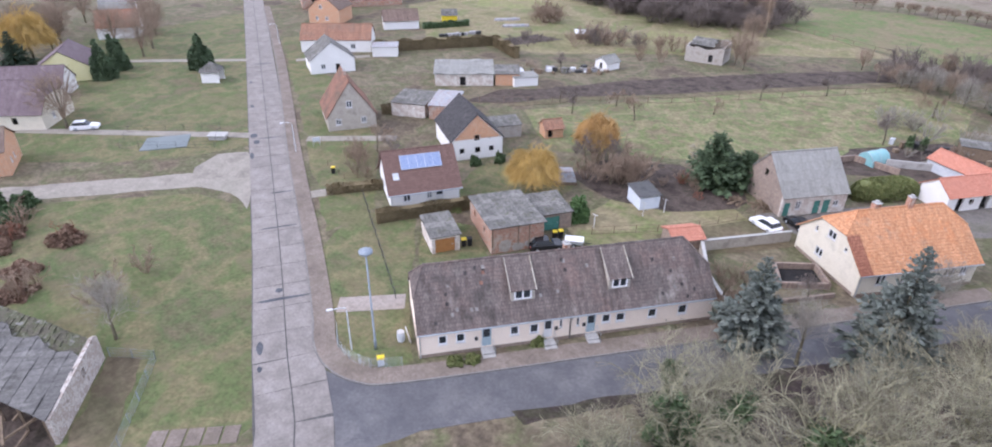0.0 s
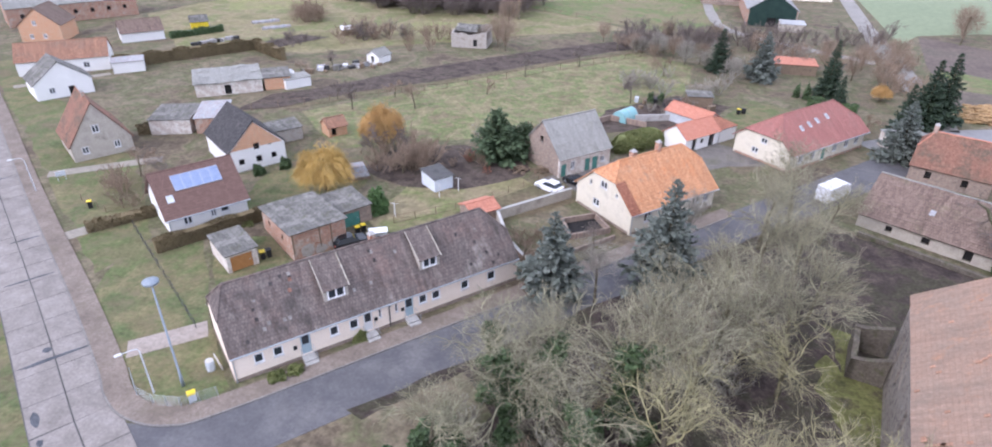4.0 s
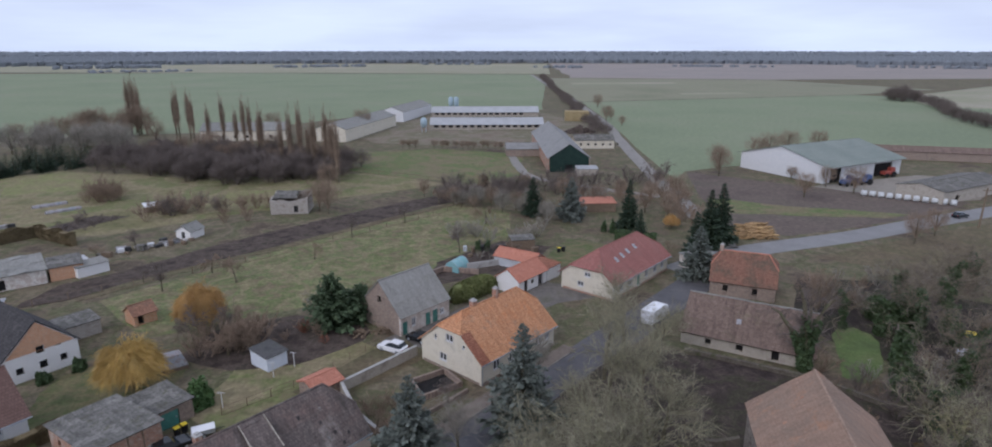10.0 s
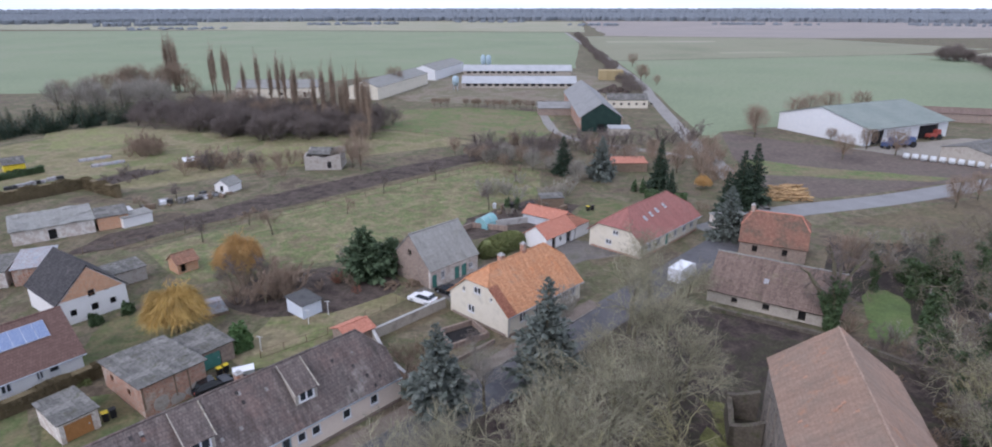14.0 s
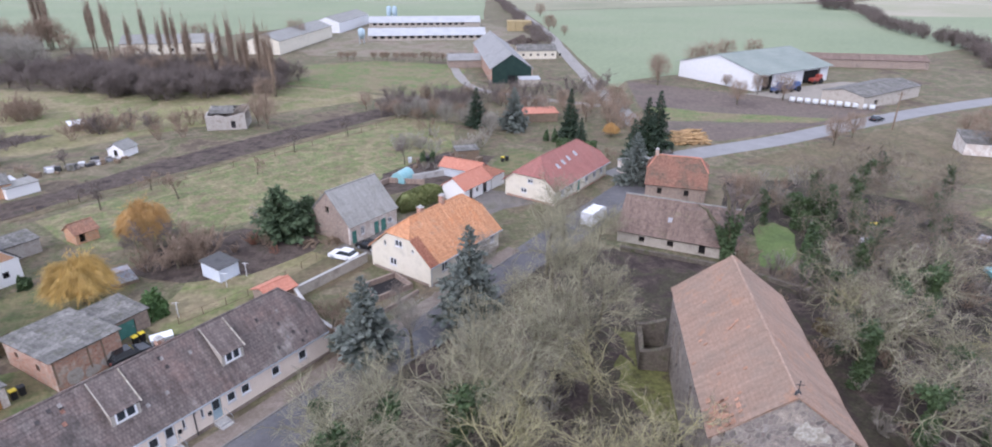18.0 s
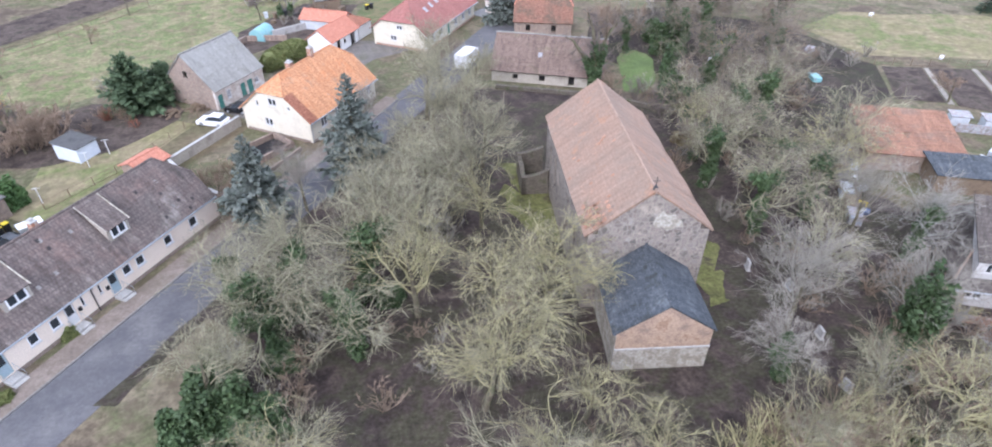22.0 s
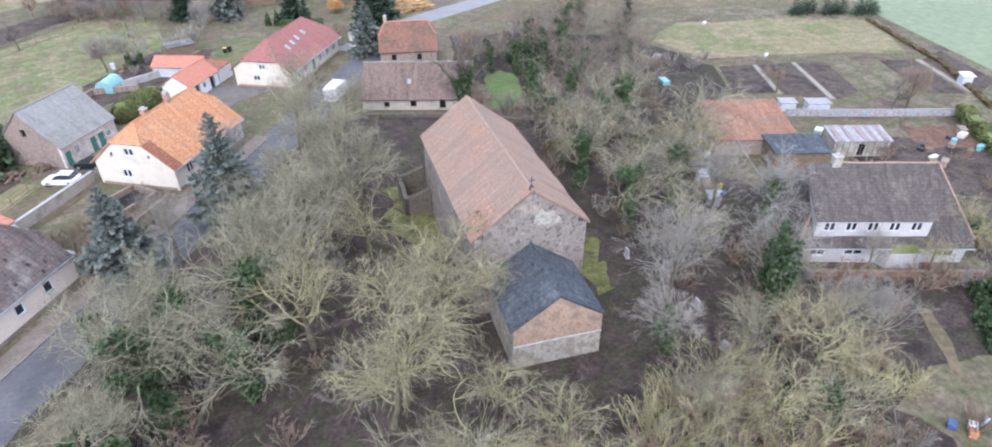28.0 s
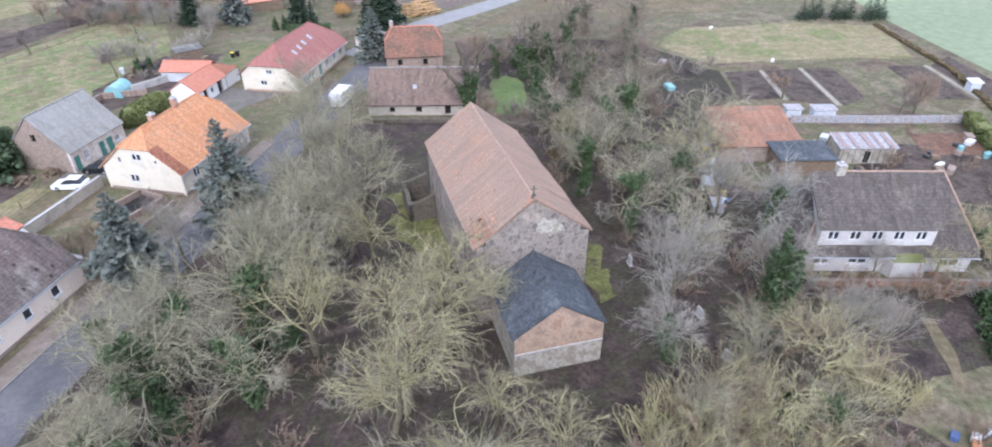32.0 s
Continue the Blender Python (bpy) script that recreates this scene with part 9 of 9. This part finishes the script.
def car(x, y, rz, paint, label, L=4.2, W=1.75, H=1.47, estate=False):
    root = thing("car", pose(x, y, 0, 0, 0, rz), label, "car")
    low = [(-L / 2, 0.35), (-L / 2 + 0.04, 0.2), (L / 2 - 0.1, 0.2), (L / 2, 0.4), (L / 2 - 0.06, 0.68), (L / 2 - 0.35, 0.78), (L * 0.2, 0.9), (-L / 2 + 0.25, 0.94), (-L / 2 + 0.02, 0.82)]
    n = len(low)
    b = Bag()
    rows = [(-W / 2, 0.1, 0.04), (-W / 2 + 0.07, 0.0, 0.0), (W / 2 - 0.07, 0.0, 0.0), (W / 2, 0.1, 0.04)]
    for yy, ins, dz in rows:
        b.v += [(px * (1 - ins * 0.25), yy, 0.55 + (pz - 0.55) * (1 - ins)) for px, pz in low]
    for r in range(3):
        b.f += [(r * n + k, r * n + (k + 1) % n, (r + 1) * n + (k + 1) % n, (r + 1) * n + k) for k in range(n)]
    b.f += [tuple(range(n - 1, -1, -1)), tuple(range(3 * n, 4 * n))]
    body = part("body", b.mesh("body", paint), root)
    tail = -L / 2 + (0.12 if estate else 0.35)
    side = [(L * 0.2, 0.88), (L * 0.03, H - 0.07), (-L * 0.1, H), (tail + 0.35, H - 0.04), (tail, 0.92)]
    for nm, sc, mt, up in (("cabin_glass", 0.0, M["glass"], 0.0), ("roof_panel", 0.06, paint, 0.012)):
        c = Bag()
        if nm == "cabin_glass":
            k = len(side)
            c.v += [(px, -W / 2 + 0.06 + (pz - 0.9) * 0.28, pz) for px, pz in side] + [(px, W / 2 - 0.06 - (pz - 0.9) * 0.28, pz) for px, pz in side]
            c.f += [tuple(range(k)), tuple(range(2 * k - 1, k - 1, -1))] + [(i, k + i, k + (i + 1) % k, (i + 1) % k) for i in range(k)]
        else:
            c.prism([(L * 0.04, -W / 2 + 0.24), (L * 0.04, W / 2 - 0.24), (tail + 0.3, W / 2 - 0.24), (tail + 0.3, -W / 2 + 0.24)], H - 0.05, H + 0.02, 0.04)
        part(nm, c.mesh(nm, mt), body)
    for s in (-1, 1):
        part("headlight", Bag().box(L / 2 - 0.14, s * (W / 2 - 0.3) - 0.16, 0.55, L / 2 - 0.02, s * (W / 2 - 0.3) + 0.16, 0.68, 0.02).mesh("headlight", M["sheet"]), root)
        part("tail_light", Bag().box(-L / 2 - 0.01, s * (W / 2 - 0.2) - 0.1, 0.65, -L / 2 + 0.1, s * (W / 2 - 0.2) + 0.1, 0.85, 0.02).mesh("tail_light", M["redp"]), root)
        for wx in (-L * 0.3, L * 0.31):
            wheel(root, wx, s * (W / 2 - 0.1), 0.31)
    return root


car(-15.9, 75.9, 152, M["carwhite"], "white compact car parked by the barn")
car(-12.9, 78.9, 150, M["carblack"], "small dark car parked by the barn", 3.6, 1.55, 1.4)
car(-34.4, 53.6, 50, M["carblack"], "black car parked behind the row house", 4.3)
car(-117, 34, 55, M["carwhite"], "silver car parked by the old farmhouse", 4.4)
car(108, 147.5, 25, M["carblack"], "dark car on the road out of the village")
van = thing("van", pose(21.6, 86.4, 0, 0, 0, 52), "white box van parked in the street", "van")
part("box_body", Bag().box(-2.9, -1.0, 0.45, 1.2, 1.0, 2.6, 0.08).mesh("box_body", M["carwhite"]), van)
cabp = part("cab", Bag().prism([(1.25, -0.95), (2.7, -0.9), (2.7, 0.9), (1.25, 0.95)], 0.4, 1.15).prism([(1.25, -0.93), (2.55, -0.85), (2.55, 0.85), (1.25, 0.93)], 1.15, 2.0, 0.12).mesh("cab", M["carwhite"]), van)
part("windscreen", Bag().poly([(2.58, -0.75, 1.2), (2.58, 0.75, 1.2), (2.45, 0.68, 1.85), (2.45, -0.68, 1.85)]).mesh("windscreen", M["glass"]), cabp)
for wx in (-2.0, 1.8):
    for s in (-1, 1):
        wheel(van, wx, s * 0.9, 0.36, 0.24)
tr = thing("trailer", pose(-32.3, 56.4, 0, 0, 0, 30), "small trailer with a white lid", "trailer")
part("box_body", Bag().box(-1.1, -0.6, 0.35, 1.1, 0.6, 0.8, 0.03).mesh("box_body", M["metal"]), tr)
part("lid", Bag().box(-1.15, -0.65, 0.8, 1.15, 0.65, 0.95, 0.05).mesh("lid", M["carwhite"]), tr)
part("drawbar", Bag().tube([(1.1, 0, 0.4), (2.1, 0, 0.42)], 0.04, 6).mesh("drawbar", M["iron"]), tr)
for s in (-1, 1):
    wheel(tr, 0, s * 0.68, 0.26, 0.16)

# lamps
mast = thing("floodlight_mast", pose(-36.2, 28.4, 0), "tall blue-grey steel mast with a round lamp head", "street lamp")
part("pole", Bag().tube([(0, 0, 0), (0, 0, 1.2), (0, 0, 1.25), (0, 0, 10.7)], [0.15, 0.14, 0.1, 0.07], 10).mesh("pole", M["mast"], True), mast)
hd = part("lamp_head", Bag().tube([(0, 0, 10.65), (0, 0, 10.75), (0, 0, 10.95), (0, 0, 11.05)], [0.28, 0.6, 0.62, 0.22], 20).mesh("lamp_head", M["mast"], True), mast)
part("cap", Bag().tube([(0, 0, 11.05), (0, 0, 11.15)], [0.22, 0.1], 12).mesh("cap", M["mast"]), hd)


def street_lamp(x, y, rz):
    root = thing("street_lamp", pose(x, y, 0, 0, 0, rz), "slim pale street lamp with a short arm", "street lamp", "street lamps")
    part("pole", Bag().tube([(0, 0, 0), (0, 0, 4.6), (0.12, 0, 4.9), (0.6, 0, 5.0), (1.3, 0, 5.0)], [0.075, 0.055, 0.05, 0.04, 0.035], 8).mesh("pole", M["sheet"]), root)
    part("lamp_head", Bag().box(1.2, -0.14, 4.93, 1.75, 0.14, 5.07, 0.04).mesh("lamp_head", M["paintw"]), root)


for x, y in ((-37.9, 26.9), (-81.7, 51.5), (-144.4, 90.5)):
    street_lamp(x, y, 238)
pole = thing("utility_pole", pose(106.5, 139.0, 0), "dark wooden utility pole by the road", "pole")
part("pole", Bag().tube([(0, 0, 0), (0.1, 0, 9.2)], [0.22, 0.16], 8).mesh("pole", M["wood"]), pole)
part("crossarm", Bag().box(-0.9, -0.06, 8.5, 1.0, 0.06, 8.64).mesh("crossarm", M["wood"]), pole)

# corner of the front lawn
box = thing("utility_box", pose(-34.2, 27.3, 0, 0, 0, 50), "pale utility box with a yellow top", "utility box")
part("cabinet", Bag().box(-0.3, -0.2, 0, 0.3, 0.2, 0.75, 0.03).mesh("cabinet", M["sheet"]), box)
part("lid", Bag().box(-0.34, -0.24, 0.75, 0.34, 0.24, 1.05, 0.06).mesh("lid", M["yel"]), box)
dish = thing("oval_table_top", pose(-34.4, 31.2, 0, 0, 0, 52), "white oval board leaning at the gable wall", "board")
part("board", Bag().prism([(0.42 * math.cos(a), 1.0 + 1.0 * math.sin(a)) for a in (k * math.tau / 20 for k in range(20))], -0.03, 0.03).mesh("board", M["paintw"]), dish, pose(0, 0, 0, 78, 0, 90))


def fence(name, label, pts, h, gap, mat, wires=3, post=0.03, mesh_pale=False):
    root = thing(name, pose(pts[0][0], pts[0][1], 0), label, "fence")
    o = Vector((pts[0][0], pts[0][1], 0))
    at = []
    for a, b in zip(pts, pts[1:]):
        a, b = Vector((*a, 0)) - o, Vector((*b, 0)) - o
        n = max(1, round((b - a).length / gap))
        at += [a + (b - a) * k / n for k in range(n)]
    at.append(Vector((*pts[-1], 0)) - o)
    pm = Bag().tube([(0, 0, 0), (0, 0, h)], post, 6).mesh("post", mat)
    for p in at:
        part("post", pm, root, Matrix.Translation(p))
    for k in range(wires):
        z = h * (0.96 - 0.9 * k / max(1, wires - 1)) if wires > 1 else h * 0.95
        part("rail", Bag().tube([p + Vector((0, 0, z)) for p in at], post * 0.45, 4).mesh("rail", mat), root)


fence("wire_fence", "grey wire fence along the corner footway", [(-41.2, 27.8), (-39.0, 26.2), (-37.0, 25.9), (-34.6, 26.4), (-32.6, 28.4)], 1.1, 1.6, M["metal"], 5)
fence("wire_fence", "dark wire fence between the gardens", [(-40.6, 35.0), (-47.5, 39.4), (-54.2, 43.6), (-61.6, 48.3)], 1.2, 2.4, M["iron"], 4)
fence("wire_fence", "wire fence on the green by the ruin", [(-50.5, 14.5), (-46.5, 11.2), (-42.7, 8.0), (-40, 5)], 1.1, 2.2, M["mast"], 4)
fence("wire_fence", "wire fence on the green by the ruin", [(-54.1, 12), (-50.5, 14.5)], 1.1, 2.0, M["mast"], 4)
fence("wooden_fence", "pale wooden fence along a front garden", [(-73.5, 51.5), (-67.9, 50.1), (-64.5, 55)], 1.0, 2.2, M["wood"], 3, 0.05)
fence("wire_fence", "orchard fence with wooden posts", [(-79, 86), (-47, 114), (-16, 150), (0, 170)], 1.3, 5, M["wood"], 2, 0.06)
fence("wire_fence", "meadow fence with wooden posts", [(-60, 205), (-20, 185), (10, 178)], 1.3, 6, M["wood"], 2, 0.07)
fence("wire_fence", "garden fence beside the drive", [(-32, 60), (-24, 68), (-18, 78)], 1.1, 3.2, M["wood"], 3, 0.05)
fence("wire_fence", "low wire fence round the fire pond", [(-93, 44), (-104, 34), (-110, 38), (-100, 49), (-93, 44)], 1.1, 3, M["iron"], 3)
fence("wire_fence", "allotment fence of thin posts", [(84.2, 68.3), (97.5, 63.4), (107.7, 61.0), (119.4, 53.4)], 1.2, 3, M["wood"], 3, 0.05)

pond = Bag().prism([(-100.4, 35.4), (-96.6, 41.2), (-101.3, 44.4), (-104.9, 38.8)], 0.02, 0.1)
lone("fire_pond", pond.mesh("fire_pond", M["water"]), Matrix(), "small grey-green fire pond with a straight edge", "pond", kind="structure")
shed("concrete_block", "small pale concrete slab hut by the pond", "hut", -96.6, 45.0, 40, 2.6, 1.6, 0.7, 0.75, M["concrete"], M["concrete"])


def wall_run(name, label, pts, w, h, mat, cap=None):
    root = thing(name, pose(pts[0][0], pts[0][1], 0), label, "wall")
    ox, oy = pts[0]
    for (ax, ay), (bx, by) in zip(pts, pts[1:]):
        d = math.hypot(bx - ax, by - ay)
        m = pose(ax - ox, ay - oy, 0, 0, 0, math.degrees(math.atan2(by - ay, bx - ax)))
        part("wall_body", Bag().box(-w / 2, -w / 2, -0.1, d + w / 2, w / 2, h, 0.02).mesh("wall_body", mat), root, m)
        if cap:
            part("coping", Bag().box(-w / 2 - 0.05, -w / 2 - 0.06, h, d + w / 2 + 0.05, w / 2 + 0.06, h + 0.09, 0.02).mesh("coping", cap), root, m)


wall_run("garden_wall", "rendered garden wall with a pale grey coping", [(-17.2, 60.0), (-20.0, 65.2), (-12.6, 74.4)], 0.3, 1.4, M["greyren"], M["concrete"])
wall_run("pit_wall", "low brick wall round a dark sunken yard", [(-10.2, 63.6), (-6.0, 66.8), (-8.3, 70.0), (-12.0, 67.2), (-10.2, 63.6)], 0.3, 0.75, M["oldbrick"])
# Near-black colour replaces the pit's depth; the sheet lies at ground level.
patch("pit_floor", "near-black sheet standing for the dark void of the sunken yard", [(-10.1, 63.9), (-6.4, 66.7), (-8.4, 69.6), (-11.7, 67.1)], M["dark"], 0.07, 0.05, 1)
wall_run("garden_wall", "low brick wall of the front garden", [(-13.6, 56.4), (-17, 60)], 0.3, 0.8, M["oldbrick"], M["concrete"])
wall_run("garden_wall", "low front garden wall beside the footway", [(-13.2, 56.0), (-5.2, 65.4)], 0.3, 0.55, M["oldbrick"])
wall_run("yard_wall", "long low stone wall behind the church", [(23.5, 76.5), (37.5, 69.0), (46, 60)], 0.5, 0.6, M["mossywall"])
wall_run("yard_wall", "low stone wall by the bright lawn", [(46.5, 68.5), (56, 84)], 0.4, 0.8, M["stone"])
wall_run("yard_wall", "low wall of the farm garden", [(-8, 108), (-1.5, 111), (6, 106.5)], 0.3, 1.2, M["concrete"])
wall_run("yard_wall", "old grey yard wall beside the red house", [(-17, 101), (-12.5, 107), (-6.0, 105.5)], 0.3, 1.0, M["oldbrick"])
wall_run("sheet_fence", "low grey-blue sheet fence by the allotments", [(77.4, 46.8), (88.6, 40.4), (96.1, 36.4), (101.5, 33.2)], 0.12, 1.2, M["polyc"])
wall_run("front_wall", "reddish brick wall below the white house", [(48.0, 19.5), (62.6, 11.4)], 0.3, 0.6, M["brick"], M["oldbrick"])

tun = thing("greenhouse_tunnel", pose(-10.0, 108.2, 0, 0, 0, 62), "small turquoise plastic greenhouse tunnel", "greenhouse")
arc = [(1.5 * math.cos(a), 2.0 * math.sin(a)) for a in (k * math.pi / 12 for k in range(13))]
tb = Bag()
for k in range(12):
    (a, b), (c, d) = arc[k], arc[k + 1]
    tb.poly([(-1.9, a, b), (-1.9, c, d), (1.9, c, d), (1.9, a, b)])
tb.poly([(1.9, a, b) for a, b in arc]).poly([(-1.9, a, b) for a, b in reversed(arc)])
part("cover", tb.mesh("cover", M["turq"], False), tun)
for x in (-1.9, 0, 1.9):
    part("hoop", Bag().tube([(x, a * 1.01, b * 1.01) for a, b in arc], 0.03, 5).mesh("hoop", M["metal"]), tun)
gh = thing("greenhouse", pose(-43, 70.4, 0, 0, 0, 40), "small glazed greenhouse with mossy panes", "greenhouse")
part("frame", Bag().box(-1.6, -1.2, 0, 1.6, 1.2, 0.5).mesh("frame", M["wood"]), gh)
part("glazing", Bag().prism([(-1.6, -1.2), (1.6, -1.2), (1.6, 1.2), (-1.6, 1.2)], 0.5, 2.0, 0.35).mesh("glazing", M["polyc"]), gh)


def bin_at(x, y, lid, rz=0):
    root = thing("wheelie_bin", pose(x, y, 0, 0, 0, rz), "black wheeled bin with a yellow lid" if lid == "yel" else "black wheeled rubbish bin by the wall", "bin", "wheeled bins")
    part("body", Bag().prism([(-0.24, -0.26), (0.24, -0.26), (0.24, 0.26), (-0.24, 0.26)], 0.05, 0.95, -0.12).mesh("body", M["bin"]), root)
    part("lid", Bag().box(-0.3, -0.34, 0.95, 0.3, 0.32, 1.05, 0.03).mesh("lid", M[lid]), root)


for x, y, l in ((-42.3, 47.6, "yel"), (-41.9, 48.2, "bin"), (-35.0, 56.2, "yel"), (-34.6, 56.9, "yel"), (-70.8, 50.4, "yel"), (9.5, 118.5, "yel"), (10.4, 119, "bin")):
    bin_at(x, y, l, 50)
JR = random.Random(12)


def crate(x, y, lx, ly, lz, mat, label, rz=0, name="crate"):
    root = thing(name, pose(x, y, 0, 0, 0, rz), label, name.replace("_", " "))
    part("body", Bag().box(-lx / 2, -ly / 2, 0, lx / 2, ly / 2, lz, 0.04).mesh("body", mat), root)
    part("lid", Bag().box(-lx / 2 - 0.04, -ly / 2 - 0.04, lz, lx / 2 + 0.04, ly / 2 + 0.04, lz + 0.06, 0.02).mesh("lid", mat), root)


for k in range(30):
    t = k / 29
    crate(-81 + 13 * t + JR.uniform(-1, 1), 114 + 10 * t + JR.uniform(-1.8, 1.8), JR.uniform(0.4, 1.9), JR.uniform(0.4, 1.2), JR.uniform(0.3, 1.2), M[JR.choice(["paintw", "polyc", "oldplaster", "wood", "iron", "felt", "wood", "dullwhite"])], "old stored box among garden clutter", JR.uniform(0, 90), "storage_box")
for k in range(10):
    crate(-119 + 0.55 * k, 123.8 + 1.1 * k + JR.uniform(-0.6, 0.6), 1.5, 1.0, 0.7, M[JR.choice(["iron", "bin", "polyc", "iron"])], "covered garden box beside the hedge", JR.uniform(0, 90), "storage_box")
for k in range(14):
    crate(-4 + JR.uniform(-6, 10), 114 + JR.uniform(-4, 7), JR.uniform(0.6, 1.8), JR.uniform(0.5, 1.2), JR.uniform(0.4, 1.1), M[JR.choice(["wood", "sheet", "iron", "wood"])], "garden clutter on the dark soil", JR.uniform(0, 90), "storage_box")
for k, (x, y) in enumerate([(56.4, 43.6), (54.6, 41), (53, 38.6), (51.6, 36.3), (50.2, 34.2)]):
    crate(x, y, 2.2, 1.3, 0.9, M[("wood", "felt", "sheet", "wood", "polyc")[k]], "stack of timber under a tarpaulin", 55, "timber_stack")
for k in range(12):
    crate(70 + JR.uniform(-6, 14), 34 + JR.uniform(-6, 8), JR.uniform(0.6, 1.6), JR.uniform(0.5, 1.2), JR.uniform(0.3, 0.9), M[JR.choice(["wood", "sheet", "paintw", "iron"])], "garden clutter beside the sheds", JR.uniform(0, 90), "storage_box")
for k in range(26):
    t = k / 25
    crate(62.6 - 12 * t + JR.uniform(-0.9, 0.9), 50.4 - 16.4 * t + JR.uniform(-0.8, 0.8), JR.uniform(0.3, 1.1), JR.uniform(0.3, 0.8), JR.uniform(0.2, 0.8), M[JR.choice(["paintw", "blue", "oldbrick", "sheet", "iron", "wood", "yel", "wood", "felt", "polyc"])], "discarded box in a strip of junk under the trees", JR.uniform(0, 90), "junk_box")
for k in range(16):
    crate(JR.uniform(80, 95), JR.uniform(24, 29) + 2, JR.uniform(0.4, 1.6), JR.uniform(0.4, 1.0), JR.uniform(0.3, 0.9), M[JR.choice(["paintw", "sheet", "iron", "wood", "oldbrick", "turq"])], "stored box among garden beds by the white house", JR.uniform(0, 90), "storage_box")
for x, y, mt, lb in ((64.7, 81.5, "yel", "yellow tarpaulin over a stack under the trees"), (63.2, 83.6, "blue", "blue tarpaulin over a stack under the trees"), (66.5, 73, "polyc", "pale sheet of scrap under the trees"), (71, 66, "turq", "pale turquoise barrel store under the trees"), (78, 76, "polyc", "pale sheet of scrap under the trees"), (60.5, 76.5, "sheet", "pale sheet of scrap under the trees"), (102, 88.5, "paintw", "white trough in the meadow"), (96.7, 67.3, "paintw", "white trough in the meadow")):
    crate(x, y, 1.2 if mt == "paintw" else 2.2, 0.5 if mt == "paintw" else 1.2, 0.35 if mt == "paintw" else 0.6, M[mt], lb, JR.uniform(0, 90), "covered_stack")
for x, y, mt, lb in ((42.2, 2.4, "blue", "blue plastic tub on the lawn"), (43.4, 1.6, "paintw", "white plastic tub on the lawn"), (44.6, 1.2, "sheet", "grey plastic tub on the lawn"), (42.8, 1.2, "ortile", "orange plastic tub on the lawn")):
    crate(x, y, 0.7, 0.5, 0.45, M[mt], lb, JR.uniform(0, 90), "tub")
barrel = thing("rain_barrel", pose(-35.3, 30.8, 0), "pale grey rain barrel at the corner of the row house", "barrel")
part("drum", Bag().tube([(0, 0, 0), (0, 0, 0.3), (0, 0, 0.8), (0, 0, 1.05)], [0.33, 0.38, 0.38, 0.33], 14).mesh("drum", M["sheet"]), barrel)
part("lid", Bag().tube([(0, 0, 1.05), (0, 0, 1.1)], 0.36, 14).mesh("lid", M["dullwhite"]), barrel)
for x, y in ((-29.4, 68.5), (-27.7, 71.2), (-32.6, 61.5)):
    root = thing("washing_post", pose(x, y, 0), "white painted washing line post", "post", "washing line posts")
    part("post", Bag().tube([(0, 0, 0), (0, 0, 2.0)], 0.05, 8).mesh("post", M["paintw"]), root)
    part("crossbar", Bag().tube([(-0.4, 0, 1.95), (0.4, 0, 1.95)], 0.03, 6).mesh("crossbar", M["paintw"]), root)
lone("sign_board", Bag().box(-0.6, -0.03, 0.7, 0.6, 0.03, 1.4).box(-0.5, -0.03, 0, -0.44, 0.03, 0.7).box(0.44, -0.03, 0, 0.5, 0.03, 0.7).mesh("sign_board", M["sheet"]), pose(-81.4, 55.3, 0, 0, 0, 60), "pale blue-grey board on two legs", "sign")
for k in range(5):
    root = thing("concrete_slab_pad", pose(-41.2 + 0.98 * k, 10.2 + 1.0 * k, 0, 0, 0, 46), "old concrete slab lying in the grass", "slab", "old slabs")
    part("slab", Bag().box(-0.62, -0.9, 0, 0.62, 0.9, 0.08, 0.02).mesh("slab", M["pave"]), root)
wd = Bag()
for k in range(60):
    a, r = JR.uniform(0, 6.28), JR.uniform(0, 1.6)
    z = max(0.05, 0.8 - r * 0.45) * JR.uniform(0.2, 1)
    b = JR.uniform(0, 6.28)
    wd.tube([(r * math.cos(a), r * math.sin(a), z), (r * math.cos(a) + 0.5 * math.cos(b), r * math.sin(a) + 0.5 * math.sin(b), z + 0.05)], 0.09, 6)
lone("firewood_heap", wd.mesh("firewood_heap", M["wood"]), pose(-18.4, 81.5, 0), "loose heap of split firewood by the barn", "firewood", kind="stuff")
lone("firewood_heap", wd.mesh("firewood_heap", M["wood"]), pose(-21.5, 80.5, 0, 0, 0, 70), "loose heap of split firewood by the barn", "firewood", kind="stuff")
grave = Bag().box(-0.4, -0.1, 0, 0.4, 0.1, 1.0, 0.05).mesh("headstone", M["concrete"])
for k, (x, y) in enumerate([(34.8, 30.5), (35.4, 21.2), (36.8, 27.0), (33.6, 16)]):
    root = thing("gravestone", pose(x, y, 0, 0, 0, 70 + 9 * k), "weathered grey gravestone in the churchyard", "gravestone", "gravestones")
    part("headstone", grave, root)
    part("base", Bag().box(-0.5, -0.2, 0, 0.5, 0.2, 0.15, 0.02).mesh("base", M["concrete"]), root)
